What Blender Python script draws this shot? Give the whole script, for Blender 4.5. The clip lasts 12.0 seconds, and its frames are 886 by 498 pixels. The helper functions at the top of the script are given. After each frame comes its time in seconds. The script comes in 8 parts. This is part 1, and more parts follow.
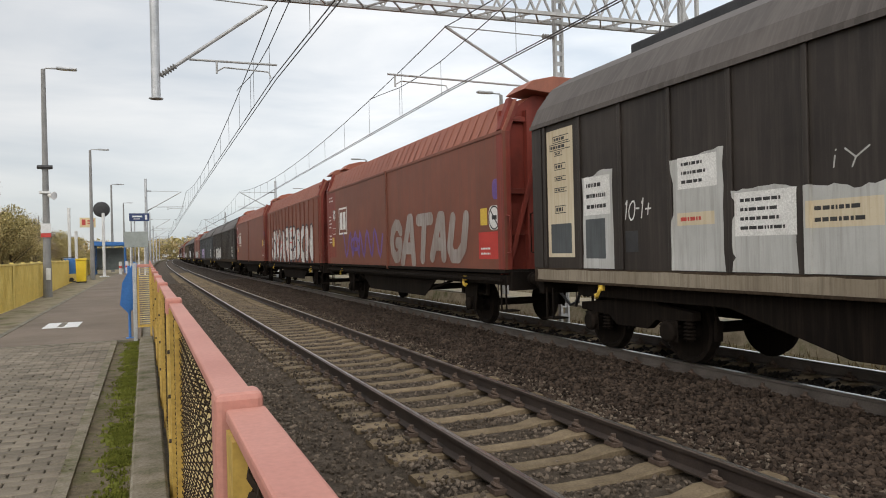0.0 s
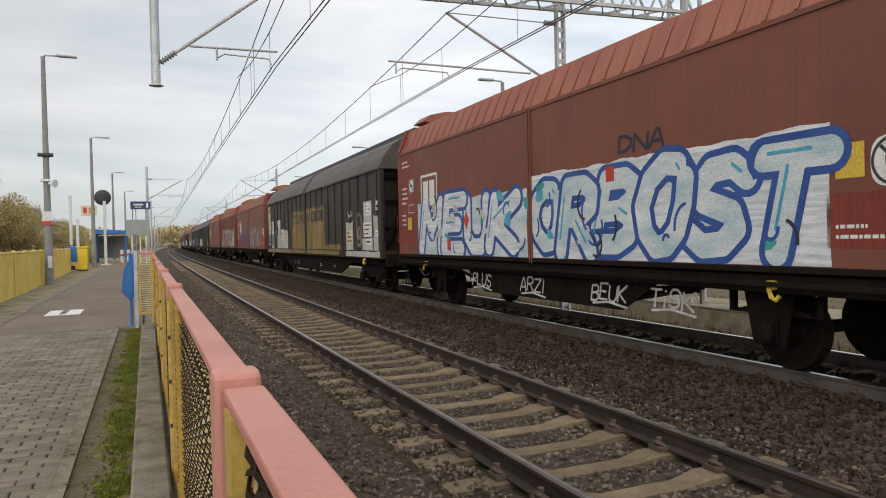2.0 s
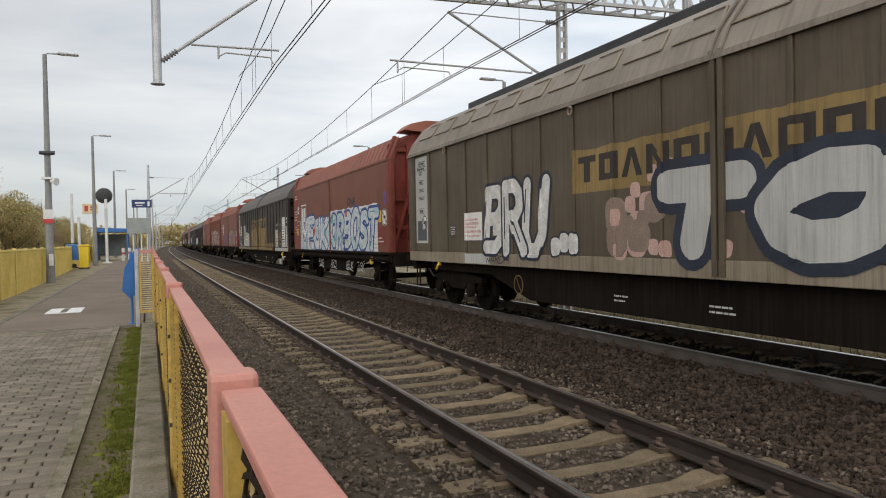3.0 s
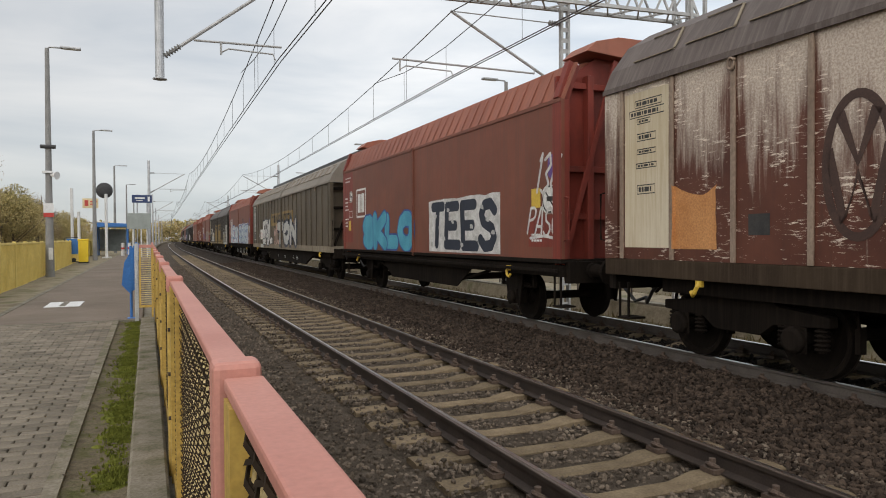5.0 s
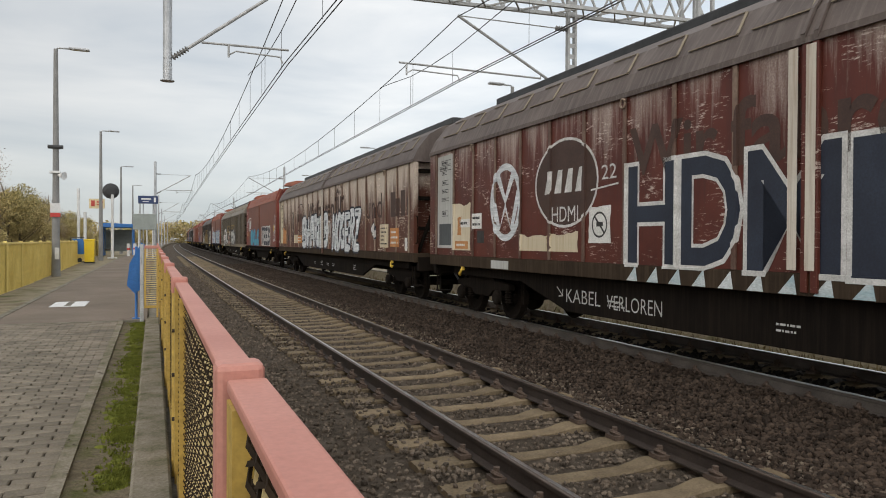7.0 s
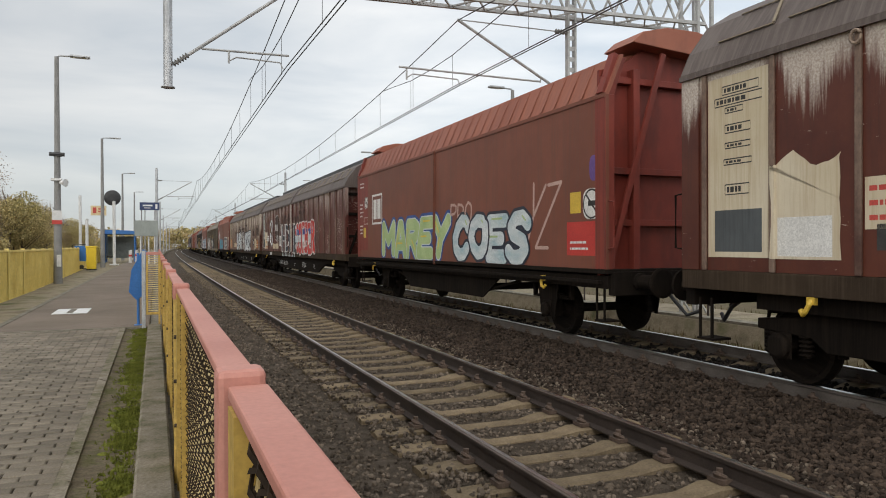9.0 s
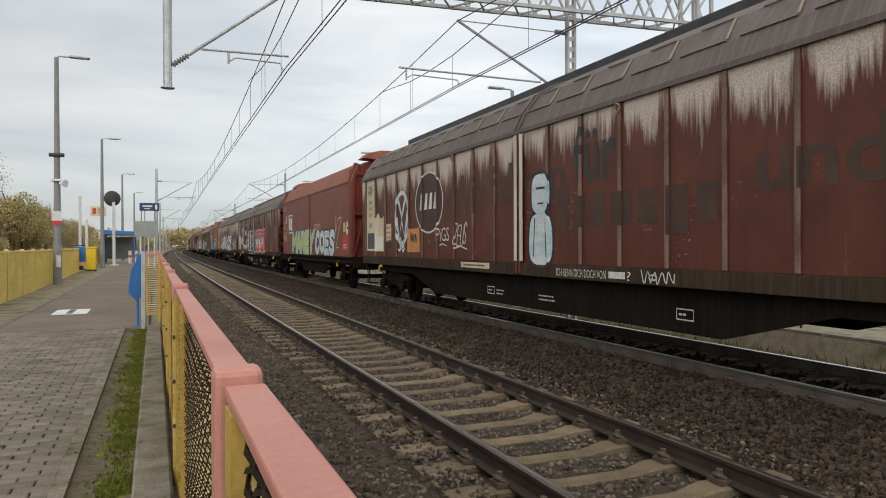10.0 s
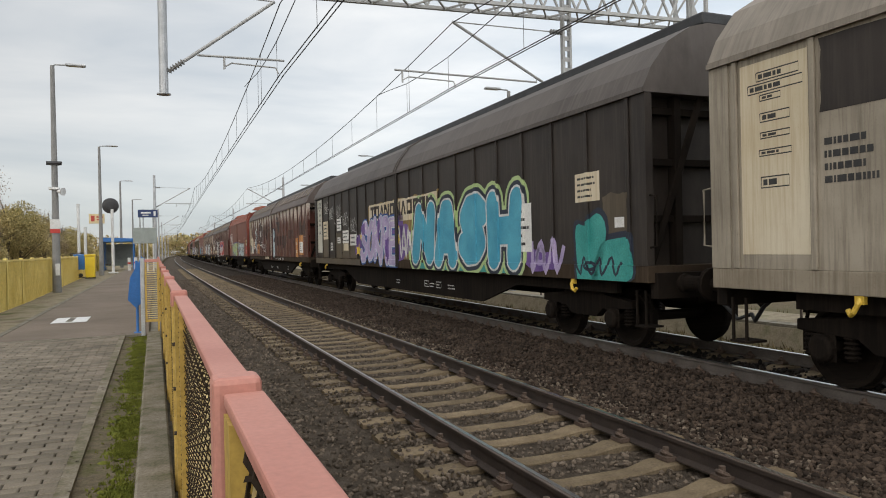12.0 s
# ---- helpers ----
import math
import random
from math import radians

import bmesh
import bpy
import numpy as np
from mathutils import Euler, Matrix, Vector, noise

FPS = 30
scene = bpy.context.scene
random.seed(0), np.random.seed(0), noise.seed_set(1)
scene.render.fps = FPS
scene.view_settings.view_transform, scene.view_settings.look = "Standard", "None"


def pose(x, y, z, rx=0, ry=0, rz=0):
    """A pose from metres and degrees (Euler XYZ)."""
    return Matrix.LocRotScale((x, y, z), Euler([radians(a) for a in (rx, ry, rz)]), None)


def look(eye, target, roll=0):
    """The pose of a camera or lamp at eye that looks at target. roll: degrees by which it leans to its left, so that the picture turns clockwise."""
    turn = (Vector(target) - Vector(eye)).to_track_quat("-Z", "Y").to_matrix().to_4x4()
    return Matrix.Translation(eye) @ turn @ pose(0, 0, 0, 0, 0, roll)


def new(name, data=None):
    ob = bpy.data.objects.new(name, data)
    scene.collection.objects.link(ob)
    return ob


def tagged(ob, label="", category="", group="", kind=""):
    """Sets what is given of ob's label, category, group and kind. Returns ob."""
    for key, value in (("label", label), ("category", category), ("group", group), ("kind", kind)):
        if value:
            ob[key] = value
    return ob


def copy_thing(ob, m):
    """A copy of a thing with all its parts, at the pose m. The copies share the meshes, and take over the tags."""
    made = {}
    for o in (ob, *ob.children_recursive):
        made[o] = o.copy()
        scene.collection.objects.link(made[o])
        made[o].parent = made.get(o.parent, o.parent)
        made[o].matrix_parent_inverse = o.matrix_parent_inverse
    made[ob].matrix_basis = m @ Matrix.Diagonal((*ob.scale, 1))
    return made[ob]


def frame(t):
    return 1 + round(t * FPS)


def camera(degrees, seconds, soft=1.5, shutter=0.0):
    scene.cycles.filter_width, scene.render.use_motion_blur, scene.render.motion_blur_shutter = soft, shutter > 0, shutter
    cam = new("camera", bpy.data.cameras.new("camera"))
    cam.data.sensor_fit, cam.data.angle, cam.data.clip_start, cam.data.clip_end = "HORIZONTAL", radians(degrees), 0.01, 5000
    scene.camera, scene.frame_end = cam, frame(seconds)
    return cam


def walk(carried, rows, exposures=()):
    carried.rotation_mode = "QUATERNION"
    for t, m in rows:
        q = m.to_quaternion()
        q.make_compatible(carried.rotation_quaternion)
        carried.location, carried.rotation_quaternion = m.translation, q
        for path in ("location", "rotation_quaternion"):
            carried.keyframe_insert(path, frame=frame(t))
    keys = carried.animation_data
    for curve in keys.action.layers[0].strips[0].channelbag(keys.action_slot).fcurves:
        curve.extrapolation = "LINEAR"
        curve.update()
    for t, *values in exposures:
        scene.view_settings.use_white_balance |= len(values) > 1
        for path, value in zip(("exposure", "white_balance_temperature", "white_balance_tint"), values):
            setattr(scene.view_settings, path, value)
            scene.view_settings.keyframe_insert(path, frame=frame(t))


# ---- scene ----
cam = camera(64.4, 12.0, soft=1.0)
PATH = [
    (0, (-3.232, -4.047, 1.64), (-2.451, -2.206, 1.643), -1.3),
    (0.5, (-3.231, -4.046, 1.633), (-2.452, -2.204, 1.626), -1.4),
    (1, (-3.225, -4.036, 1.628), (-2.445, -2.195, 1.615), -1.3),
    (1.5, (-3.226, -4.044, 1.627), (-2.446, -2.203, 1.608), -1.3),
    (2, (-3.225, -4.043, 1.623), (-2.448, -2.2, 1.593), -1.3),
    (2.5, (-3.219, -4.039, 1.627), (-2.444, -2.196, 1.594), -1.3),
    (3, (-3.218, -4.033, 1.626), (-2.444, -2.189, 1.594), -1.1),
    (5, (-3.227, -4.038, 1.613), (-2.452, -2.195, 1.58), -0.3),
    (5.5, (-3.225, -4.048, 1.616), (-2.451, -2.204, 1.585), -0.2),
    (6, (-3.224, -4.042, 1.611), (-2.452, -2.197, 1.58), 0.2),
    (6.5, (-3.223, -4.044, 1.61), (-2.455, -2.198, 1.582), 0.3),
    (7, (-3.227, -4.043, 1.614), (-2.464, -2.194, 1.592), 0.3),
    (9, (-3.224, -4.037, 1.614), (-2.465, -2.186, 1.603), -0.2),
    (9.5, (-3.223, -4.034, 1.61), (-2.465, -2.184, 1.6), -0.2),
    (10, (-3.219, -4.035, 1.611), (-2.46, -2.185, 1.602), -0.2),
    (10.5, (-3.213, -4.028, 1.612), (-2.454, -2.177, 1.602), -0.4),
    (11, (-3.214, -4.029, 1.614), (-2.455, -2.178, 1.608), -0.6),
    (11.5, (-3.213, -4.028, 1.612), (-2.454, -2.178, 1.609), -0.9),
    (12, (-3.214, -4.033, 1.615), (-2.453, -2.184, 1.61), -1.2),
]
walk(cam, [(t, look(*r)) for t, *r in PATH], exposures=[(0, 0.22, 6620, 11), (1, 0.20, 6620, 11), (3, 0.15, 6620, 11), (5, 0.10, 6620, 11), (6, -0.02, 6600, 11), (7, 0.11, 6600, 10), (9, 0.11, 6600, 10), (12, 0.12, 6600, 10)])

# ---- light ----
world = bpy.data.worlds.new("overcast_sky")
scene.world = world
world.use_nodes = True
wn = world.node_tree
wn.nodes.clear()
w_out = wn.nodes.new("ShaderNodeOutputWorld")
w_bg = wn.nodes.new("ShaderNodeBackground")
w_bg2 = wn.nodes.new("ShaderNodeBackground")
w_add = wn.nodes.new("ShaderNodeAddShader")
w_sky = wn.nodes.new("ShaderNodeTexSky")
w_sky.sky_type, w_sky.sun_disc = "NISHITA", False
w_sky.sun_elevation, w_sky.sun_rotation = radians(36), radians(222)
w_bg2.inputs["Strength"].default_value = 0.02
wn.links.new(w_sky.outputs[0], w_bg2.inputs["Color"])
w_tc = wn.nodes.new("ShaderNodeTexCoord")
w_map = wn.nodes.new("ShaderNodeMapping")
w_map.inputs["Scale"].default_value = (1.0, 1.0, 4.2)
w_noise = wn.nodes.new("ShaderNodeTexNoise")
w_noise.inputs["Scale"].default_value = 2.1
w_noise.inputs["Detail"].default_value = 6
w_noise.inputs["Roughness"].default_value = 0.52
w_noise.inputs["Distortion"].default_value = 0.35
w_ramp = wn.nodes.new("ShaderNodeValToRGB")
w_ramp.color_ramp.elements[0].position, w_ramp.color_ramp.elements[0].color = 0.36, (0.44, 0.485, 0.525, 1)
w_ramp.color_ramp.elements[1].position, w_ramp.color_ramp.elements[1].color = 0.68, (0.76, 0.76, 0.745, 1)
wn.links.new(w_tc.outputs["Generated"], w_map.inputs["Vector"])
wn.links.new(w_map.outputs[0], w_noise.inputs["Vector"])
wn.links.new(w_noise.outputs[0], w_ramp.inputs[0])
wn.links.new(w_ramp.outputs[0], w_bg.inputs["Color"])
# the cloud is thinner, so brighter, on the side beyond the train
w_dot = wn.nodes.new("ShaderNodeVectorMath")
w_dot.operation = "DOT_PRODUCT"
w_dot.inputs[1].default_value = (0.90, -0.40, 0.15)
wn.links.new(w_tc.outputs["Generated"], w_dot.inputs[0])
w_side = wn.nodes.new("ShaderNodeMapRange")
for k, v in (("From Min", -0.6), ("From Max", 0.5), ("To Min", 0.78), ("To Max", 1.47)):
    w_side.inputs[k].default_value = v
wn.links.new(w_dot.outputs["Value"], w_side.inputs["Value"])
wn.links.new(w_side.outputs[0], w_bg.inputs["Strength"])
wn.links.new(w_bg.outputs[0], w_add.inputs[0])
wn.links.new(w_bg2.outputs[0], w_add.inputs[1])
wn.links.new(w_add.outputs[0], w_out.inputs[0])

sun_data = bpy.data.lights.new("sun", "SUN")
sun_data.energy, sun_data.angle, sun_data.color = 1.8, radians(95), (1.0, 0.95, 0.88)
sun = new("sun", sun_data)
sun.matrix_world = look((0, 0, 0), (0.55, 0.62, -0.60))

# ---- materials ----


def nodes_of(name):
    m = bpy.data.materials.new(name)
    m.use_nodes = True
    nt = m.node_tree
    return m, nt, nt.nodes["Principled BSDF"]


def node(nt, kind, **values):
    n = nt.nodes.new(kind)
    for k, v in values.items():
        if isinstance(v, bpy.types.NodeSocket):
            nt.links.new(v, n.inputs[k.replace("_", " ")])
        else:
            n.inputs[k.replace("_", " ")].default_value = v
    return n


def ramp(nt, fac, stops):
    r = nt.nodes.new("ShaderNodeValToRGB")
    r.color_ramp.elements[0].position, r.color_ramp.elements[0].color = stops[0][0], (*stops[0][1], 1)
    r.color_ramp.elements[1].position, r.color_ramp.elements[1].color = stops[-1][0], (*stops[-1][1], 1)
    for p, c in stops[1:-1]:
        r.color_ramp.elements.new(p).color = (*c, 1)
    nt.links.new(fac, r.inputs[0])
    return r.outputs[0]


def mixed(nt, fac, a, b):
    m = nt.nodes.new("ShaderNodeMix")
    m.data_type = "RGBA"
    for sock, v in ((m.inputs[0], fac), (m.inputs[6], a), (m.inputs[7], b)):
        if isinstance(v, bpy.types.NodeSocket):
            nt.links.new(v, sock)
        elif isinstance(v, (int, float)):
            sock.default_value = v
        else:
            sock.default_value = (*v, 1)
    return m.outputs[2]


def calc(nt, op, a, b=0.0, clamp=False):
    m = nt.nodes.new("ShaderNodeMath")
    m.operation, m.use_clamp = op, clamp
    for i, v in enumerate((a, b)):
        if isinstance(v, bpy.types.NodeSocket):
            nt.links.new(v, m.inputs[i])
        else:
            m.inputs[i].default_value = v
    return m.outputs[0]


def coords(nt, scale=(1, 1, 1), kind="Object"):
    tc = nt.nodes.new("ShaderNodeTexCoord")
    mp = node(nt, "ShaderNodeMapping", Vector=tc.outputs[kind], Scale=scale)
    return mp.outputs[0]


def bumped(nt, bsdf, height, strength=0.3, distance=0.01):
    b = node(nt, "ShaderNodeBump", Height=height, Strength=strength, Distance=distance)
    nt.links.new(b.outputs[0], bsdf.inputs["Normal"])


def grainy(name, a, b, scale=4.0, fine=60.0, rough=0.8, metal=0.0, bump=0.3, dist=0.004, c=None, island=0.0, random_object=0.0, stretch=(1, 1, 1), grain=0.8):
    """A surface with stains (scale) and grain (fine) between the colours a and b."""
    m, nt, bs = nodes_of(name)
    v = coords(nt, stretch)
    n1 = node(nt, "ShaderNodeTexNoise", Vector=v, Scale=scale, Detail=5.0, Roughness=0.6)
    n2 = node(nt, "ShaderNodeTexNoise", Vector=v, Scale=fine, Detail=3.0, Roughness=0.6)
    col = ramp(nt, n1.outputs[0], [(0.3, a), (0.7, b)] if c is None else [(0.28, a), (0.5, b), (0.72, c)])
    grey = ramp(nt, n2.outputs[0], [(0.25, (0.62, 0.62, 0.62)), (0.75, (1.25, 1.25, 1.25))])
    mul = nt.nodes.new("ShaderNodeMix")
    mul.data_type, mul.blend_type = "RGBA", "MULTIPLY"
    mul.inputs[0].default_value = grain
    nt.links.new(col, mul.inputs[6])
    nt.links.new(grey, mul.inputs[7])
    out = mul.outputs[2]
    if island or random_object:
        src = nt.nodes.new("ShaderNodeNewGeometry").outputs["Random Per Island"] if island else nt.nodes.new("ShaderNodeObjectInfo").outputs["Random"]
        amt = island or random_object
        g = ramp(nt, src, [(0.0, (1 - amt,) * 3), (1.0, (1 + amt, 1 + amt * 0.95, 1 + amt * 0.9))])
        m2 = nt.nodes.new("ShaderNodeMix")
        m2.data_type, m2.blend_type = "RGBA", "MULTIPLY"
        m2.inputs[0].default_value = 1.0
        nt.links.new(out, m2.inputs[6])
        nt.links.new(g, m2.inputs[7])
        out = m2.outputs[2]
    nt.links.new(out, bs.inputs["Base Color"])
    bs.inputs["Roughness"].default_value, bs.inputs["Metallic"].default_value = rough, metal
    if rough > 0.84:
        bs.inputs["Specular IOR Level"].default_value = 0.15
    if bump:
        bumped(nt, bs, n2.outputs[0], bump, dist)
    return m


def wagon_paint(name, a, b, dirt, streak=(0.5, 0.45, 0.4), streak_from=9.0, streak_depth=1.0, streak_amount=0.0, rough=0.55, low=1.1):
    """Weathered steel paint: blotches, downward runs, grime, and bleached runs that start under the eave."""
    m, nt, bs = nodes_of(name)
    v = coords(nt)
    big = node(nt, "ShaderNodeTexNoise", Vector=v, Scale=0.9, Detail=6.0, Roughness=0.62)
    col = ramp(nt, big.outputs[0], [(0.3, a), (0.7, b)])
    runs = node(nt, "ShaderNodeTexNoise", Vector=coords(nt, (1, 7.0, 0.35)), Scale=2.4, Detail=5.0, Roughness=0.65)
    fine = node(nt, "ShaderNodeTexNoise", Vector=v, Scale=45.0, Detail=4.0, Roughness=0.65)
    col = mixed(nt, ramp(nt, runs.outputs[0], [(0.45, (0, 0, 0)), (0.75, (0.75, 0.75, 0.75))]), col, dirt)
    col = mixed(nt, ramp(nt, fine.outputs[0], [(0.56, (0, 0, 0)), (0.8, (0.4, 0.4, 0.4))]), col, dirt)
    if streak_amount:
        tc = nt.nodes.new("ShaderNodeTexCoord")
        sep = node(nt, "ShaderNodeSeparateXYZ", Vector=tc.outputs["Object"])
        r2 = node(nt, "ShaderNodeTexNoise", Vector=coords(nt, (1, 9.0, 0.22)), Scale=3.1, Detail=6.0, Roughness=0.7)
        fall = calc(nt, "DIVIDE", calc(nt, "SUBTRACT", streak_from, sep.outputs[2]), streak_depth, True)
        level = calc(nt, "SUBTRACT", calc(nt, "ADD", r2.outputs[0], streak_amount), calc(nt, "MULTIPLY", fall, 0.62))
        scr = node(nt, "ShaderNodeTexNoise", Vector=coords(nt, (1, 1.2, 5.0)), Scale=5.0, Detail=6.0, Roughness=0.75)
        scratch = ramp(nt, scr.outputs[0], [(0.64, (0, 0, 0)), (0.72, (0.7, 0.7, 0.7))])
        col = mixed(nt, ramp(nt, level, [(0.42, (0, 0, 0)), (0.60, (1, 1, 1))]), col, streak)
        col = mixed(nt, scratch, col, streak)
    nt.links.new(col, bs.inputs["Base Color"])
    bs.inputs["Roughness"].default_value = rough
    bs.inputs["Specular IOR Level"].default_value = 0.35 if rough < 0.7 else 0.08
    dent = node(nt, "ShaderNodeTexNoise", Vector=coords(nt, (1, 1.3, 0.8)), Scale=1.6, Detail=2.0)
    bumped(nt, bs, calc(nt, "ADD", calc(nt, "MULTIPLY", dent.outputs[0], 5.0), calc(nt, "MULTIPLY", fine.outputs[0], 0.35)), 0.18, 0.007)
    return m


def bleached_paint(name, a, b, dirt, bleach, pitch, amount, depth, soft, flecks):
    """Red-brown paint bleached panel by panel: chalky runs from the eave, rust beside the ribs, rubbed flecks, dark lower edge."""
    m, nt, bs = nodes_of(name)
    tc = nt.nodes.new("ShaderNodeTexCoord")
    sep = node(nt, "ShaderNodeSeparateXYZ", Vector=tc.outputs["Object"])
    y, z = sep.outputs[1], sep.outputs[2]
    cell = calc(nt, "DIVIDE", y, pitch)
    edge = calc(nt, "MULTIPLY", calc(nt, "ABSOLUTE", calc(nt, "SUBTRACT", calc(nt, "FRACT", cell), 0.5)), 2.0)
    wn_ = nt.nodes.new("ShaderNodeTexWhiteNoise")
    wn_.noise_dimensions = "1D"
    nt.links.new(calc(nt, "FLOOR", cell), wn_.inputs["W"])
    big = node(nt, "ShaderNodeTexNoise", Vector=coords(nt), Scale=1.3, Detail=6.0, Roughness=0.65)
    fine = node(nt, "ShaderNodeTexNoise", Vector=coords(nt), Scale=38.0, Detail=5.0, Roughness=0.7)
    runs = node(nt, "ShaderNodeTexNoise", Vector=coords(nt, (1, 5.5, 0.3)), Scale=3.0, Detail=7.0, Roughness=0.72)
    broad = node(nt, "ShaderNodeTexNoise", Vector=coords(nt, (1, 2.2, 0.5)), Scale=1.7, Detail=3.0, Roughness=0.5)
    col = ramp(nt, big.outputs[0], [(0.3, a), (0.7, b)])
    col = mixed(nt, ramp(nt, runs.outputs[0], [(0.5, (0, 0, 0)), (0.78, (0.8, 0.8, 0.8))]), col, dirt)
    # chalky bleaching, strongest in the middle of a panel and under the eave
    fall = calc(nt, "DIVIDE", calc(nt, "SUBTRACT", 3.70, z), depth, True)
    level = calc(nt, "ADD", amount, calc(nt, "MULTIPLY", calc(nt, "SUBTRACT", wn_.outputs["Value"], 0.5), 0.22))
    level = calc(nt, "ADD", level, calc(nt, "MULTIPLY", calc(nt, "SUBTRACT", runs.outputs[0], 0.5), 1.1))
    level = calc(nt, "ADD", level, calc(nt, "MULTIPLY", calc(nt, "SUBTRACT", broad.outputs[0], 0.5), 0.9))
    level = calc(nt, "SUBTRACT", level, calc(nt, "MULTIPLY", fall, 0.85))
    level = calc(nt, "SUBTRACT", level, calc(nt, "MULTIPLY", calc(nt, "POWER", edge, 4.0), 0.55))
    mid = tuple(0.45 * p + 0.55 * q for p, q in zip(b, bleach))
    pale = mixed(nt, ramp(nt, fine.outputs[0], [(0.4, (0, 0, 0)), (0.6, (1, 1, 1))]), mid, bleach)
    col = mixed(nt, ramp(nt, level, [(0.5 - soft, (0, 0, 0)), (0.5 + soft, (0.92, 0.92, 0.92))]), col, pale)
    # rubbed horizontal flecks and chips
    rub = node(nt, "ShaderNodeTexNoise", Vector=coords(nt, (1, 1.6, 9.0)), Scale=3.4, Detail=8.0, Roughness=0.8)
    area = node(nt, "ShaderNodeTexNoise", Vector=coords(nt, (1, 1, 1.4)), Scale=1.1, Detail=2.0)
    mark = calc(nt, "ADD", rub.outputs[0], calc(nt, "MULTIPLY", calc(nt, "SUBTRACT", area.outputs[0], 0.5), 0.45))
    col = mixed(nt, ramp(nt, mark, [(flecks, (0, 0, 0)), (flecks + 0.035, (0.85, 0.85, 0.85))]), col, tuple(min(0.8, 1.25 * q) for q in bleach))
    # rust that creeps from the ribs
    rust = calc(nt, "ADD", calc(nt, "POWER", edge, 6.0), calc(nt, "MULTIPLY", calc(nt, "SUBTRACT", big.outputs[0], 0.5), 1.2))
    col = mixed(nt, ramp(nt, rust, [(0.72, (0, 0, 0)), (1.0, (0.75, 0.75, 0.75))]), col, (0.10, 0.036, 0.016))
    nt.links.new(col, bs.inputs["Base Color"])
    bs.inputs["Roughness"].default_value = 0.5
    bs.inputs["Specular IOR Level"].default_value = 0.4
    # sheet metal is never quite flat
    dent = node(nt, "ShaderNodeTexNoise", Vector=coords(nt, (1, 1.3, 0.8)), Scale=1.6, Detail=2.0)
    bumped(nt, bs, calc(nt, "ADD", calc(nt, "MULTIPLY", dent.outputs[0], 6.0), calc(nt, "MULTIPLY", fine.outputs[0], 0.35)), 0.2, 0.008)
    return m


M_GROUND = grainy("dry_grass_soil", (0.060, 0.046, 0.026), (0.12, 0.094, 0.056), 0.35, 9.0, 0.95, bump=0.6, dist=0.05, c=(0.085, 0.078, 0.035))
M_VERGE = grainy("verge_soil", (0.14, 0.115, 0.075), (0.29, 0.245, 0.175), 1.3, 30.0, 0.95, bump=0.6, dist=0.02, c=(0.11, 0.115, 0.05))
M_BALLAST = grainy("ballast_bed", (0.020, 0.014, 0.010), (0.056, 0.042, 0.031), 9.0, 38.0, 0.9, bump=1.0, dist=0.04)
M_GRAVEL = grainy("dusty_gravel", (0.050, 0.038, 0.027), (0.125, 0.100, 0.077), 7.0, 75.0, 0.95, bump=1.0, dist=0.03)
M_STONE = grainy("ballast_stone", (0.030, 0.021, 0.0155), (0.068, 0.050, 0.038), 3.0, 90.0, 0.85, island=0.55)
M_STONE_PALE = grainy("pale_ballast_stone", (0.085, 0.067, 0.050), (0.175, 0.142, 0.112), 2.0, 90.0, 0.85, island=0.5)
# near-black stones for the strip between the far rails
M_STONE_DARK = grainy("near_black_ballast_stone", (0.011, 0.009, 0.008), (0.024, 0.019, 0.016), 3.0, 90.0, 0.85, island=0.45)
M_RAILSIDE = grainy("rusty_rail", (0.030, 0.021, 0.017), (0.060, 0.043, 0.034), 3.0, 70.0, 0.75, metal=0.2, bump=0.3)
# worn maroon, with the ribs' thin pale highlight mixed into its lighter tone
M_RIB_DARK = grainy("worn_highlit_maroon_rib", (0.075, 0.032, 0.022), (0.22, 0.155, 0.115), 1.6, 30.0, 0.6, bump=0.1, stretch=(1, 1, 0.6))
M_RAILFAR = grainy("dusty_grey_rail", (0.075, 0.062, 0.053), (0.13, 0.11, 0.095), 3.0, 70.0, 0.8, metal=0.1, bump=0.3)
M_RAILDULL = grainy("dull_brown_rail_head", (0.075, 0.055, 0.042), (0.13, 0.10, 0.08), 3.0, 70.0, 0.55, metal=0.3, bump=0.1)
M_CLIP = grainy("rusty_fastening", (0.055, 0.036, 0.026), (0.11, 0.075, 0.055), 9.0, 70.0, 0.8, bump=0.3)
# bleached tan, with the ribs' pale highlights put into the colour
M_RIB = grainy("bleached_highlit_rib", (0.16, 0.105, 0.075), (0.34, 0.26, 0.195), 1.2, 30.0, 0.6, bump=0.1, stretch=(1, 1, 0.6))
M_RAILTOP = grainy("polished_rail_head", (0.45, 0.44, 0.43), (0.62, 0.61, 0.60), 2.0, 40.0, 0.28, metal=1.0, bump=0.05)
M_SLEEPER = grainy("weathered_concrete_sleeper", (0.10, 0.074, 0.046), (0.235, 0.182, 0.118), 2.2, 50.0, 0.9, bump=0.5, random_object=0.18)
M_CONCRETE = grainy("concrete_kerb", (0.13, 0.12, 0.09), (0.27, 0.245, 0.20), 4.5, 45.0, 0.9, bump=0.4)
M_PAVER = grainy("grey_brown_paver", (0.135, 0.116, 0.089), (0.232, 0.200, 0.158), 1.6, 70.0, 0.85, bump=0.4, random_object=0.22)
M_PAVERS_FAR = grainy("grey_brown_pavers", (0.135, 0.116, 0.089), (0.232, 0.200, 0.158), 1.6, 70.0, 0.85, bump=0.4, island=0.22)
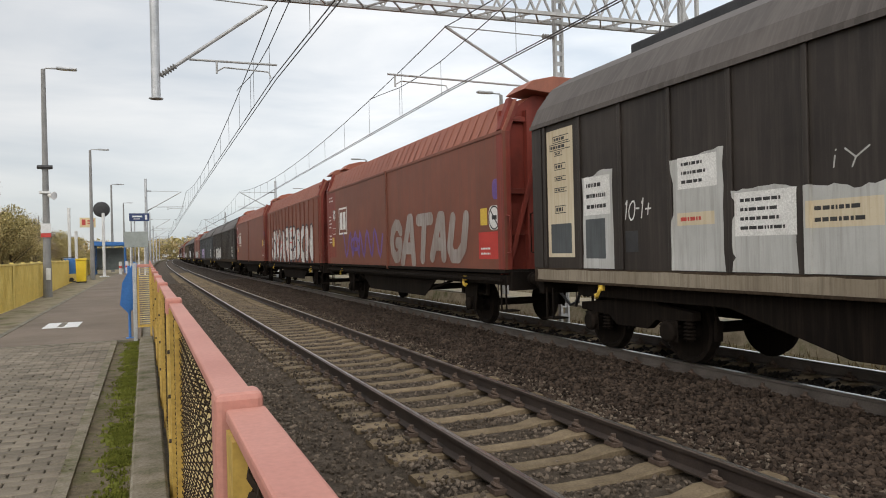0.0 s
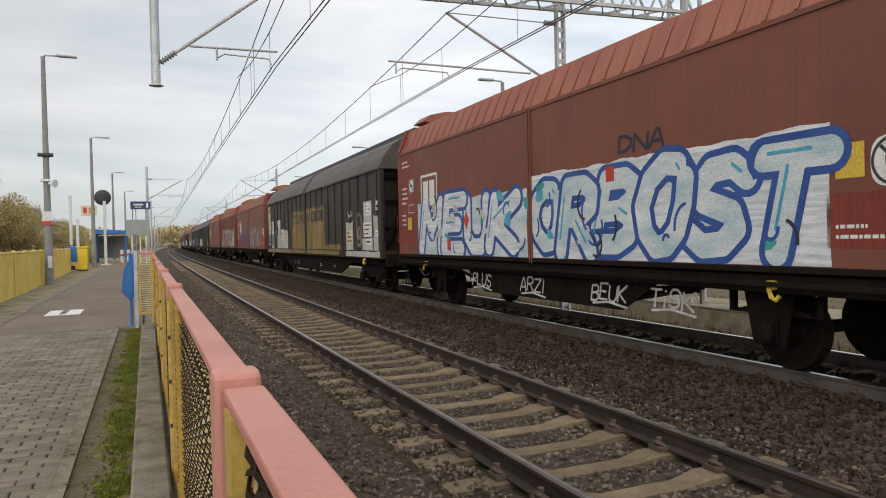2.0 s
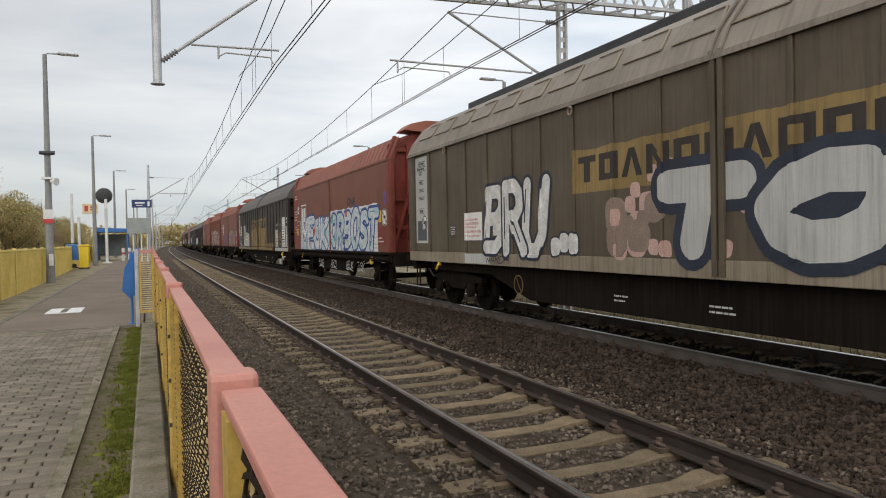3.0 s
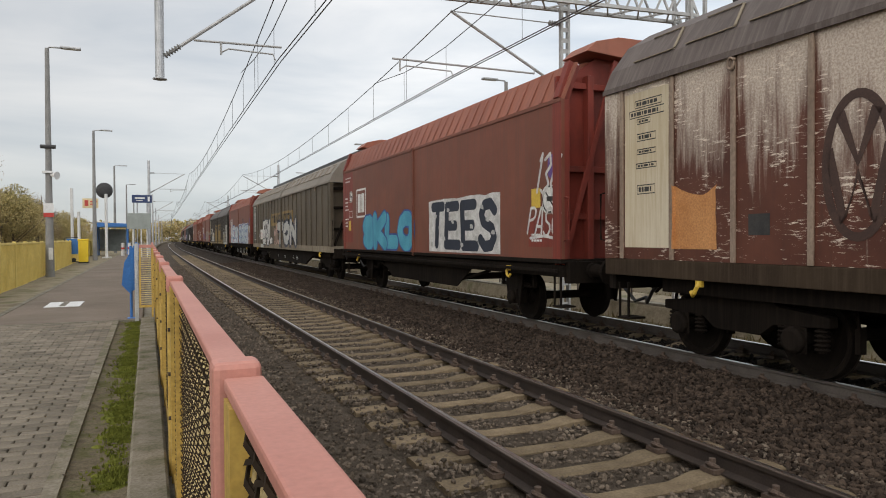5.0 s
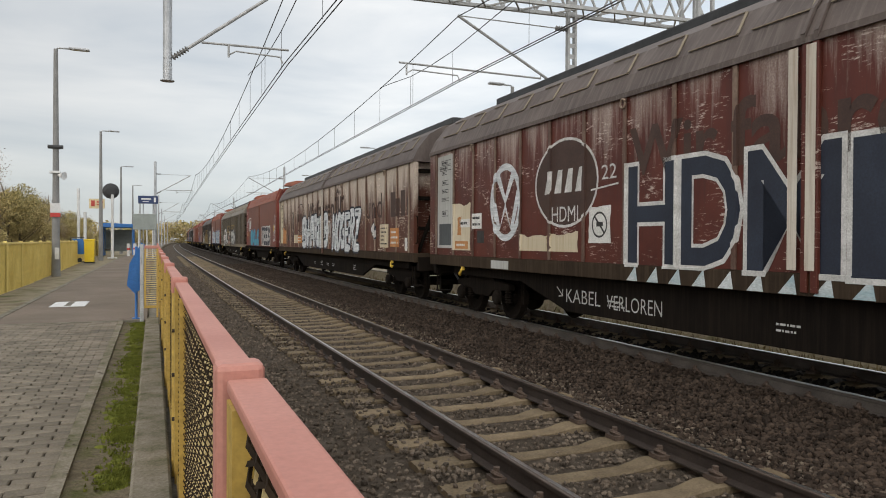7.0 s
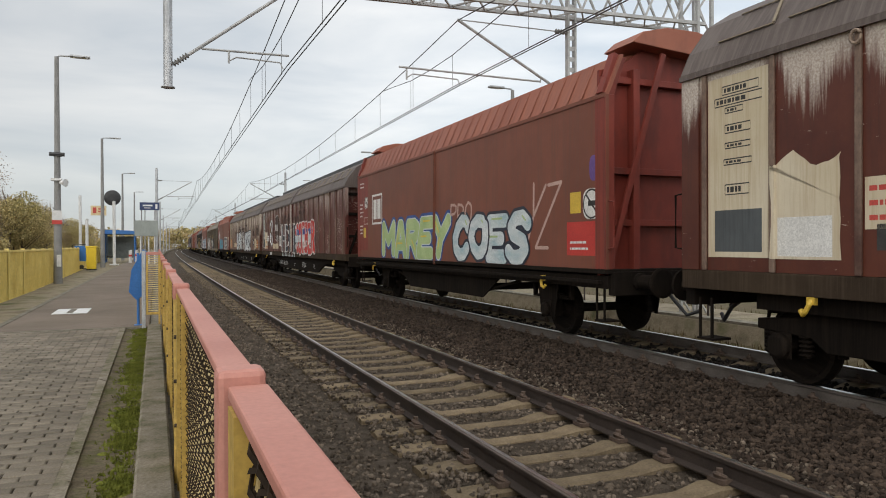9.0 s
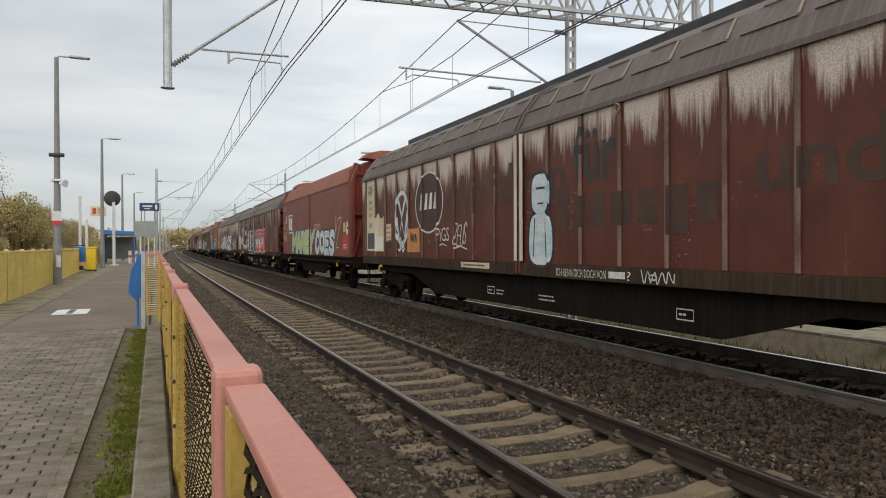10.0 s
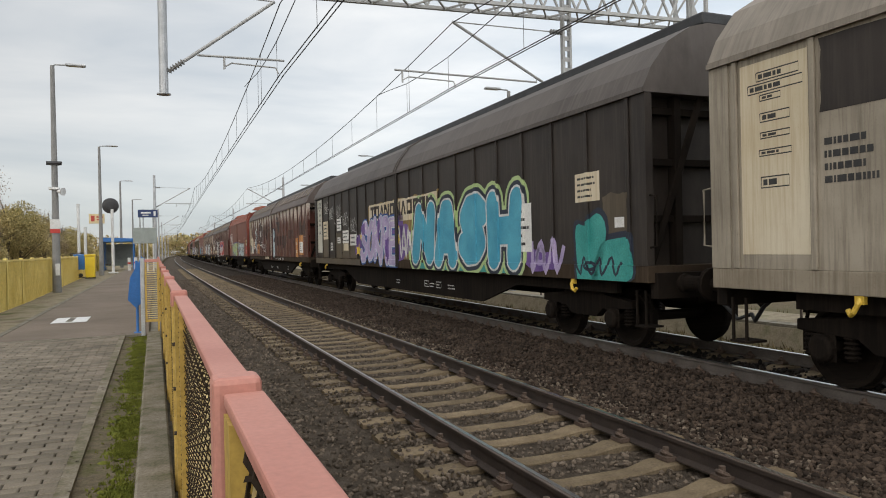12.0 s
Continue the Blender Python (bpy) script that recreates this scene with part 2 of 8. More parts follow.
M_JOINT = grainy("sandy_joint", (0.028, 0.025, 0.018), (0.06, 0.055, 0.038), 5.0, 60.0, 0.95)
M_TARMAC = grainy("worn_asphalt", (0.155, 0.126, 0.100), (0.225, 0.183, 0.148), 0.8, 110.0, 0.9, bump=0.5)
M_MOSS = grainy("moss", (0.085, 0.10, 0.016), (0.19, 0.20, 0.036), 8.0, 70.0, 0.95, bump=0.8, dist=0.01)
M_STRIP = grainy("mossy_concrete", (0.085, 0.088, 0.035), (0.20, 0.175, 0.13), 5.0, 55.0, 0.95, bump=0.8, c=(0.28, 0.25, 0.20))
M_STRIP_SOIL = grainy("soil_and_worn_concrete", (0.055, 0.045, 0.025), (0.17, 0.14, 0.095), 4.0, 45.0, 0.95, bump=1.0, dist=0.015, c=(0.075, 0.085, 0.022))
M_RED = grainy("faded_red_paint", (0.43, 0.175, 0.135), (0.52, 0.235, 0.185), 2.4, 90.0, 0.55, bump=0.06, grain=0.3)
M_YELLOW = grainy("dull_yellow_paint", (0.34, 0.20, 0.035), (0.50, 0.33, 0.075), 2.2, 40.0, 0.6, bump=0.2, c=(0.40, 0.27, 0.06))
M_MESH = grainy("yellow_wire", (0.36, 0.25, 0.08), (0.74, 0.60, 0.32), 9.0, 60.0, 0.6, bump=0.1)
# near-black colour that stands in for shade between the mesh strands
M_SHADEWIRE = grainy("mesh_shade_wire", (0.016, 0.011, 0.007), (0.045, 0.028, 0.016), 9.0, 60.0, 0.9, bump=0.1)
M_FENCE_FAR = grainy("yellow_fence_panel", (0.72, 0.55, 0.15), (0.86, 0.70, 0.25), 1.2, 30.0, 0.7, bump=0.2)
M_GALV = grainy("galvanised_steel", (0.36, 0.37, 0.38), (0.52, 0.53, 0.54), 3.0, 50.0, 0.5, metal=0.6, bump=0.05)
M_CATENARY = grainy("weathered_galvanised_steel", (0.34, 0.34, 0.335), (0.50, 0.50, 0.49), 3.0, 50.0, 0.6, metal=0.3, bump=0.05)
M_WIRE = grainy("dark_wire", (0.05, 0.05, 0.052), (0.10, 0.10, 0.105), 6.0, 50.0, 0.6, metal=0.3, bump=0)
M_POLE = grainy("concrete_pole", (0.20, 0.20, 0.195), (0.31, 0.305, 0.295), 1.5, 45.0, 0.85, bump=0.2)
M_BLACK = grainy("black_plastic", (0.015, 0.015, 0.016), (0.04, 0.04, 0.042), 3.0, 60.0, 0.5)
M_WHITE = grainy("white_paint", (0.62, 0.62, 0.61), (0.78, 0.78, 0.77), 3.0, 60.0, 0.5, bump=0.05)
M_BLUE = grainy("blue_paint", (0.03, 0.14, 0.40), (0.05, 0.19, 0.50), 2.0, 60.0, 0.5, bump=0.05)
M_NAVY = grainy("navy_sign", (0.012, 0.03, 0.10), (0.02, 0.045, 0.14), 2.0, 60.0, 0.4, bump=0.03)
M_BRIGHT_YELLOW = grainy("bright_yellow_plastic", (0.72, 0.50, 0.02), (0.82, 0.60, 0.03), 2.0, 60.0, 0.45, bump=0.03)
M_CREAM = grainy("cream_sign", (0.62, 0.50, 0.28), (0.75, 0.62, 0.38), 2.0, 60.0, 0.5, bump=0.03)
M_GREYSIGN = grainy("grey_green_panel", (0.26, 0.29, 0.27), (0.36, 0.39, 0.365), 2.0, 60.0, 0.6, bump=0.05)
M_RED_SIGN = grainy("red_sign", (0.5, 0.04, 0.03), (0.6, 0.06, 0.045), 3.0, 60.0, 0.5, bump=0.03)
M_BARK = grainy("bark", (0.09, 0.07, 0.055), (0.18, 0.15, 0.12), 6.0, 40.0, 0.95, bump=0.6, dist=0.02, stretch=(1, 1, 0.3))
M_LEAF = grainy("autumn_leaves", (0.28, 0.25, 0.10), (0.46, 0.38, 0.18), 0.25, 4.0, 0.9, bump=0, c=(0.54, 0.39, 0.22), island=0.45)
M_TWIG = grainy("bare_twigs", (0.28, 0.23, 0.18), (0.44, 0.37, 0.30), 1.0, 9.0, 0.95, bump=0, island=0.3)

# wagons
M_DARK = wagon_paint("sooty_dark_brown_paint", (0.018, 0.014, 0.012), (0.037, 0.029, 0.024), (0.055, 0.045, 0.037))
M_OLIVE = wagon_paint("grey_olive_paint", (0.074, 0.057, 0.037), (0.118, 0.094, 0.065), (0.050, 0.040, 0.029))
M_DB_RED = wagon_paint("traffic_red_paint", (0.150, 0.050, 0.031), (0.205, 0.068, 0.042), (0.125, 0.060, 0.042))
# lighter copy of the wagon red for upper walls and roofs
M_DB_TOP = wagon_paint("pale_red_paint", (0.25, 0.078, 0.047), (0.33, 0.12, 0.075), (0.17, 0.07, 0.05))
M_MAROON_PALE = bleached_paint("badly_bleached_maroon_paint", (0.070, 0.022, 0.013), (0.125, 0.042, 0.025), (0.060, 0.026, 0.018), (0.62, 0.54, 0.45), 20.7 / 20, 0.90, 1.9, 0.20, 0.60)
M_MAROON_RUBBED = bleached_paint("rubbed_maroon_paint", (0.066, 0.014, 0.009), (0.115, 0.026, 0.016), (0.05, 0.018, 0.013), (0.48, 0.40, 0.35), 20.73 / 20, 0.55, 2.2, 0.22, 0.605)
M_MAROON = bleached_paint("maroon_paint_with_white_runs", (0.068, 0.016, 0.010), (0.115, 0.032, 0.017), (0.05, 0.02, 0.014), (0.60, 0.54, 0.47), 20.45 / 20, 0.90, 1.0, 0.16, 0.67)
M_GREYBLUE = wagon_paint("grey_blue_paint", (0.05, 0.055, 0.06), (0.09, 0.10, 0.105), (0.04, 0.04, 0.04))
M_TAN = wagon_paint("dirty_cream_paint", (0.22, 0.19, 0.145), (0.35, 0.305, 0.24), (0.10, 0.08, 0.06))
M_ROOF = wagon_paint("sooty_roof_sheet", (0.060, 0.051, 0.046), (0.105, 0.090, 0.081), (0.13, 0.113, 0.103), rough=0.6)
M_ROOF_BROWN = wagon_paint("brown_roof_sheet", (0.072, 0.055, 0.049), (0.125, 0.098, 0.087), (0.18, 0.15, 0.135), rough=0.6)
M_ROOF_GREY = wagon_paint("pale_roof_sheet", (0.17, 0.148, 0.12), (0.27, 0.235, 0.195), (0.13, 0.112, 0.092), rough=0.6)
M_BARE_POST = wagon_paint("pale_bare_post_paint", (0.50, 0.45, 0.38), (0.66, 0.61, 0.53), (0.30, 0.22, 0.16))
M_UNDER = wagon_paint("brake_dust_black", (0.007, 0.0055, 0.0045), (0.015, 0.0115, 0.009), (0.026, 0.019, 0.014), rough=0.85)
M_SILL = wagon_paint("rusty_sill", (0.026, 0.018, 0.013), (0.055, 0.039, 0.026), (0.085, 0.062, 0.042), rough=0.8)
M_SILL_PALE = wagon_paint("pale_dirty_sill", (0.20, 0.165, 0.12), (0.30, 0.26, 0.20), (0.10, 0.075, 0.055), rough=0.8)
M_END_RED = wagon_paint("shaded_red_end_paint", (0.17, 0.030, 0.020), (0.24, 0.045, 0.03), (0.07, 0.025, 0.02))
M_GREYPATCH = wagon_paint("pale_grey_overpaint", (0.36, 0.36, 0.34), (0.50, 0.50, 0.48), (0.26, 0.25, 0.23))
M_OCHRE = wagon_paint("ochre_lettering_ground", (0.17, 0.115, 0.042), (0.29, 0.20, 0.075), (0.085, 0.062, 0.036))
M_LABEL = grainy("white_label", (0.60, 0.59, 0.56), (0.74, 0.73, 0.70), 4.0, 60.0, 0.6, bump=0.03)
M_CREAMLABEL = wagon_paint("cream_data_panel", (0.52, 0.44, 0.30), (0.62, 0.55, 0.42), (0.40, 0.30, 0.18))
M_INK = grainy("black_lettering", (0.02, 0.02, 0.02), (0.045, 0.042, 0.04), 6.0, 60.0, 0.6, bump=0)
M_GHOST = grainy("faded_dark_lettering", (0.045, 0.022, 0.016), (0.07, 0.036, 0.026), 3.0, 60.0, 0.6, bump=0)
M_REDINK = grainy("red_lettering", (0.45, 0.05, 0.04), (0.55, 0.08, 0.06), 6.0, 60.0, 0.6, bump=0)
M_CHALK = grainy("white_spray_paint", (0.42, 0.41, 0.39), (0.68, 0.67, 0.65), 5.0, 50.0, 0.7, bump=0)
M_SILVER = grainy("silver_spray_paint", (0.40, 0.43, 0.45), (0.76, 0.78, 0.79), 2.6, 40.0, 0.5, bump=0, stretch=(1, 0.7, 8))
M_PALEBLUE = grainy("pale_blue_spray", (0.26, 0.42, 0.48), (0.50, 0.56, 0.57), 1.6, 30.0, 0.6, bump=0, stretch=(1, 0.8, 2.5), c=(0.66, 0.69, 0.69))
M_SKYBLUE = grainy("sky_blue_spray", (0.035, 0.24, 0.36), (0.09, 0.38, 0.50), 1.5, 40.0, 0.6, bump=0)
M_TEAL = grainy("teal_spray", (0.02, 0.22, 0.20), (0.06, 0.34, 0.30), 2.0, 40.0, 0.6, bump=0)
M_DEEPBLUE = grainy("deep_blue_spray", (0.015, 0.05, 0.21), (0.03, 0.09, 0.31), 2.0, 40.0, 0.6, bump=0)
M_LILAC = grainy("lilac_spray", (0.30, 0.24, 0.42), (0.50, 0.42, 0.58), 2.0, 40.0, 0.6, bump=0)
M_PURPLE = grainy("purple_spray", (0.10, 0.05, 0.20), (0.17, 0.09, 0.30), 2.0, 40.0, 0.6, bump=0)
M_GREEN = grainy("pale_green_spray", (0.30, 0.42, 0.18), (0.45, 0.55, 0.26), 2.0, 40.0, 0.6, bump=0)
M_SPRAYRED = grainy("red_spray", (0.42, 0.03, 0.025), (0.52, 0.05, 0.035), 2.0, 40.0, 0.6, bump=0)
M_NIGHT = grainy("blue_black_spray", (0.012, 0.016, 0.03), (0.022, 0.03, 0.05), 2.0, 40.0, 0.6, bump=0)
M_SPRAYYELLOW = grainy("yellow_spray", (0.60, 0.44, 0.05), (0.72, 0.55, 0.09), 2.0, 40.0, 0.6, bump=0)
M_ORANGE = grainy("orange_rust_panel", (0.42, 0.17, 0.05), (0.56, 0.27, 0.10), 2.5, 40.0, 0.6, bump=0.05)
M_PINK = grainy("pink_spray", (0.42, 0.27, 0.23), (0.52, 0.35, 0.30), 2.5, 40.0, 0.6, bump=0)
M_PALE_PANEL = wagon_paint("stained_pale_panel", (0.44, 0.43, 0.37), (0.58, 0.57, 0.51), (0.33, 0.29, 0.21))
M_WORN_GREY = wagon_paint("worn_grey_spray", (0.20, 0.165, 0.145), (0.33, 0.30, 0.28), (0.15, 0.085, 0.065))
M_OLIVE_PINK = grainy("thin_pink_spray", (0.19, 0.135, 0.105), (0.27, 0.20, 0.16), 2.5, 40.0, 0.6, bump=0)
M_HOOKYELLOW = grainy("yellow_hook_paint", (0.55, 0.36, 0.04), (0.68, 0.46, 0.06), 3.0, 50.0, 0.5, bump=0.05)

# ---- mesh helpers ----
RADIUS = 7000.0


def bend(y):
    """How far the line has curved aside at y."""
    return y * y / (2 * RADIUS)


class Shape:
    """Collects plain solids into one mesh."""

    def __init__(self):
        self.v, self.f = [], []

    def add(self, verts, faces):
        k = len(self.v)
        self.v += [tuple(p) for p in verts]
        self.f += [tuple(i + k for i in f) for f in faces]
        return self

    def box(self, x0, x1, y0, y1, z0, z1):
        return self.add([(x, y, z) for x in (x0, x1) for y in (y0, y1) for z in (z0, z1)],
                        [(0, 1, 3, 2), (4, 6, 7, 5), (0, 4, 5, 1), (2, 3, 7, 6), (0, 2, 6, 4), (1, 5, 7, 3)])

    def beam(self, p, q, w, h=None, up=(0, 0, 1)):
        """A bar of section w x h from p to q."""
        p, q, h = Vector(p), Vector(q), h or w
        d = (q - p).normalized()
        s = d.cross(Vector(up))
        s = s.normalized() if s.length > 1e-4 else Vector((1, 0, 0))
        u = s.cross(d)
        vs = [e + s * a * w / 2 + u * b * h / 2 for e in (p, q) for a, b in ((-1, -1), (1, -1), (1, 1), (-1, 1))]
        return self.add(vs, [(0, 1, 2, 3), (7, 6, 5, 4), (0, 4, 5, 1), (1, 5, 6, 2), (2, 6, 7, 3), (3, 7, 4, 0)])

    def tube(self, points, r, n=8, r_end=None):
        """A round bar along points."""
        pts = [Vector(p) for p in points]
        k = len(self.v)
        for i, p in enumerate(pts):
            d = (pts[min(i + 1, len(pts) - 1)] - pts[max(i - 1, 0)]).normalized()
            s = d.cross(Vector((0, 0, 1)))
            s = s.normalized() if s.length > 1e-3 else Vector((1, 0, 0))
            u = s.cross(d)
            rad = r if r_end is None else r + (r_end - r) * i / max(1, len(pts) - 1)
            self.v += [tuple(p + (s * math.cos(a) + u * math.sin(a)) * rad) for a in (2 * math.pi * j / n for j in range(n))]
        for i in range(len(pts) - 1):
            for j in range(n):
                a, b = k + i * n + j, k + i * n + (j + 1) % n
                self.f.append((a, b, b + n, a + n))
        self.f.append(tuple(k + j for j in range(n))[::-1])
        self.f.append(tuple(k + (len(pts) - 1) * n + j for j in range(n)))
        return self

    def disc(self, c, axis, r, depth, n=20):
        c, axis = Vector(c), Vector(axis).normalized()
        return self.tube([c - axis * depth / 2, c + axis * depth / 2], r, n)

    def lathe(self, c, axis, rings, n=20):
        """Rings of (offset along axis, radius)."""
        c, axis = Vector(c), Vector(axis).normalized()
        s = axis.orthogonal().normalized()
        u = axis.cross(s)
        k = len(self.v)
        for o, r in rings:
            self.v += [tuple(c + axis * o + (s * math.cos(a) + u * math.sin(a)) * r) for a in (2 * math.pi * j / n for j in range(n))]
        for i in range(len(rings) - 1):
            for j in range(n):
                a, b = k + i * n + j, k + i * n + (j + 1) % n
                self.f.append((a, b, b + n, a + n))
        self.f.append(tuple(k + j for j in range(n))[::-1])
        self.f.append(tuple(k + (len(rings) - 1) * n + j for j in range(n)))
        return self

    def prism(self, profile, y0, y1):
        """A section of (x, z) points drawn out along y."""
        n = len(profile)
        vs = [(x, y, z) for y in (y0, y1) for x, z in profile]
        fs = [(i, (i + 1) % n, n + (i + 1) % n, n + i) for i in range(n)]
        return self.add(vs, fs + [tuple(range(n))[::-1], tuple(range(n, 2 * n))])

    def slab(self, profile, x0, x1):
        """An outline of (y, z) points drawn out along x."""
        n = len(profile)
        vs = [(x, y, z) for x in (x0, x1) for y, z in profile]
        fs = [(i, (i + 1) % n, n + (i + 1) % n, n + i) for i in range(n)]
        return self.add(vs, fs + [tuple(range(n))[::-1], tuple(range(n, 2 * n))])

    def sweep(self, profile, ys, offset=0.0):
        """A section of (x, z) points along the curved line."""
        n, k = len(profile), len(self.v)
        for y in ys:
            self.v += [(x + offset + bend(y), y, z) for x, z in profile]
        for i in range(len(ys) - 1):
            for j in range(n):
                a, b = k + i * n + j, k + i * n + (j + 1) % n
                self.f.append((a, b, b + n, a + n))
        self.f.append(tuple(k + j for j in range(n))[::-1])
        self.f.append(tuple(k + (len(ys) - 1) * n + j for j in range(n)))
        return self

    def mesh(self, name, mat, bevel=0.0, smooth=False):
        me = bpy.data.meshes.new(name)
        me.from_pydata(self.v, [], self.f)
        bm = bmesh.new()
        bm.from_mesh(me)
        bmesh.ops.recalc_face_normals(bm, faces=bm.faces)
        if bevel:
            sharp = [e for e in bm.edges if len(e.link_faces) == 2 and e.calc_face_angle(0) > 0.6]
            bmesh.ops.bevel(bm, geom=sharp, offset=bevel, segments=2, affect="EDGES", profile=0.5)
        bm.to_mesh(me)
        bm.free()
        me.materials.append(mat)
        if smooth:
            for p in me.polygons:
                p.use_smooth = True
        return me


def part(name, shape, mat, parent, label="", bevel=0.0, smooth=False):
    """One mesh object under a thing or part."""
    ob = new(name, shape.mesh(name, mat, bevel, smooth) if isinstance(shape, Shape) else shape)
    ob.parent = parent
    if label:
        ob["label"] = label
    return ob


def thing(name, label, category, at=(0, 0, 0), group=""):
    ob = new(name)
    ob.location = at
    return tagged(ob, label, category, group)


def setting(name, shape, mat, label, category="", bevel=0.0):
    return tagged(new(name, shape.mesh(name, mat, bevel)), label, category, kind="structure")


def span(a, b, step):
    n = max(1, round((b - a) / step))
    return [a + (b - a) * i / n for i in range(n + 1)]


FAR = span(-40, 60, 5) + span(70, 420, 10)

# ---- ground and track ----
g = Shape()
g.add([(-1500, -1500, -0.8), (1500, -1500, -0.8), (1500, 3000, -0.8), (-1500, 3000, -0.8)], [(0, 1, 2, 3)])
setting("ground", g, M_GROUND, "dry autumn grass and bare soil beside the railway", "ground")

TRACK_2 = 4.48
b = Shape()
b.sweep([(-2.95, -0.82), (-2.95, -0.27), (-1.75, -0.24), (-1.2, -0.235), (1.2, -0.235), (1.7, -0.20), (2.3, -0.18), (2.9, -0.170), (3.5, -0.160), (3.64, -0.185), (3.70, -0.235), (5.7, -0.225), (6.2, -0.25), (7.4, -0.82)], FAR)
setting("ballast_bed", b, M_BALLAST, "grey-brown crushed stone ballast bed under both tracks", "ballast")

setting("gravel_bed", Shape().sweep([(-2.94, -0.40), (-2.94, -0.262), (-1.75, -0.232), (-1.3, -0.222), (-0.85, -0.214), (-0.6, -0.228), (0.9, -0.228), (0.9, -0.40)], FAR), M_GRAVEL, "brown-grey fine gravel and dust between the ballast stones", "ballast")

RAIL_SIDE = [(-0.072, -0.165), (0.072, -0.165), (0.072, -0.152), (0.012, -0.135), (0.010, -0.042), (0.034, -0.034), (0.036, -0.008), (-0.036, -0.008), (-0.034, -0.034), (-0.010, -0.042), (-0.012, -0.135), (-0.072, -0.152)]
RAIL_TOP = [(-0.033, -0.0075), (0.033, -0.0075), (0.033, -0.002), (0.026, 0.0), (-0.026, 0.0), (-0.033, -0.002)]
for track, cx in (("near", 0.0), ("far", TRACK_2)):
    for side in (-1, 1):
        rail = tagged(new("rail"), "rust-brown steel rail with a bright polished running head", "rail", "rails", "structure")
        part("rail_web", Shape().sweep(RAIL_SIDE, FAR, cx + side * 0.753), M_RAILSIDE if cx == 0.0 else M_RAILFAR, rail)
        part("rail_head", Shape().sweep(RAIL_TOP, FAR, cx + side * 0.753), M_RAILDULL if cx == 0.0 else M_RAILTOP, rail, "worn steel running surface")
        if cx == 0.0:
            part("running_band", Shape().sweep([(-0.006, 0.0008), (0.026, 0.0008), (0.033, -0.0015), (0.0338, -0.006), (0.030, -0.003)], FAR, cx + side * 0.753), M_RAILTOP, rail, "narrow bright running band")

# concrete sleepers with a dished middle
sl = Shape()
prof = [(-1.28, -0.17, 0.13), (-0.55, -0.165, 0.135), (-0.32, -0.205, 0.11), (0.32, -0.205, 0.11), (0.55, -0.165, 0.135), (1.28, -0.17, 0.13)]
vs, fs = [], []
for x, z, w in prof:
    vs += [(x, -w, -0.36), (x, -w + 0.012, z - 0.012), (x, -w + 0.045, z), (x, w - 0.045, z), (x, w - 0.012, z - 0.012), (x, w, -0.36)]
for i in range(len(prof) - 1):
    for j in range(6):
        fs.append((i * 6 + j, i * 6 + (j + 1) % 6, i * 6 + 6 + (j + 1) % 6, i * 6 + 6 + j))
fs += [tuple(range(6))[::-1], tuple(range(30, 36))]
sleeper_mesh = sl.add(vs, fs).mesh("sleeper", M_SLEEPER)
c = Shape()
c.box(-0.05, 0.05, -0.075, 0.075, -0.165, -0.13)
c.tube([(-0.02, -0.045, -0.135), (0.02, -0.03, -0.105), (0.03, 0.0, -0.098), (0.02, 0.03, -0.105), (-0.02, 0.045, -0.125)], 0.019, 6)
c.tube([(0.0, 0.0, -0.15), (0.0, 0.0, -0.062)], 0.026, 6)
clip_mesh = c.mesh("rail_clip", M_CLIP)
SLEEPERS = {}
for track, cx, y_off in (("near", 0.0, 0.0), ("far", TRACK_2, 0.47)):
    bed = tagged(new("track_bed"), "row of weathered concrete sleepers half sunk in ballast", "sleepers", kind="structure")
    for i in range(-6, 130):
        y = 0.6 * i + y_off + 0.03
        jig = random.Random(i * 7 + int(cx))
        if i > 70 and track == "far":
            continue
        s = new("sleeper", sleeper_mesh)
        s.parent = bed
        s.location = (cx + bend(y) + jig.uniform(-0.02, 0.02), y, jig.uniform(-0.008, 0.004) - (0.012 if track == "far" else 0.0))
        if i <= 30:
            for sx in (-0.753, 0.753):
                for d in (-1, 1):
                    k = new("rail_clip", clip_mesh)
                    k.parent = s
                    k.location = (sx + d * 0.098, 0, 0.004 + (0.012 if track == "far" else 0))
                    k.rotation_euler = (0, 0, 0 if d > 0 else math.pi)

# loose ballast stones near the platform
ico = bmesh.new()
bmesh.ops.create_icosphere(ico, subdivisions=1, radius=1.0)
ICO_V = np.array([v.co[:] for v in ico.verts])
ICO_F = np.array([[v.index for v in f.verts] for f in ico.faces])
ico.free()
rng = np.random.default_rng(5)


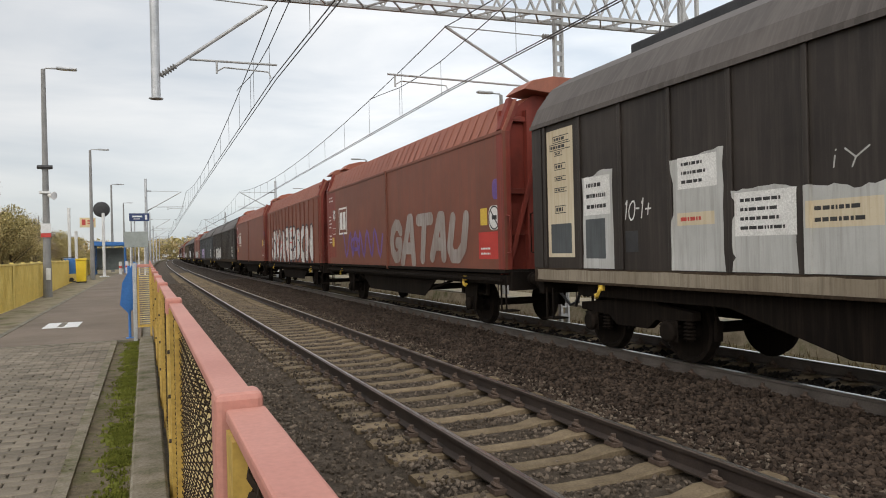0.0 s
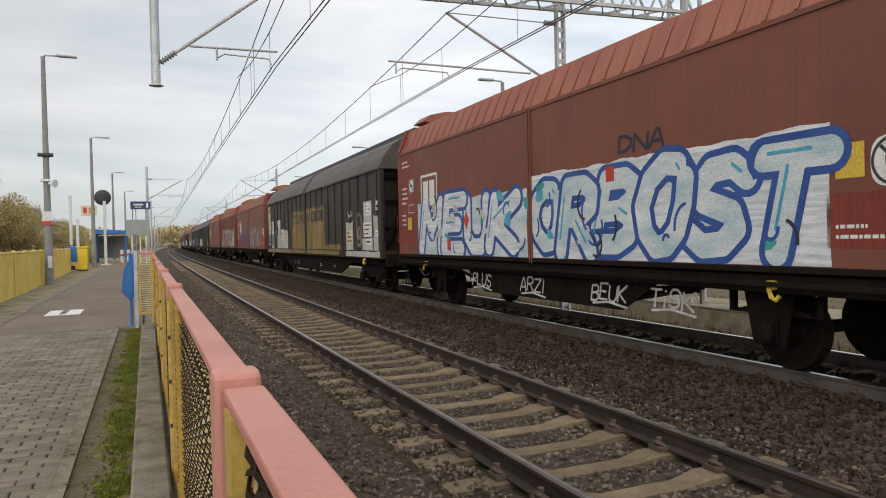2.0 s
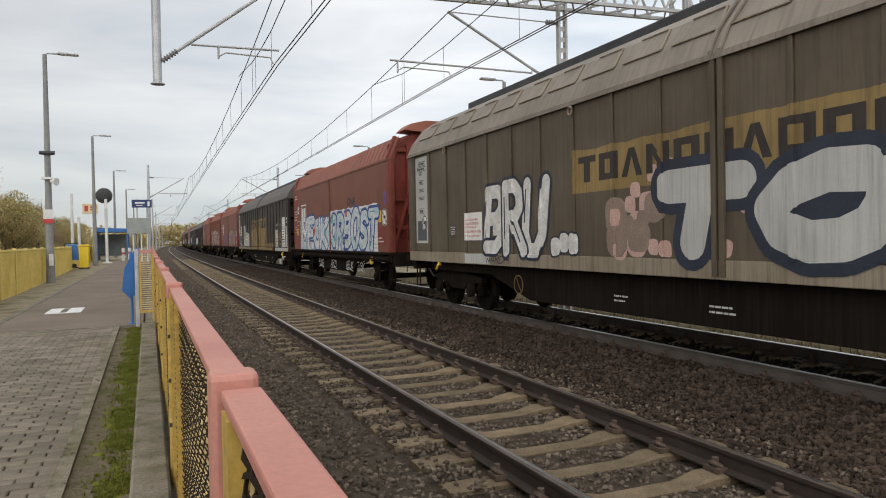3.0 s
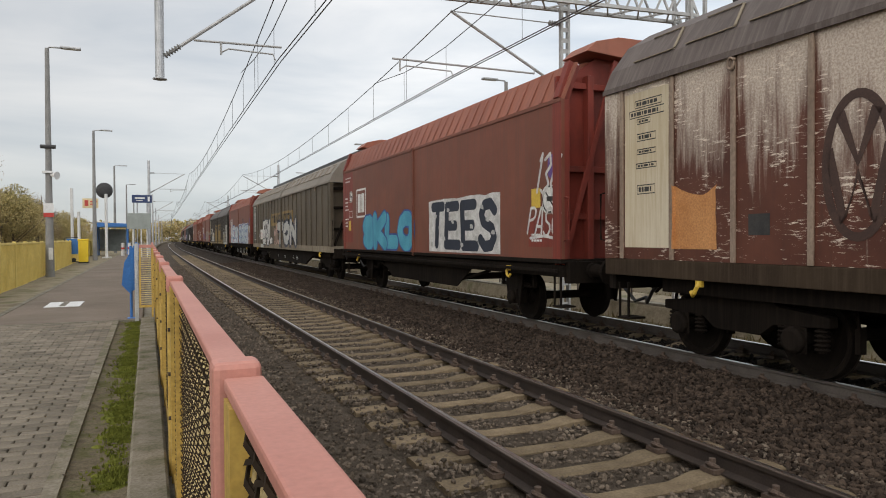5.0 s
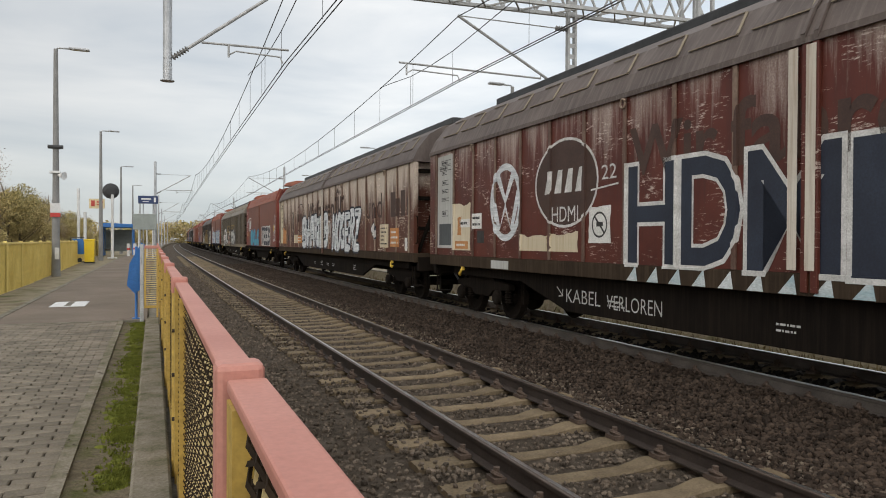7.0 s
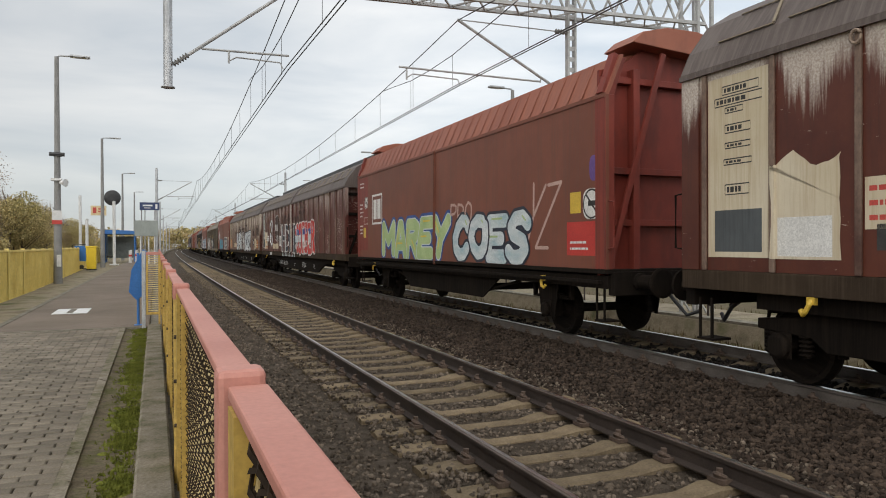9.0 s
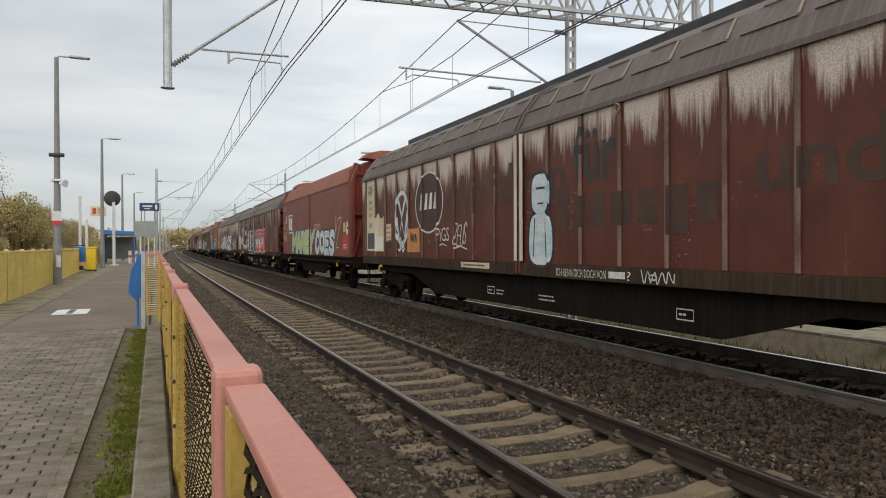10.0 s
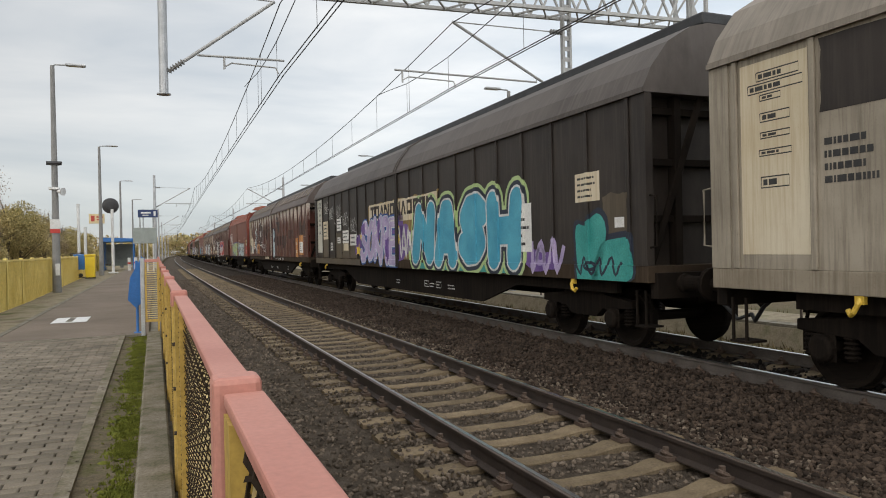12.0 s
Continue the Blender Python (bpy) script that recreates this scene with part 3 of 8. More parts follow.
def stones(name, label, x0, x1, y0, y1, count, height, mat, big=0.034, skip=None):
    xs, ys = rng.uniform(x0, x1, count), y0 + (y1 - y0) * rng.uniform(0, 1, count) ** 2.0
    if skip is not None:
        keep = ~skip(xs, ys)
        xs, ys = xs[keep], ys[keep]
    n = len(xs)
    size = big * rng.uniform(0.55, 1.25, (n, 1, 1)) * rng.uniform(0.6, 1.25, (n, 1, 3))
    v = ICO_V[None] * (1 + rng.uniform(-0.28, 0.28, (n, 12, 1))) * size
    a = rng.uniform(0, 6.28, n)
    ca, sa = np.cos(a)[:, None], np.sin(a)[:, None]
    x, y = v[..., 0] * ca - v[..., 1] * sa, v[..., 0] * sa + v[..., 1] * ca
    pos = np.stack([x + (xs + ys * ys / (2 * RADIUS))[:, None], y + ys[:, None], v[..., 2] + (height(xs, ys) + rng.uniform(-0.012, 0.018, n))[:, None]], -1).reshape(-1, 3)
    faces = (ICO_F[None] + (np.arange(n) * 12)[:, None, None]).reshape(-1, 3)
    me = bpy.data.meshes.new(name)
    me.from_pydata(pos.tolist(), [], faces.tolist())
    me.materials.append(mat)
    return tagged(new(name, me), label, "ballast", kind="stuff")


def bed_height(x, y):
    return np.interp(x, [-2.95, -1.75, -1.2, 1.2, 1.7, 2.3, 2.9, 3.5, 3.64, 3.70, 5.7, 6.2, 7.4], [-0.27, -0.24, -0.235, -0.235, -0.20, -0.18, -0.17, -0.16, -0.185, -0.235, -0.225, -0.25, -0.82])


def on_near_sleeper(x, y):
    return (np.abs(x) < 1.26) & (np.abs((y - 0.03 + 0.3) % 0.6 - 0.3) < 0.135) & (rng.uniform(0, 1, len(x)) < np.where(x < -0.92, 0.35, np.where(np.abs(x) > 0.92, 0.8, 0.95))) | (np.abs(np.abs(x) - 0.753) < 0.1)


def on_far_track(x, y):
    return (np.abs(np.abs(x - TRACK_2) - 0.753) < 0.12)


stones("ballast_stones", "crushed grey-brown ballast stones between and beside the rails", -2.9, 1.7, -3.2, 46, 46000, lambda x, y: bed_height(x, y) + 0.008 + np.where((x < -0.92) & (x > -1.3), 0.05, 0.0), M_STONE_PALE, 0.0215, on_near_sleeper)
stones("ballast_stones", "crushed dark ballast stones heaped between the tracks", 0.85, 3.66, -1.5, 50, 38000, lambda x, y: bed_height(x, y) + 0.008, M_STONE, 0.030, lambda x, y: (x < 1.26) & on_near_sleeper(x, y))
stones("ballast_stones", "crushed dark ballast stones under the train", 3.75, 5.4, -2, 24, 6000, lambda x, y: bed_height(x, y) + 0.012, M_STONE_DARK, 0.034, on_far_track)

stones("ballast_stones", "crushed brown ballast stones on the shoulder beyond the train", 5.4, 7.2, -2, 30, 7000, lambda x, y: bed_height(x, y) + 0.012, M_STONE, 0.034)

# low concrete path with a railing beyond the train
path = tagged(new("far_path"), "low pale concrete path with a slab edge beyond the tracks", "pavement", kind="structure")
part("path_body", Shape().sweep([(9.75, -0.85), (9.9, -0.36), (12.6, -0.36), (12.8, -0.85)], FAR), M_VERGE, path)
edge_slab = Shape().box(-0.2, 0.2, -0.72, 0.72, -0.355, -0.285).mesh("edge_slab", M_CONCRETE, 0.008)
for k in range(60):
    o = part("edge_slab", edge_slab, None, path)
    o.location = (10.15 + bend(1.5 * k - 6), 1.5 * k - 6, 0)
far_post = Shape().tube([(0, 0, -0.4), (0, 0, 0.62)], 0.03, 8).mesh("post", M_RAILSIDE)
for k in range(14):
    rl = thing("path_railing", "low dark steel railing beside the far path", "railing", (10.75 + bend(3.0 * k), 3.0 * k - 4, 0), "far railing")
    part("post", far_post, None, rl)
    part("top_bar", Shape().tube([(0, 0.035, 0.58), (0, 2.96, 0.58)], 0.022, 8), M_RAILSIDE, rl)

# ---- platform ----
P = 0.30
pl = Shape()
pl.sweep([(-9.0, -0.82), (-9.0, P - 0.13), (-6.0, P - 0.10), (-2.98, P - 0.10), (-2.98, -0.82)], FAR)
setting("platform_base", pl, M_VERGE, "earth-filled platform body with a concrete edge wall", "platform")
setting("platform_wall", Shape().sweep([(-3.30, -0.85), (-3.30, P - 0.06), (-3.00, P - 0.06), (-3.00, -0.85)], FAR), M_CONCRETE, "concrete platform edge wall under the fence", "wall")
setting("pavement", Shape().sweep([(-7.5, P - 0.15), (-7.5, P - 0.03), (-3.67, P - 0.03), (-3.67, P - 0.15)], span(-8, 8.45, 2)), M_JOINT, "sandy bed between concrete pavers", "pavement")
setting("asphalt_path", Shape().sweep([(-5.55, P - 0.15), (-5.55, P), (-3.32, P), (-3.32, P - 0.15)], span(8.45, 8.95, 0.5) + span(12, 300, 6)), M_TARMAC, "worn brownish asphalt platform surface", "pavement")
setting("kerb", Shape().sweep([(-5.66, P - 0.2), (-5.66, P + 0.005), (-5.56, P + 0.005), (-5.56, P - 0.2)], span(8.45, 120, 4)), M_CONCRETE, "pale concrete edging along the asphalt", "kerb")
setting("kerb_edge", Shape().sweep([(-3.335, P - 0.2), (-3.335, P + 0.03), (-3.32, P + 0.045), (-3.15, P + 0.045), (-3.135, P + 0.03), (-3.135, P - 0.2)], span(-8, 8.4, 2)), M_STRIP, "mossy concrete kerb along the fence foot", "kerb")
setting("mossy_strip", Shape().sweep([(-3.67, P - 0.2), (-3.67, P - 0.02), (-3.5, P - 0.035), (-3.335, P - 0.02), (-3.335, P - 0.2)], span(-8, 8.45, 1)), M_STRIP_SOIL, "strip of old concrete and moss beside the fence", "verge")
setting("cross_edging", Shape().box(-5.6, -3.4, 8.40, 8.448, P - 0.1, P + 0.008), M_CONCRETE, "pale concrete edging between pavers and asphalt", "kerb")
setting("paver_edging", Shape().sweep([(-3.745, P - 0.2), (-3.745, P + 0.006), (-3.665, P + 0.006), (-3.665, P - 0.2)], span(-8, 8.39, 2)), M_STRIP, "narrow concrete edging of the pavers", "kerb")

# ---- fence at the platform edge ----
FX = -3.085


def fence_mesh(y0, y1, z0, z1, close, back=False):
    """Expanded diamond mesh between two heights; back: the broad painted faces behind the dark wires added as shade."""
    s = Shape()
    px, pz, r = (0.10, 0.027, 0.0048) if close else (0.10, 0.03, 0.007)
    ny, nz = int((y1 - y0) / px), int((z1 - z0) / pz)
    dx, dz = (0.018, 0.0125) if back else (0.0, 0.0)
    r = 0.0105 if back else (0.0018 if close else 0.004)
    for i in range(ny):
        for d in (-1, 1):
            pts = []
            for j in range(2 * nz + 1):
                w = (j / 2 + (0 if d > 0 else 1)) % 2
                w = w if w <= 1 else 2 - w
                pts.append((FX + dx + (0.011 * d if j % 2 else 0.0), y0 + (i + 0.5) * px + (w - 0.5) * px, z0 + j * pz / 2 + dz))
            k = len(s.v)
            for x, y, z in pts:
                s.v += [(x - r, y, z - r), (x + r, y - r * 0.4, z), (x, y + r, z + r)]
            for j in range(len(pts) - 1):
                for m in range(3):
                    a, b2 = k + j * 3 + m, k + j * 3 + (m + 1) % 3
                    s.f.append((a, b2, b2 + 3, a + 3))
    return s


def fence_panel(y0, y1, fine):
    """A stretch of fence from post to post: the post stands at y0."""
    x0 = bend(y0)
    f = thing("platform_fence", "yellow mesh fence panel with a faded red post and top rail", "fence", (x0, 0, 0), "platform edge fence")
    top = P + (1.093 if y0 == -2.75 else 1.085)
    p = Shape().prism([(FX - 0.040, P - 0.1), (FX + 0.046, P - 0.1), (FX + 0.046, top), (FX - 0.040, top)], y0, y0 + 0.075)
    part("post", p, M_RED if y0 == -2.75 else M_YELLOW, f, "painted square steel post", 0.012)
    if y0 != -2.75:
        part("post_cap", Shape().box(FX - 0.044, FX + 0.049, y0 - 0.003, y0 + 0.078, P + 1.0, P + 1.098), M_RED, f, "faded red post cap", 0.014)
    part("top_rail", Shape().box(FX - 0.024, FX + 0.046, y0 + 0.08, y1 - 0.004, P + 1.044, P + 1.068), M_RED, f, "faded red flat top rail", 0.005)
    part("bottom_rail", Shape().box(FX - 0.02, FX + 0.03, y0 + 0.08, y1 - 0.004, P - 0.05, P - 0.005), M_YELLOW, f, "", 0.004)
    for a, wide in ((y0 + 0.085, 0.10), (y1 - 0.14, 0.09), (y1 - 0.9, 0.045)):
        part("stile", Shape().box(FX - 0.028, FX - 0.022, a, a + wide, P - 0.06, P + 1.043).box(FX - 0.022, FX + 0.015, a, a + 0.006, P - 0.06, P + 1.043), M_YELLOW, f, "yellow angle-iron upright with rust spots")
    for z in (0.3, 0.55, 0.8):
        part("bolt", Shape().disc((FX - 0.032, y1 - 0.10, P + z), (1, 0, 0), 0.011, 0.02, 8), M_RAILSIDE, f, "rusty bolt head")
    if fine:
        part("wire_mesh", fence_mesh(y0 + 0.1, y1 - 0.05, P, P + 1.03, -3 < y0 < 1, -6 < y0 < 4), M_MESH, f, "expanded yellow diamond wire mesh")
        # dark wires added in front draw the shaded gaps of the mesh
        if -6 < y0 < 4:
            part("rusty_mesh_edge", fence_mesh(y0 + 0.1, y1 - 0.05, P, P + 1.03, -3 < y0 < 1), M_SHADEWIRE, f, "dark wires drawn as the shaded gaps between mesh strands")
    else:
        s = Shape()
        for i, y in enumerate(span(y0 + 0.2, y1 - 0.15, 0.07)):
            s.box(FX - 0.004, FX + 0.004, y, y + 0.016, P + 0.15, P + 1.02)
        for z in span(P + 0.2, P + 1.0, 0.09):
            s.box(FX - 0.004, FX + 0.003, y0 + 0.18, y1 - 0.1, z, z + 0.014)
        part("wire_mesh", s, M_MESH, f, "yellow wire mesh")
    return f


POSTS = [-5.8, -2.75, 0.31, 3.05, 5.75, 8.45] + [8.45 + 2.8 * i for i in range(1, 15)]
for i in range(len(POSTS) - 1):
    fence_panel(POSTS[i], POSTS[i + 1], i < 5)

# stub of fence across the strip, with a post
st = thing("fence_stub", "short yellow mesh panel closing the strip beside the path", "fence", (0, 0, 0), "platform edge fence")
part("post", Shape().box(-3.42, -3.36, 8.36, 8.42, P - 0.02, P + 1.24), M_GALV, st, "grey steel post", 0.006)
part("top_rail", Shape().box(-3.355, -3.14, 8.36, 8.42, P + 1.17, P + 1.22), M_RED, st, "", 0.005)
part("frame", Shape().box(-3.355, -3.325, 8.37, 8.41, P + 0.2, P + 1.17).box(-3.17, -3.14, 8.37, 8.41, P + 0.02, P + 1.17).box(-3.325, -3.17, 8.37, 8.41, P + 0.2, P + 0.24), M_YELLOW, st)
s = Shape()
for z in span(P + 0.26, P + 1.14, 0.035):
    s.box(-3.325, -3.17, 8.385, 8.395, z, z + 0.012)
part("wire_mesh", s, M_MESH, st, "yellow wire mesh")

# ---- wagons ----
SPEED = 15.0
RIBS = {}
HW = 1.42


def strip(s, u, z0, z1, w=0.05, proud=0.03, L=0.0):
    s.box(-HW - proud, -HW + 0.002, u - w / 2, u + w / 2, z0, z1)


def buffers(w, L, mat_end):
    for end in (-1, 1):
        y = end * L / 2
        bb = Shape().box(-1.32, 1.32, y - end * 0.02 - 0.08, y - end * 0.02 + 0.08, 0.84, 1.20)
        part("buffer_beam", bb, M_UNDER, w, "", 0.01)
        for sx in (-0.875, 0.875):
            s = Shape().lathe((sx, y, 1.05), (0, end, 0), [(0, 0.13), (0.12, 0.13), (0.14, 0.105), (0.40, 0.105), (0.41, 0.09), (0.56, 0.09), (0.565, 0.22), (0.60, 0.225), (0.615, 0.19)], 16)
            part("buffer", s, M_UNDER, w, "round greasy black buffer")
        hook = Shape().tube([(0, y, 0.98), (0, y + end * 0.3, 0.98), (0.02, y + end * 0.42, 0.86), (0, y + end * 0.62, 0.72)], 0.045, 8)
        part("coupling", hook, M_UNDER, w, "black screw coupling")
        hose = Shape().tube([(-0.35, y, 0.95), (-0.36, y + end * 0.25, 0.75), (-0.3, y + end * 0.45, 0.55), (-0.2, y + end * 0.6, 0.62)], 0.028, 8)
        part("brake_hose", hose, M_BLACK, w, "black rubber brake hose")
        stp = Shape().box(-1.34, -1.05, y - end * 0.30 - 0.14, y - end * 0.30 + 0.14, 0.42, 0.45)
        stp.beam((-1.32, y - end * 0.30 - 0.1, 0.44), (-1.32, y - end * 0.30 - 0.1, 0.95), 0.03).beam((-1.32, y - end * 0.30 + 0.1, 0.44), (-1.32, y - end * 0.30 + 0.1, 0.95), 0.03)
        part("footstep", stp, M_UNDER, w, "", 0.004)
        part("lashing_hook", Shape().tube([(-1.40, y - end * 1.9, 1.04), (-1.45, y - end * 1.9, 0.98), (-1.46, y - end * 1.86, 0.90), (-1.44, y - end * 1.82, 0.87), (-1.43, y - end * 1.78, 0.92)], 0.028, 8).box(-1.43, -1.38, y - end * 1.9 - 0.05, y - end * 1.9 + 0.05, 0.98, 1.08), M_HOOKYELLOW, w, "yellow shunting hook", 0.003)


def wheelset_mesh():
    s = Shape()
    for sx in (-1, 1):
        s.lathe((sx * 0.753, 0, 0), (sx, 0, 0), [(-0.085, 0.47), (-0.055, 0.487), (-0.05, 0.465), (0.06, 0.455), (0.062, 0.40), (0.02, 0.37), (0.0, 0.18), (0.07, 0.15), (0.08, 0.10)], 28)
    s.tube([(-1.06, 0, 0), (1.06, 0, 0)], 0.08, 12)
    for sx in (-1, 1):
        for k in range(3):
            a = k * 2.094
            s.box(sx * 1.06 - 0.02, sx * 1.06 + 0.02, math.cos(a) * 0.045 - 0.015, math.cos(a) * 0.045 + 0.015, math.sin(a) * 0.045 - 0.015, math.sin(a) * 0.045 + 0.015)
    return s.mesh("wheelset", M_UNDER)


WHEELSET = wheelset_mesh()
WHEELS = []


def wheelset(w, y, rolls):
    ob = part("wheelset", WHEELSET, None, w, "steel wheels on an axle, dark with brake dust")
    ob.location = (0, y, 0.46)
    if rolls:
        WHEELS.append((ob, y))
    return ob


def bogie(w, yc, rolls):
    """A two-axle bogie: side frames, axle boxes, springs."""
    wagon_root = w
    w = part("bogie", Shape().box(-1.05, 1.05, yc - 0.2, yc + 0.2, 0.62, 0.95), M_UNDER, w, "black two-axle bogie with coil springs", 0.015)
    for sx in (-1, 1):
        o = sx * 1.0
        prof = [(yc - 1.28, 0.62), (yc - 1.28, 0.74), (yc - 0.62, 0.80), (yc - 0.42, 0.92), (yc + 0.42, 0.92), (yc + 0.62, 0.80), (yc + 1.28, 0.74), (yc + 1.28, 0.62), (yc + 0.55, 0.58), (yc + 0.36, 0.44), (yc - 0.36, 0.44), (yc - 0.55, 0.58)]
        part("bogie_frame", Shape().slab(prof, o - 0.07, o + 0.07), M_UNDER, w, "", 0.012)
        for dy in (-0.9, 0.9):
            part("axle_box", Shape().box(o - 0.11, o + 0.13 * sx + (0.13 if sx > 0 else 0) - (0 if sx > 0 else 0.0), yc + dy - 0.15, yc + dy + 0.15, 0.32, 0.61).lathe((o + sx * 0.12, yc + dy, 0.46), (sx, 0, 0), [(0, 0.15), (0.06, 0.15), (0.09, 0.11)], 14), M_UNDER, w, "", 0.01)
            for k in (-0.24, 0.24):
                sp = Shape()
                for q in range(5):
                    sp.lathe((o, yc + dy + k, 0.36 + q * 0.05), (0, 0, 1), [(0, 0.07), (0.015, 0.085), (0.03, 0.07)], 12)
                sp.tube([(o, yc + dy + k, 0.34), (o, yc + dy + k, 0.63)], 0.05, 8)
                part("spring", sp, M_UNDER, w, "coil spring")
    for dy in (-0.9, 0.9):
        wheelset(wagon_root, yc + dy, rolls)
        for e in (-1, 1):
            part("brake_block", Shape().box(-0.80, -0.70, yc + dy + e * 0.50 - 0.03, yc + dy + e * 0.50 + 0.03, 0.35, 0.62).beam((-0.78, yc + dy + e * 0.52, 0.55), (-0.78, yc + dy + e * 0.46, 0.85), 0.03), M_UNDER, w)


def end_wall(w, L, end, mat, top_z, eave, mat_post):
    """Recessed end wall with posts, cross beams and a brace."""
    y = end * (L / 2 - 0.30)
    prof = [(-1.36, 1.1), (1.36, 1.1), (1.36, eave - 0.1), (1.0, top_z - 0.5), (0.5, top_z - 0.16), (-0.5, top_z - 0.16), (-1.0, top_z - 0.5), (-1.36, eave - 0.1)]
    part("end_wall", Shape().prism(prof, y - 0.03, y + 0.03), mat, w)
    for x in (-0.78, 0.78):
        part("end_post", Shape().box(x - 0.06, x + 0.06, y + end * 0.03, y + end * 0.19, 1.1, top_z - 0.55) if end > 0 else Shape().box(x - 0.06, x + 0.06, y - 0.19, y - 0.03, 1.1, top_z - 0.55), mat_post, w, "", 0.008)
    for z in (1.95, 2.75, eave - 0.25):
        ya, yb = sorted((y + end * 0.032, y + end * 0.14))
        part("cross_beam", Shape().box(-1.36, 1.36, ya, yb, z - 0.05, z + 0.05), mat_post, w, "", 0.006)
    part("brace", Shape().beam((-1.3, y + end * 0.16, 1.2), (-0.3, y + end * 0.22, eave + 0.2), 0.09, 0.05, (0, 1, 0)), mat_post, w, "", 0.005)
    rail = Shape().tube([(-1.38, y + end * 0.30, 1.55), (-1.40, y + end * 0.46, 1.57), (-1.40, y + end * 0.46, 2.25), (-1.38, y + end * 0.30, 2.27)], 0.016, 6)
    part("grab_rail", rail, mat_post, w)


ROOF = [(-HW - 0.03, 3.69), (-HW - 0.035, 3.76), (-1.32, 4.04), (-1.02, 4.42), (-0.62, 4.66), (-0.3, 4.74), (0.3, 4.74), (0.62, 4.66), (1.02, 4.42), (1.32, 4.04), (HW + 0.035, 3.76), (HW + 0.03, 3.69)]


def long_wagon(label, L, side, roof, sill, ridge=M_BLACK, seams=False, rolls=False, ribs=13, end_paint=None, rib_paint=None):
    """Sliding-wall wagon on two bogies, 21 m long."""
    w = thing("sliding_wall_wagon", label, "freight wagon", group="freight train")
    h = L / 2
    half = h - 0.02
    end_paint = end_paint or side
    for name, y0, y1 in (("sliding_wall", 0.012, half), ("sliding_wall", -half, -0.012)):
        part(name, Shape().box(-HW, -HW + 0.06, y0, y1, 1.30, 3.71), side, w)
    part("far_wall", Shape().box(HW - 0.06, HW, -half, half, 1.30, 3.71), side, w)
    part("sill", Shape().box(-HW - 0.015, HW + 0.015, -h, h, 1.06, 1.296), sill, w, "", 0.01)
    part("floor", Shape().box(-HW + 0.07, HW - 0.07, -h + 0.3, h - 0.3, 1.30, 1.36), M_UNDER, w)
    part("roof", Shape().prism(ROOF, -h, h), roof, w, "curved sheet-steel roof")
    part("ridge_beam", Shape().box(-0.34, 0.34, -h + 0.06, h - 1.35, 4.745, 4.93), ridge, w, "dark ridge beam along the roof", 0.03)
    part("eave_rail", Shape().box(-HW - 0.06, -HW - 0.036, -h, h, 3.68, 3.74), roof, w)
    # posts between the panels of the side
    n = 20
    RIBS[w.name] = []
    for i in range(n + 1):
        u = -h + 0.40 + (L - 0.80) * i / n
        if abs(u) < 0.2:
            continue
        RIBS[w.name].append(u)
        part("side_rib", Shape().box(-HW - 0.035, -HW - 0.001, u - 0.035, u + 0.035, 1.30, 3.68), rib_paint or side, w, "", 0.01)
    part("door_post", Shape().box(-HW - 0.05, -HW - 0.001, -0.10, -0.02, 1.10, 3.71).box(-HW - 0.05, -HW - 0.001, 0.02, 0.10, 1.10, 3.71), side, w, "pair of door edge posts", 0.006)
    arch = Shape()
    for a, b2 in zip(ROOF[:6], ROOF[1:6]):
        for d in (-0.08, 0.08):
            arch.beam((a[0] - 0.02, d, a[1] + 0.015), (b2[0] - 0.02, d, b2[1] + 0.015), 0.05, 0.03)
    part("roof_rib", arch, roof, w)
    if seams:
        hatch = Shape().beam((-1.315, -0.42, 4.075), (-1.315, 0.40, 4.075), 0.03, 0.014)
        hatch.beam((-1.315, -0.42, 4.085), (-1.045, -0.30, 4.415), 0.032, 0.016).beam((-1.04, -0.28, 4.42), (-1.04, 0.30, 4.42), 0.02, 0.012)
        hatch = hatch.mesh("roof_frame", M_SILL_PALE)
        for i in range(n):
            ob = part("roof_frame", hatch, None, w, "pale raised frame on the roof flank")
            ob.location.y = -h + 0.40 + (L - 0.80) * (i + 0.5) / n
        eye = Shape().tube([(-HW - 0.06, 0.055 * math.cos(a), 3.60 + 0.065 * math.sin(a)) for a in (k * 0.5236 for k in range(13))], 0.017, 6).mesh("lifting_eye", M_RIB)
        for i in (2, 7, 13, 18):
            ob = part("lifting_eye", eye, None, w, "round steel lifting eye")
            ob.location.y = -h + 0.40 + (L - 0.80) * i / n
    for end in (-1, 1):
        end_wall(w, L, end, end_paint, 4.74, 3.72, M_UNDER if side != M_TAN else side)
        ya, yb = sorted((end * h, end * (h - 0.30)))
        part("corner_post", Shape().box(-HW - 0.02, -HW + 0.10, ya, yb - 0.002, 1.3, 3.68), side, w)
        bogie(w, end * (h - 2.15), rolls)
    belly = [(-h + 1.0, 1.06), (-h + 1.0, 0.86), (-h + 4.2, 0.86), (-h + 5.8, 0.44), (h - 5.8, 0.44), (h - 4.2, 0.86), (h - 1.0, 0.86), (h - 1.0, 1.06)]
    part("side_sill", Shape().slab(belly, -1.22, -1.14), M_UNDER, w, "fish-bellied black underframe girder")
    part("side_sill", Shape().slab(belly, 1.14, 1.22), M_UNDER, w)
    part("centre_sill", Shape().box(-0.3, 0.3, -h + 0.3, h - 0.3, 0.72, 1.04), M_UNDER, w)
    part("air_tank", Shape().lathe((-0.55, 0.6, 0.72), (0, 1, 0), [(-0.55, 0.05), (-0.5, 0.17), (0.5, 0.17), (0.55, 0.05)], 14), M_UNDER, w)
    buffers(w, L, end_paint)
    return w


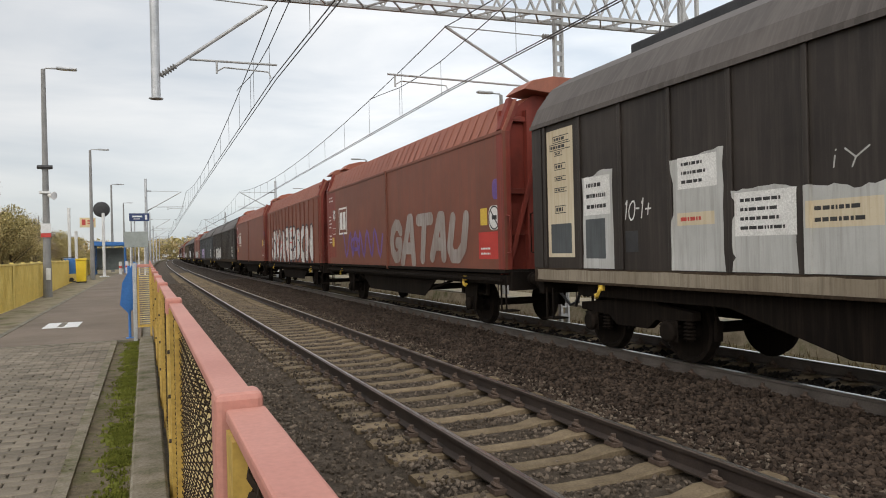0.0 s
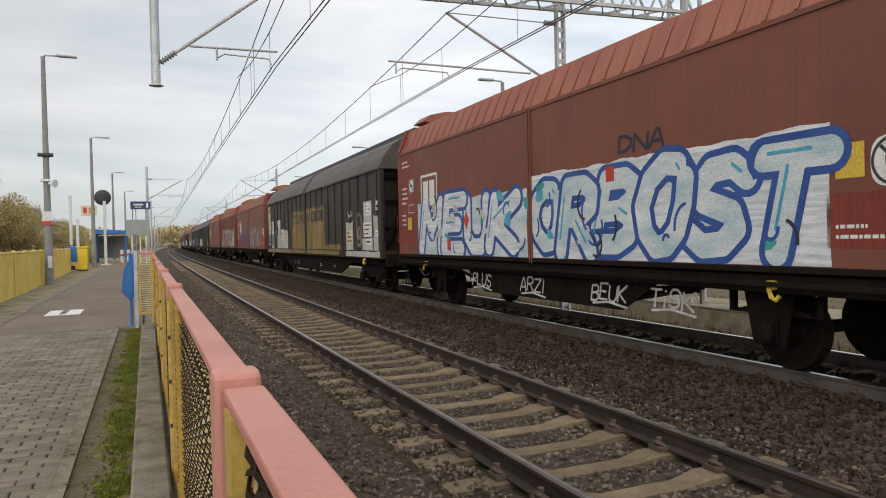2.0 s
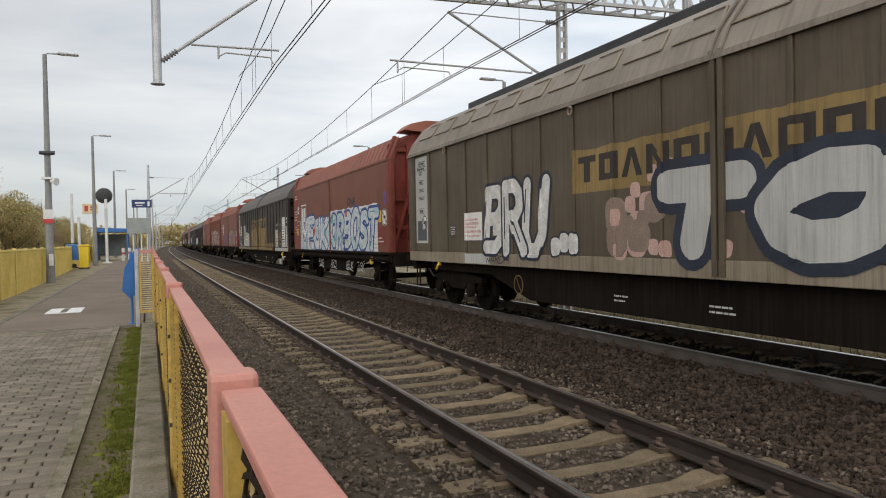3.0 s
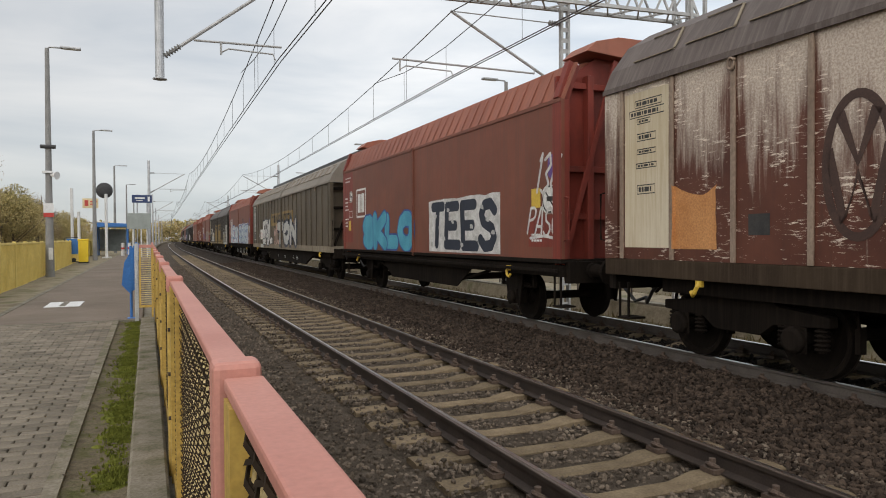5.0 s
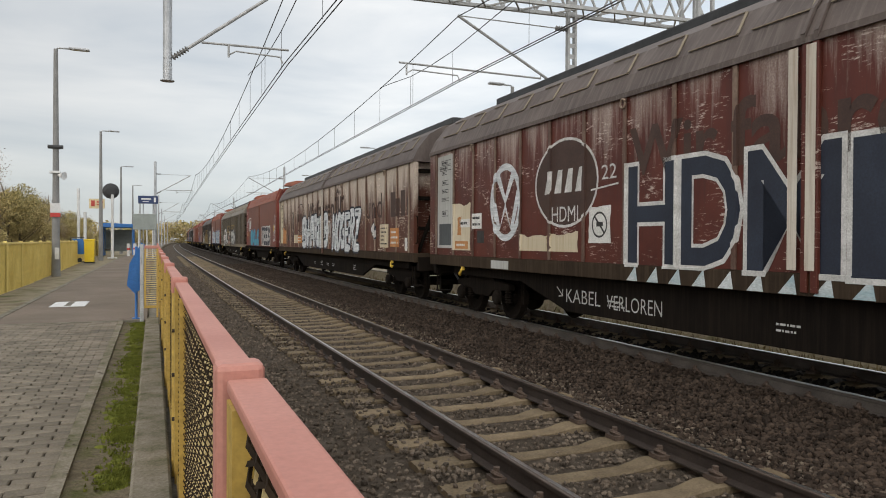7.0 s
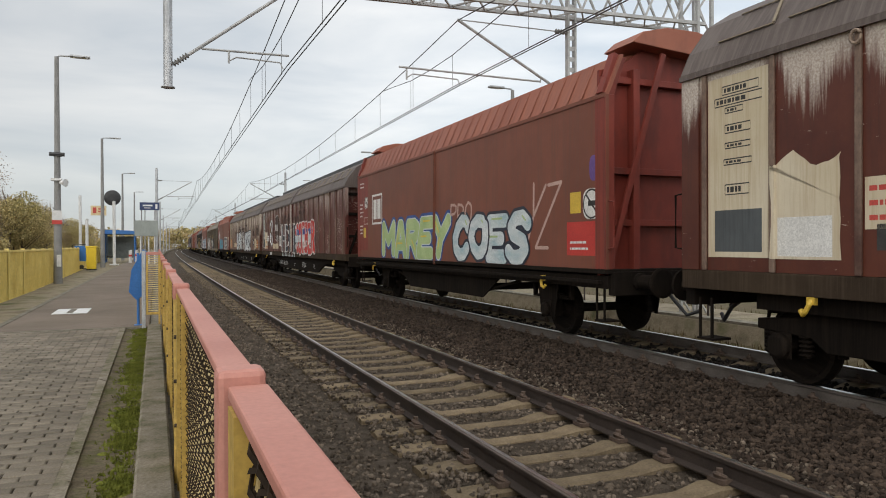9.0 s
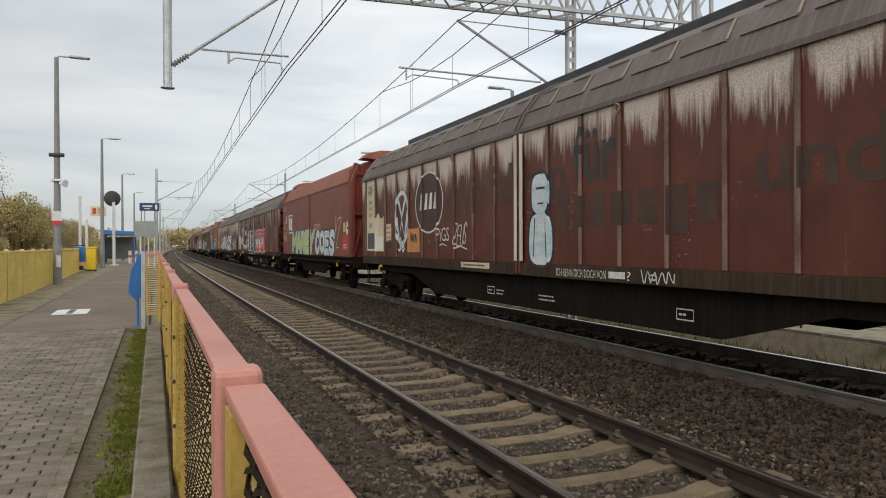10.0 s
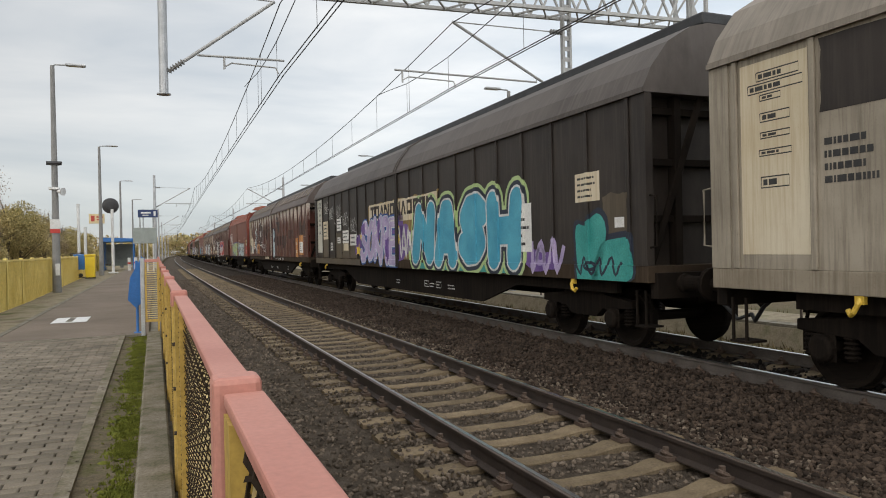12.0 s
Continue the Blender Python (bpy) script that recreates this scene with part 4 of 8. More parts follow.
PLEAT = Shape().beam((-HW - 0.006, 0, 3.92), (-HW + 0.252, 0, 4.47), 0.06, 0.007).mesh("pleat", M_DB_TOP)


def red_wagon(label, L, side=M_DB_RED, top=M_DB_TOP, ribbed=False, rolls=False):
    """Two-axle sliding-wall wagon, 14 m long."""
    w = thing("sliding_wall_wagon", label, "freight wagon", group="freight train")
    h = L / 2
    for y0, y1 in ((0.015, h - 0.02), (-h + 0.02, -0.015)):
        part("sliding_wall", Shape().box(-HW, -HW + 0.06, y0, y1, 1.24, 3.88), side, w)
        flank = Shape().add([(-HW, y0, 3.88), (-HW, y1, 3.88), (-HW + 0.27, y1, 4.50), (-HW + 0.27, y0, 4.50), (-HW + 0.06, y0, 3.88), (-HW + 0.06, y1, 3.88), (-HW + 0.33, y1, 4.50), (-HW + 0.33, y0, 4.50)],
                            [(0, 1, 2, 3), (7, 6, 5, 4), (0, 4, 5, 1), (2, 6, 7, 3), (0, 3, 7, 4), (1, 5, 6, 2)])
        wt = part("wall_top", flank, top, w, "paler orange-red upper wall")
        k = y0 + 0.25
        while k < y1 - 0.1:
            part("pleat", PLEAT, None, wt).location.y = k
            k += 0.42
    part("seam_strip", Shape().box(-HW - 0.02, -HW - 0.001, -h + 0.02, h - 0.02, 3.84, 3.90), side, w)
    part("door_seam", Shape().box(-HW - 0.035, -HW - 0.001, -0.05, -0.02, 1.15, 3.9).box(-HW - 0.035, -HW - 0.001, 0.02, 0.05, 1.15, 3.9), side, w, "", 0.004)
    part("far_wall", Shape().box(HW - 0.06, HW, -h + 0.02, h - 0.02, 1.24, 4.3), side, w)
    part("roof", Shape().prism([(-HW + 0.26, 4.44), (-0.75, 4.60), (-0.3, 4.68), (0.3, 4.68), (0.75, 4.60), (HW - 0.02, 4.44)], -h + 0.35, h - 0.35), top, w, "pale red curved roof")
    for end in (-1, 1):
        ya, yb = sorted((end * (h - 0.75), end * (h + 0.02)))
        part("roof_hood", Shape().prism([(-0.95, 4.70), (-0.75, 4.88), (-0.3, 4.985), (0.3, 4.985), (0.75, 4.88), (HW - 0.05, 4.62), (HW - 0.05, 4.52)], ya, yb), top, w, "raised end hood of the roof", 0.01)
    part("bottom_rail", Shape().box(-HW - 0.03, HW + 0.03, -h, h, 1.17, 1.236), M_UNDER, w, "", 0.006)
    part("solebar", Shape().box(-1.38, -1.26, -h + 0.05, h - 0.05, 0.94, 1.14).box(1.26, 1.38, -h + 0.05, h - 0.05, 0.94, 1.14), M_UNDER, w, "", 0.01)
    part("runner_rail", Shape().box(-1.50, -1.44, -h + 0.1, h - 0.1, 1.02, 1.07), M_UNDER, w)
    if ribbed:
        for i in range(15):
            u = -h + 0.2 + (L - 0.4) * i / 14
            part("side_rib", Shape().box(-HW - 0.04, -HW - 0.001, u - 0.04, u + 0.04, 1.24, 3.84), side, w)
    part("floor", Shape().box(-1.25, 1.25, -h + 0.3, h - 0.3, 1.12, 1.165), M_UNDER, w)
    for end in (-1, 1):
        end_wall(w, L, end, M_END_RED, 4.88, 4.4, M_END_RED)
        ya, yb = sorted((end * (h - 0.02), end * (h - 0.29)))
        part("end_flange", Shape().box(-HW - 0.01, -HW + 0.16, ya + 0.001, yb - 0.001, 1.24, 3.88).beam((-HW + 0.07, end * (h - 0.15), 3.88), (-HW + 0.30, end * (h - 0.15), 4.50), 0.16, 0.22), M_END_RED, w, "red end frame of the sliding wall", 0.008)
        y = end * (h - 2.2)
        for sx in (-1, 1):
            sp = Shape()
            for q in range(5):
                sp.box(sx * 1.03 - 0.05, sx * 1.03 + 0.05, y - 0.62 + q * 0.1, y + 0.62 - q * 0.1, 0.66 + q * 0.022, 0.68 + q * 0.022)
            sp.box(sx * 1.03 - 0.03, sx * 1.03 + 0.03, y - 0.66, y - 0.58, 0.66, 0.96).box(sx * 1.03 - 0.03, sx * 1.03 + 0.03, y + 0.58, y + 0.66, 0.66, 0.96)
            part("leaf_spring", sp, M_UNDER, w, "black leaf spring")
            part("axle_guard", Shape().slab([(y - 0.36, 0.95), (y - 0.22, 0.3), (y - 0.15, 0.3), (y - 0.15, 0.62), (y + 0.15, 0.62), (y + 0.15, 0.3), (y + 0.22, 0.3), (y + 0.36, 0.95)], sx * 1.12 - 0.012, sx * 1.12 + 0.012), M_UNDER, w)
            part("axle_box", Shape().box(sx * 1.03 - 0.12, sx * 1.03 + 0.12, y - 0.14, y + 0.14, 0.33, 0.62).lathe((sx * 1.16, y, 0.46), (sx, 0, 0), [(0, 0.13), (0.05, 0.13), (0.08, 0.09)], 12), M_UNDER, w, "", 0.01)
        wheelset(w, y, rolls)
    part("brake_rigging", Shape().box(-0.9, 0.9, -1.6, -1.45, 0.6, 0.75).box(-1.2, -1.1, -2.2, 1.9, 0.62, 0.92).lathe((-0.5, 1.5, 0.75), (0, 1, 0), [(-0.5, 0.05), (-0.45, 0.18), (0.45, 0.18), (0.5, 0.05)], 14), M_UNDER, w)
    part("brake_shield", Shape().slab([(-3.1, 0.94), (-2.3, 0.50), (2.3, 0.50), (3.1, 0.94)], -1.235, -1.21), M_UNDER, w, "dark sheet between the axles")
    part("truss_bar", Shape().beam((-1.15, -h + 3.2, 0.92), (-1.15, -1.8, 0.55), 0.05).beam((-1.15, -1.8, 0.55), (-1.15, 1.8, 0.55), 0.05).beam((-1.15, 1.8, 0.55), (-1.15, h - 3.2, 0.92), 0.05), M_UNDER, w)
    buffers(w, L, M_END_RED)
    return w


# the train: (kind, label, front end's place on the line at the start, rear end's)
TRAIN = {}


def wagon(key, front, rear, maker, label, *args, **kw):
    L = front - rear
    w = maker(label, L, *args, **kw)
    w["start"] = (front + rear) / 2
    TRAIN[key] = (w, (front + rear) / 2, L)
    return w


wagon("w0", 6.65, -14.6, long_wagon, "dark sooty brown sliding-wall wagon with grey overpaint patches and ochre lettering", M_DARK, M_ROOF, M_SILL, rolls=True)
wagon("w1", -16.1, -30.25, red_wagon, "red two-axle sliding-wall wagon with silver-blue graffiti", rolls=True)
wagon("w2", -31.9, -53.3, long_wagon, "grey-olive sliding-wall wagon with ochre lettering and graffiti", M_OLIVE, M_ROOF_GREY, M_SILL_PALE, seams=True, rolls=True, ribs=15)
wagon("w3", -55.1, -69.15, red_wagon, "red two-axle sliding-wall wagon with small blue and white graffiti", rolls=True)
wagon("w4", -70.35, -91.85, long_wagon, "rusty bleached maroon sliding-wall wagon with silver bubble graffiti", M_MAROON_PALE, M_ROOF_BROWN, M_SILL, seams=True, rib_paint=M_RIB, rolls=True, ribs=19)
wagon("w5", -93.02, -114.55, long_wagon, "rubbed maroon sliding-wall wagon with black and red graffiti", M_MAROON_RUBBED, M_ROOF_BROWN, M_SILL, seams=True, rib_paint=M_RIB_DARK, rolls=True, ribs=19)
wagon("w6", -116.15, -130.2, red_wagon, "red two-axle sliding-wall wagon with yellow and blue graffiti", rolls=True)
wagon("w7", -131.85, -153.1, long_wagon, "maroon sliding-wall wagon with white bleached runs under the eave", M_MAROON, M_ROOF_BROWN, M_SILL, seams=True, rib_paint=M_RIB_DARK, rolls=True, ribs=19)
wagon("w8", -154.7, -176.2, long_wagon, "dark brown sliding-wall wagon with blue and lilac graffiti", M_DARK, M_ROOF, M_SILL, rolls=True)
wagon("w9", -177.4, -198.8, long_wagon, "dirty cream sliding-wall wagon", M_TAN, M_ROOF_GREY, M_SILL_PALE, rolls=True)
wagon("a1", 21.85, 7.75, red_wagon, "red two-axle sliding-wall wagon with grey block graffiti", rolls=True)
wagon("a2", 36.1, 23.1, red_wagon, "red ribbed sliding-wall wagon with white graffiti", ribbed=True)
wagon("a3", 51.3, 37.5, red_wagon, "dull red sliding-wall wagon")
front = 52.8
AHEAD = [("l", M_DARK), ("l", M_GREYBLUE), ("r", None), ("l", M_DARK), ("l", M_OLIVE), ("r", None), ("l", M_MAROON_RUBBED), ("l", M_DARK), ("r", None), ("l", M_DARK)]
for i, (kind, paint) in enumerate(AHEAD):
    L = 21.3 if kind == "l" else 14.1
    if kind == "l":
        wagon("b%d" % i, front + L, front, long_wagon, "dark sliding-wall wagon of the freight train", paint, M_ROOF, M_SILL)
    else:
        wagon("b%d" % i, front + L, front, red_wagon, "red two-axle sliding-wall wagon of the freight train")
    front += L + 1.35

# ---- paint and labels on the wagon sides ----
# Places on a side: u metres from the wagon's front end, z metres above the rail.


class Flat:
    """A flat outline drawing in (u, z)."""

    def __init__(self):
        self.bm, self.rise, self.done = bmesh.new(), 0.0, []

    def poly(self, pts):
        self.bm.faces.new([self.bm.verts.new((a, b2, 0)) for a, b2 in pts])
        return self

    def rect(self, u0, u1, z0, z1):
        return self.poly([(u0, z0), (u1, z0), (u1, z1), (u0, z1)])

    def stroke(self, pts, wide):
        """A brushed line through the points."""
        pts = [Vector((a, b2)) for a, b2 in pts]
        edge = []
        for i, p in enumerate(pts):
            d = (pts[min(i + 1, len(pts) - 1)] - pts[max(i - 1, 0)])
            d = d.normalized() if d.length > 1e-6 else Vector((1, 0))
            nrm = Vector((-d.y, d.x)) * wide / 2
            edge.append((p + nrm, p - nrm))
        for (a, b2), (c2, d2) in zip(edge, edge[1:]):
            self.poly([a, b2, d2, c2])
        return self

    def ring(self, cu, cz, ru, rz, wide, n=36, a0=0.0, a1=6.2832):
        pts = [(cu + ru * math.cos(a0 + (a1 - a0) * i / n), cz + rz * math.sin(a0 + (a1 - a0) * i / n)) for i in range(n + 1)]
        return self.stroke(pts, wide)

    def oval(self, cu, cz, ru, rz, n=28, wob=0.0, seed=0):
        r = random.Random(seed)
        ph = [r.uniform(0, 6.28) for _ in range(3)]
        pts = []
        for i in range(n):
            a = 2 * math.pi * i / n
            k = 1 + wob * (math.sin(2 * a + ph[0]) + 0.7 * math.sin(3 * a + ph[1]) + 0.5 * math.sin(5 * a + ph[2])) / 2
            c2, s2 = math.cos(a), math.sin(a)
            pts.append((cu + ru * k * math.copysign(abs(c2) ** 0.65, c2), cz + rz * k * math.copysign(abs(s2) ** 0.65, s2)))
        return self.poly(pts)

    def rough(self, u0, u1, z0, z1, seed=0, jag=0.10, drips=True):
        """A brushed-over patch with an uneven upper edge."""
        r = random.Random(seed)
        n = max(6, int((u1 - u0) / 0.07))
        m = max(3, int((u1 - u0) / 0.32))
        slow = [r.random() for _ in range(m + 2)]
        top = []
        for i in range(n + 1):
            q = i / n * m
            k, e = int(q), (1 - math.cos((q % 1) * math.pi)) / 2
            level = slow[k] * (1 - e) + slow[k + 1] * e
            top.append((u0 + (u1 - u0) * i / n, z1 - jag * (0.85 * level + 0.22 * r.random())))
        side = 6
        right = [(u1 - r.uniform(0, 0.03), z1 - (z1 - z0) * i / side) for i in range(1, side)]
        left = [(u0 + r.uniform(0, 0.03), z0 + (z1 - z0) * i / side) for i in range(1, side)]
        return self.poly(top + right + [(u1, z0), (u0, z0)] + left)

    def bars(self, u0, u1, z0, z1, lines, seed=0, fill=0.36, ragged=True):
        """Lines of writing too small to read."""
        r = random.Random(seed)
        h = (z1 - z0) / lines
        for i in range(lines):
            z = z1 - (i + 0.5) * h
            u = u0
            end = u0 + (u1 - u0) * (r.uniform(0.6, 1.0) if ragged else 1.0)
            while u < end - 0.02:
                w2 = min(r.uniform(0.02, 0.11), end - u)
                self.rect(u, u + w2, z - h * fill / 2, z + h * fill / 2)
                u += w2 + 0.016
        return self

    def brush(self, pts, r, step=0.00012, caps=8):
        """A fat round-ended brush line: rounded stretches, each a hair proud of the last, joined within their overlap."""
        for i, (p, q) in enumerate(zip(pts, pts[1:])):
            a = math.atan2(q[1] - p[1], q[0] - p[0])
            out = [(q[0] + r * math.cos(a - 1.5708 + 3.1416 * k / caps), q[1] + r * math.sin(a - 1.5708 + 3.1416 * k / caps)) for k in range(caps + 1)]
            out += [(p[0] + r * math.cos(a + 1.5708 + 3.1416 * k / caps), p[1] + r * math.sin(a + 1.5708 + 3.1416 * k / caps)) for k in range(caps + 1)]
            self.rise += step
            vs = [self.bm.verts.new((x, y, self.rise)) for x, y in out]
            self.bm.faces.new(vs)
            near = None
            for (a2, b2), old in self.done:
                d = Vector(b2) - Vector(a2)
                t = 0.0 if d.length < 1e-6 else min(1.0, max(0.0, (Vector(p) - Vector(a2)).dot(d) / d.length_squared))
                gap = (Vector(a2) + d * t - Vector(p)).length
                if near is None or gap < near[0]:
                    near = (gap, old)
            if near and near[0] < 0.6 * r:
                self.bm.faces.new([near[1][caps // 2], vs[-1 - caps // 2], vs[-2 - caps // 2]])
            self.done.append(((p, q), vs))
        return self

    def letters(self, text, u0, u1, z0, z1, weight=0.0, per_letter=False, jit=0.0, seed=0, grow=0.0):
        """Writing fitted into a box."""
        r = random.Random(seed)
        chars = list(text) if per_letter else [text]
        cell = (u1 - u0) / len(chars)
        for i, ch in enumerate(chars):
            dz, lean, wide = r.uniform(-jit, jit), r.uniform(-jit, jit), r.uniform(1.0, 1.0 + 1.2 * jit)
            if ch == " ":
                continue
            cu = bpy.data.curves.new("letters", "FONT")
            cu.body, cu.offset, cu.resolution_u, cu.fill_mode = ch, weight, 3, "BOTH"
            ob = bpy.data.objects.new("letters", cu)
            scene.collection.objects.link(ob)
            me = ob.to_mesh()
            vs = np.array([v.co[:2] for v in me.vertices])
            lo, hi = vs.min(0), vs.max(0)
            a0, a1 = u0 + i * cell - grow, u0 + i * cell + cell * wide + grow
            nv = []
            for v in vs:
                q = (v - lo) / (hi - lo)
                zz = z0 - grow + (z1 - z0 + 2 * grow) * q[1] + dz * (z1 - z0) * 0.5
                nv.append(self.bm.verts.new((a0 + (a1 - a0) * q[0] + lean * (q[1] - 0.5) * (z1 - z0), zz, 0)))
            for p in me.polygons:
                try:
                    self.bm.faces.new([nv[k] for k in p.vertices])
                except ValueError:
                    pass
            ob.to_mesh_clear()
            bpy.data.objects.remove(ob)
            bpy.data.curves.remove(cu)
        return self


SMALL_WRITING = {"writing", "spray_tag", "stencil", "graffiti_shine", "spray_dots", "lock_grid", "graffiti_marks", "graffiti_mark", "pictogram", "emblem_block", "spray_cloud", "graffiti_accent"}


def decal(key, name, flat, mat, level=1, label="", face=HW, lift=0.0, onto=None):
    """Lay a drawing on the wagon's side; it follows the ribs."""
    w, _, L = TRAIN[key]
    bm = flat.bm
    bmesh.ops.triangulate(bm, faces=bm.faces[:])
    us = [v.co.x for v in bm.verts]
    lo, hi = min(us), max(us)
    ribs = [L / 2 - r for r in RIBS.get(w.name, [])] if face == HW else []
    ribs = [r for r in ribs if lo - 0.05 < r < hi + 0.05]
    for r in ribs:
        for d in (-0.042, -0.036, 0.036, 0.042):
            bmesh.ops.bisect_plane(bm, geom=bm.verts[:] + bm.edges[:] + bm.faces[:], plane_co=(r + d, 0, 0), plane_no=(1, 0, 0))
    zs = [v.co.y for v in bm.verts]
    if face == HW and min(zs) < 1.296 and max(zs) > 1.302:
        for z in (1.2965, 1.3005):
            bmesh.ops.bisect_plane(bm, geom=bm.verts[:] + bm.edges[:] + bm.faces[:], plane_co=(0, z, 0), plane_no=(0, 1, 0))
    if face == HW:
        foot = 1.068 if w.name in RIBS else 1.245
        bmesh.ops.bisect_plane(bm, geom=bm.verts[:] + bm.edges[:] + bm.faces[:], plane_co=(0, foot, 0), plane_no=(0, -1, 0), clear_outer=True)
    for v in bm.verts:
        u, z = v.co.x, v.co.y
        out = 0.002 + 0.001 * level + lift
        if any(abs(u - r) < 0.0385 for r in ribs) and z > 1.2995:
            out += 0.034
        if z < 1.297 and face == HW and w.name in RIBS:
            out += 0.016
        v.co = (-face - out - v.co.z, L / 2 - u, z)
    me = bpy.data.meshes.new(name)
    bmesh.ops.recalc_face_normals(bm, faces=bm.faces)
    bm.to_mesh(me)
    bm.free()
    me.materials.append(mat)
    ob = new(name, me)
    ob.parent = onto or w
    if label:
        ob["label"] = label
    if name in SMALL_WRITING:
        tagged(ob, kind="stuff")
    return ob


def plate(key, u0, u1, z0, z1, mat, ink=M_INK, lines=4, seed=0, label="label plate with small dark writing", level=2):
    base = decal(key, "label_plate", Flat().rect(u0, u1, z0, z1), mat, level, label)
    if lines:
        m = 0.10 * (u1 - u0)
        decal(key, "writing", Flat().bars(u0 + m, u1 - m, z0 + 0.08 * (z1 - z0), z1 - 0.08 * (z1 - z0), lines, seed), ink, level + 1, onto=base)


def data_panel(key, u0, u1, z0, z1, mat, ink=M_INK, dark=True, seed=1):
    """The tall panel with the wagon's data beside the front end."""
    base = decal(key, "data_panel", Flat().rect(u0, u1, z0, z1), mat, 1, "tall data panel with small technical writing")
    w, h = u1 - u0, z1 - z0
    f = Flat()
    for a, b2, c2, d2 in ((0.25, 0.85, 0.055, 0.10), (0.12, 0.9, 0.115, 0.16), (0.3, 0.6, 0.175, 0.205), (0.3, 0.72, 0.27, 0.315), (0.3, 0.72, 0.37, 0.40), (0.28, 0.74, 0.46, 0.49), (0.3, 0.7, 0.60, 0.655)):
        q = [(u0 + a * w, z1 - c2 * h), (u0 + b2 * w, z1 - c2 * h), (u0 + b2 * w, z1 - d2 * h), (u0 + a * w, z1 - d2 * h), (u0 + a * w, z1 - c2 * h)]
        f.stroke(q, 0.014)
        f.bars(u0 + a * w + 0.03, u0 + b2 * w - 0.03, z1 - d2 * h + 0.012, z1 - c2 * h - 0.012, 1, seed + 7, 0.7)
    decal(key, "writing", f, ink, 2, onto=base)
    if dark:
        decal(key, "blackboard", Flat().rect(u0 + 0.12 * w, u1 - 0.1 * w, z0 + 0.03 * h, z0 + 0.26 * h), M_GREYBLUE, 2, "dark chalking square", onto=base)


def crossed_circle(key, u, z, r, mark=M_LABEL):
    base = decal(key, "warning_disc", Flat().oval(u, z, r, r), mark, 2, "white disc with a crossed black pictogram")
    decal(key, "pictogram", Flat().ring(u, z, r * 0.92, r * 0.92, 0.03).stroke([(u - 0.6 * r, z + 0.6 * r), (u + 0.6 * r, z - 0.6 * r)], 0.035).rect(u - 0.4 * r, u + 0.45 * r, z - 0.14 * r, z + 0.2 * r), M_INK, 3, onto=base)


def emblem(key, u0, u1, z0, z1, edge):
    """White framed box with two plain blocks."""
    base = decal(key, "emblem", Flat().rect(u0, u1, z0, z1), M_LABEL, 2, "white framed emblem box")
    decal(key, "emblem_field", Flat().rect(u0 + 0.06, u1 - 0.06, z0 + 0.06, z1 - 0.06), edge, 3, onto=base)
    m = (u0 + u1) / 2
    decal(key, "emblem_block", Flat().rect(u0 + 0.16, m - 0.04, z0 + 0.16, z1 - 0.16).rect(m + 0.04, u1 - 0.16, z0 + 0.16, z1 - 0.16), M_LABEL, 4, onto=base)


def block_lettering(key, u0, u1, z0, z1, n, ink, seed=0):
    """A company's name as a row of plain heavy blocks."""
    cell = (u1 - u0) / n
    h = z1 - z0
    for i in range(n):
        f = Flat()
        a, b2 = u0 + i * cell + 0.05 * cell, u0 + i * cell + 0.90 * cell
        m, k = (a + b2) / 2, (0, 1, 2, 3, 1, 3, 2, 1, 1, 1, 3)[i % 11]
        if k == 0:
            f.rect(a, b2, z1 - 0.25 * h, z1).rect(m - 0.16 * cell, m + 0.16 * cell, z0, z1 - 0.25 * h)
        elif k == 1:
            f.rect(a, a + 0.27 * cell, z0, z1).rect(b2 - 0.27 * cell, b2, z0, z1).rect(a + 0.27 * cell, b2 - 0.27 * cell, z1 - 0.24 * h, z1).rect(a + 0.27 * cell, b2 - 0.27 * cell, z0, z0 + 0.24 * h)
        elif k == 2:
            f.poly([(a, z0), (a + 0.24 * cell, z0), (m, z1 - 0.3 * h), (m + 0.12 * cell, z1), (m - 0.12 * cell, z1)]).poly([(b2 - 0.24 * cell, z0), (b2, z0), (m + 0.12 * cell, z1), (m, z1 - 0.3 * h)])
        else:
            f.rect(a, a + 0.24 * cell, z0, z1).rect(b2 - 0.24 * cell, b2, z0, z1).poly([(a + 0.24 * cell, z1), (a + 0.24 * cell, z1 - 0.4 * h), (b2 - 0.24 * cell, z0), (b2 - 0.24 * cell, z0 + 0.4 * h)])
        decal(key, "letter_block", f, ink, 3, "heavy dark block shape")


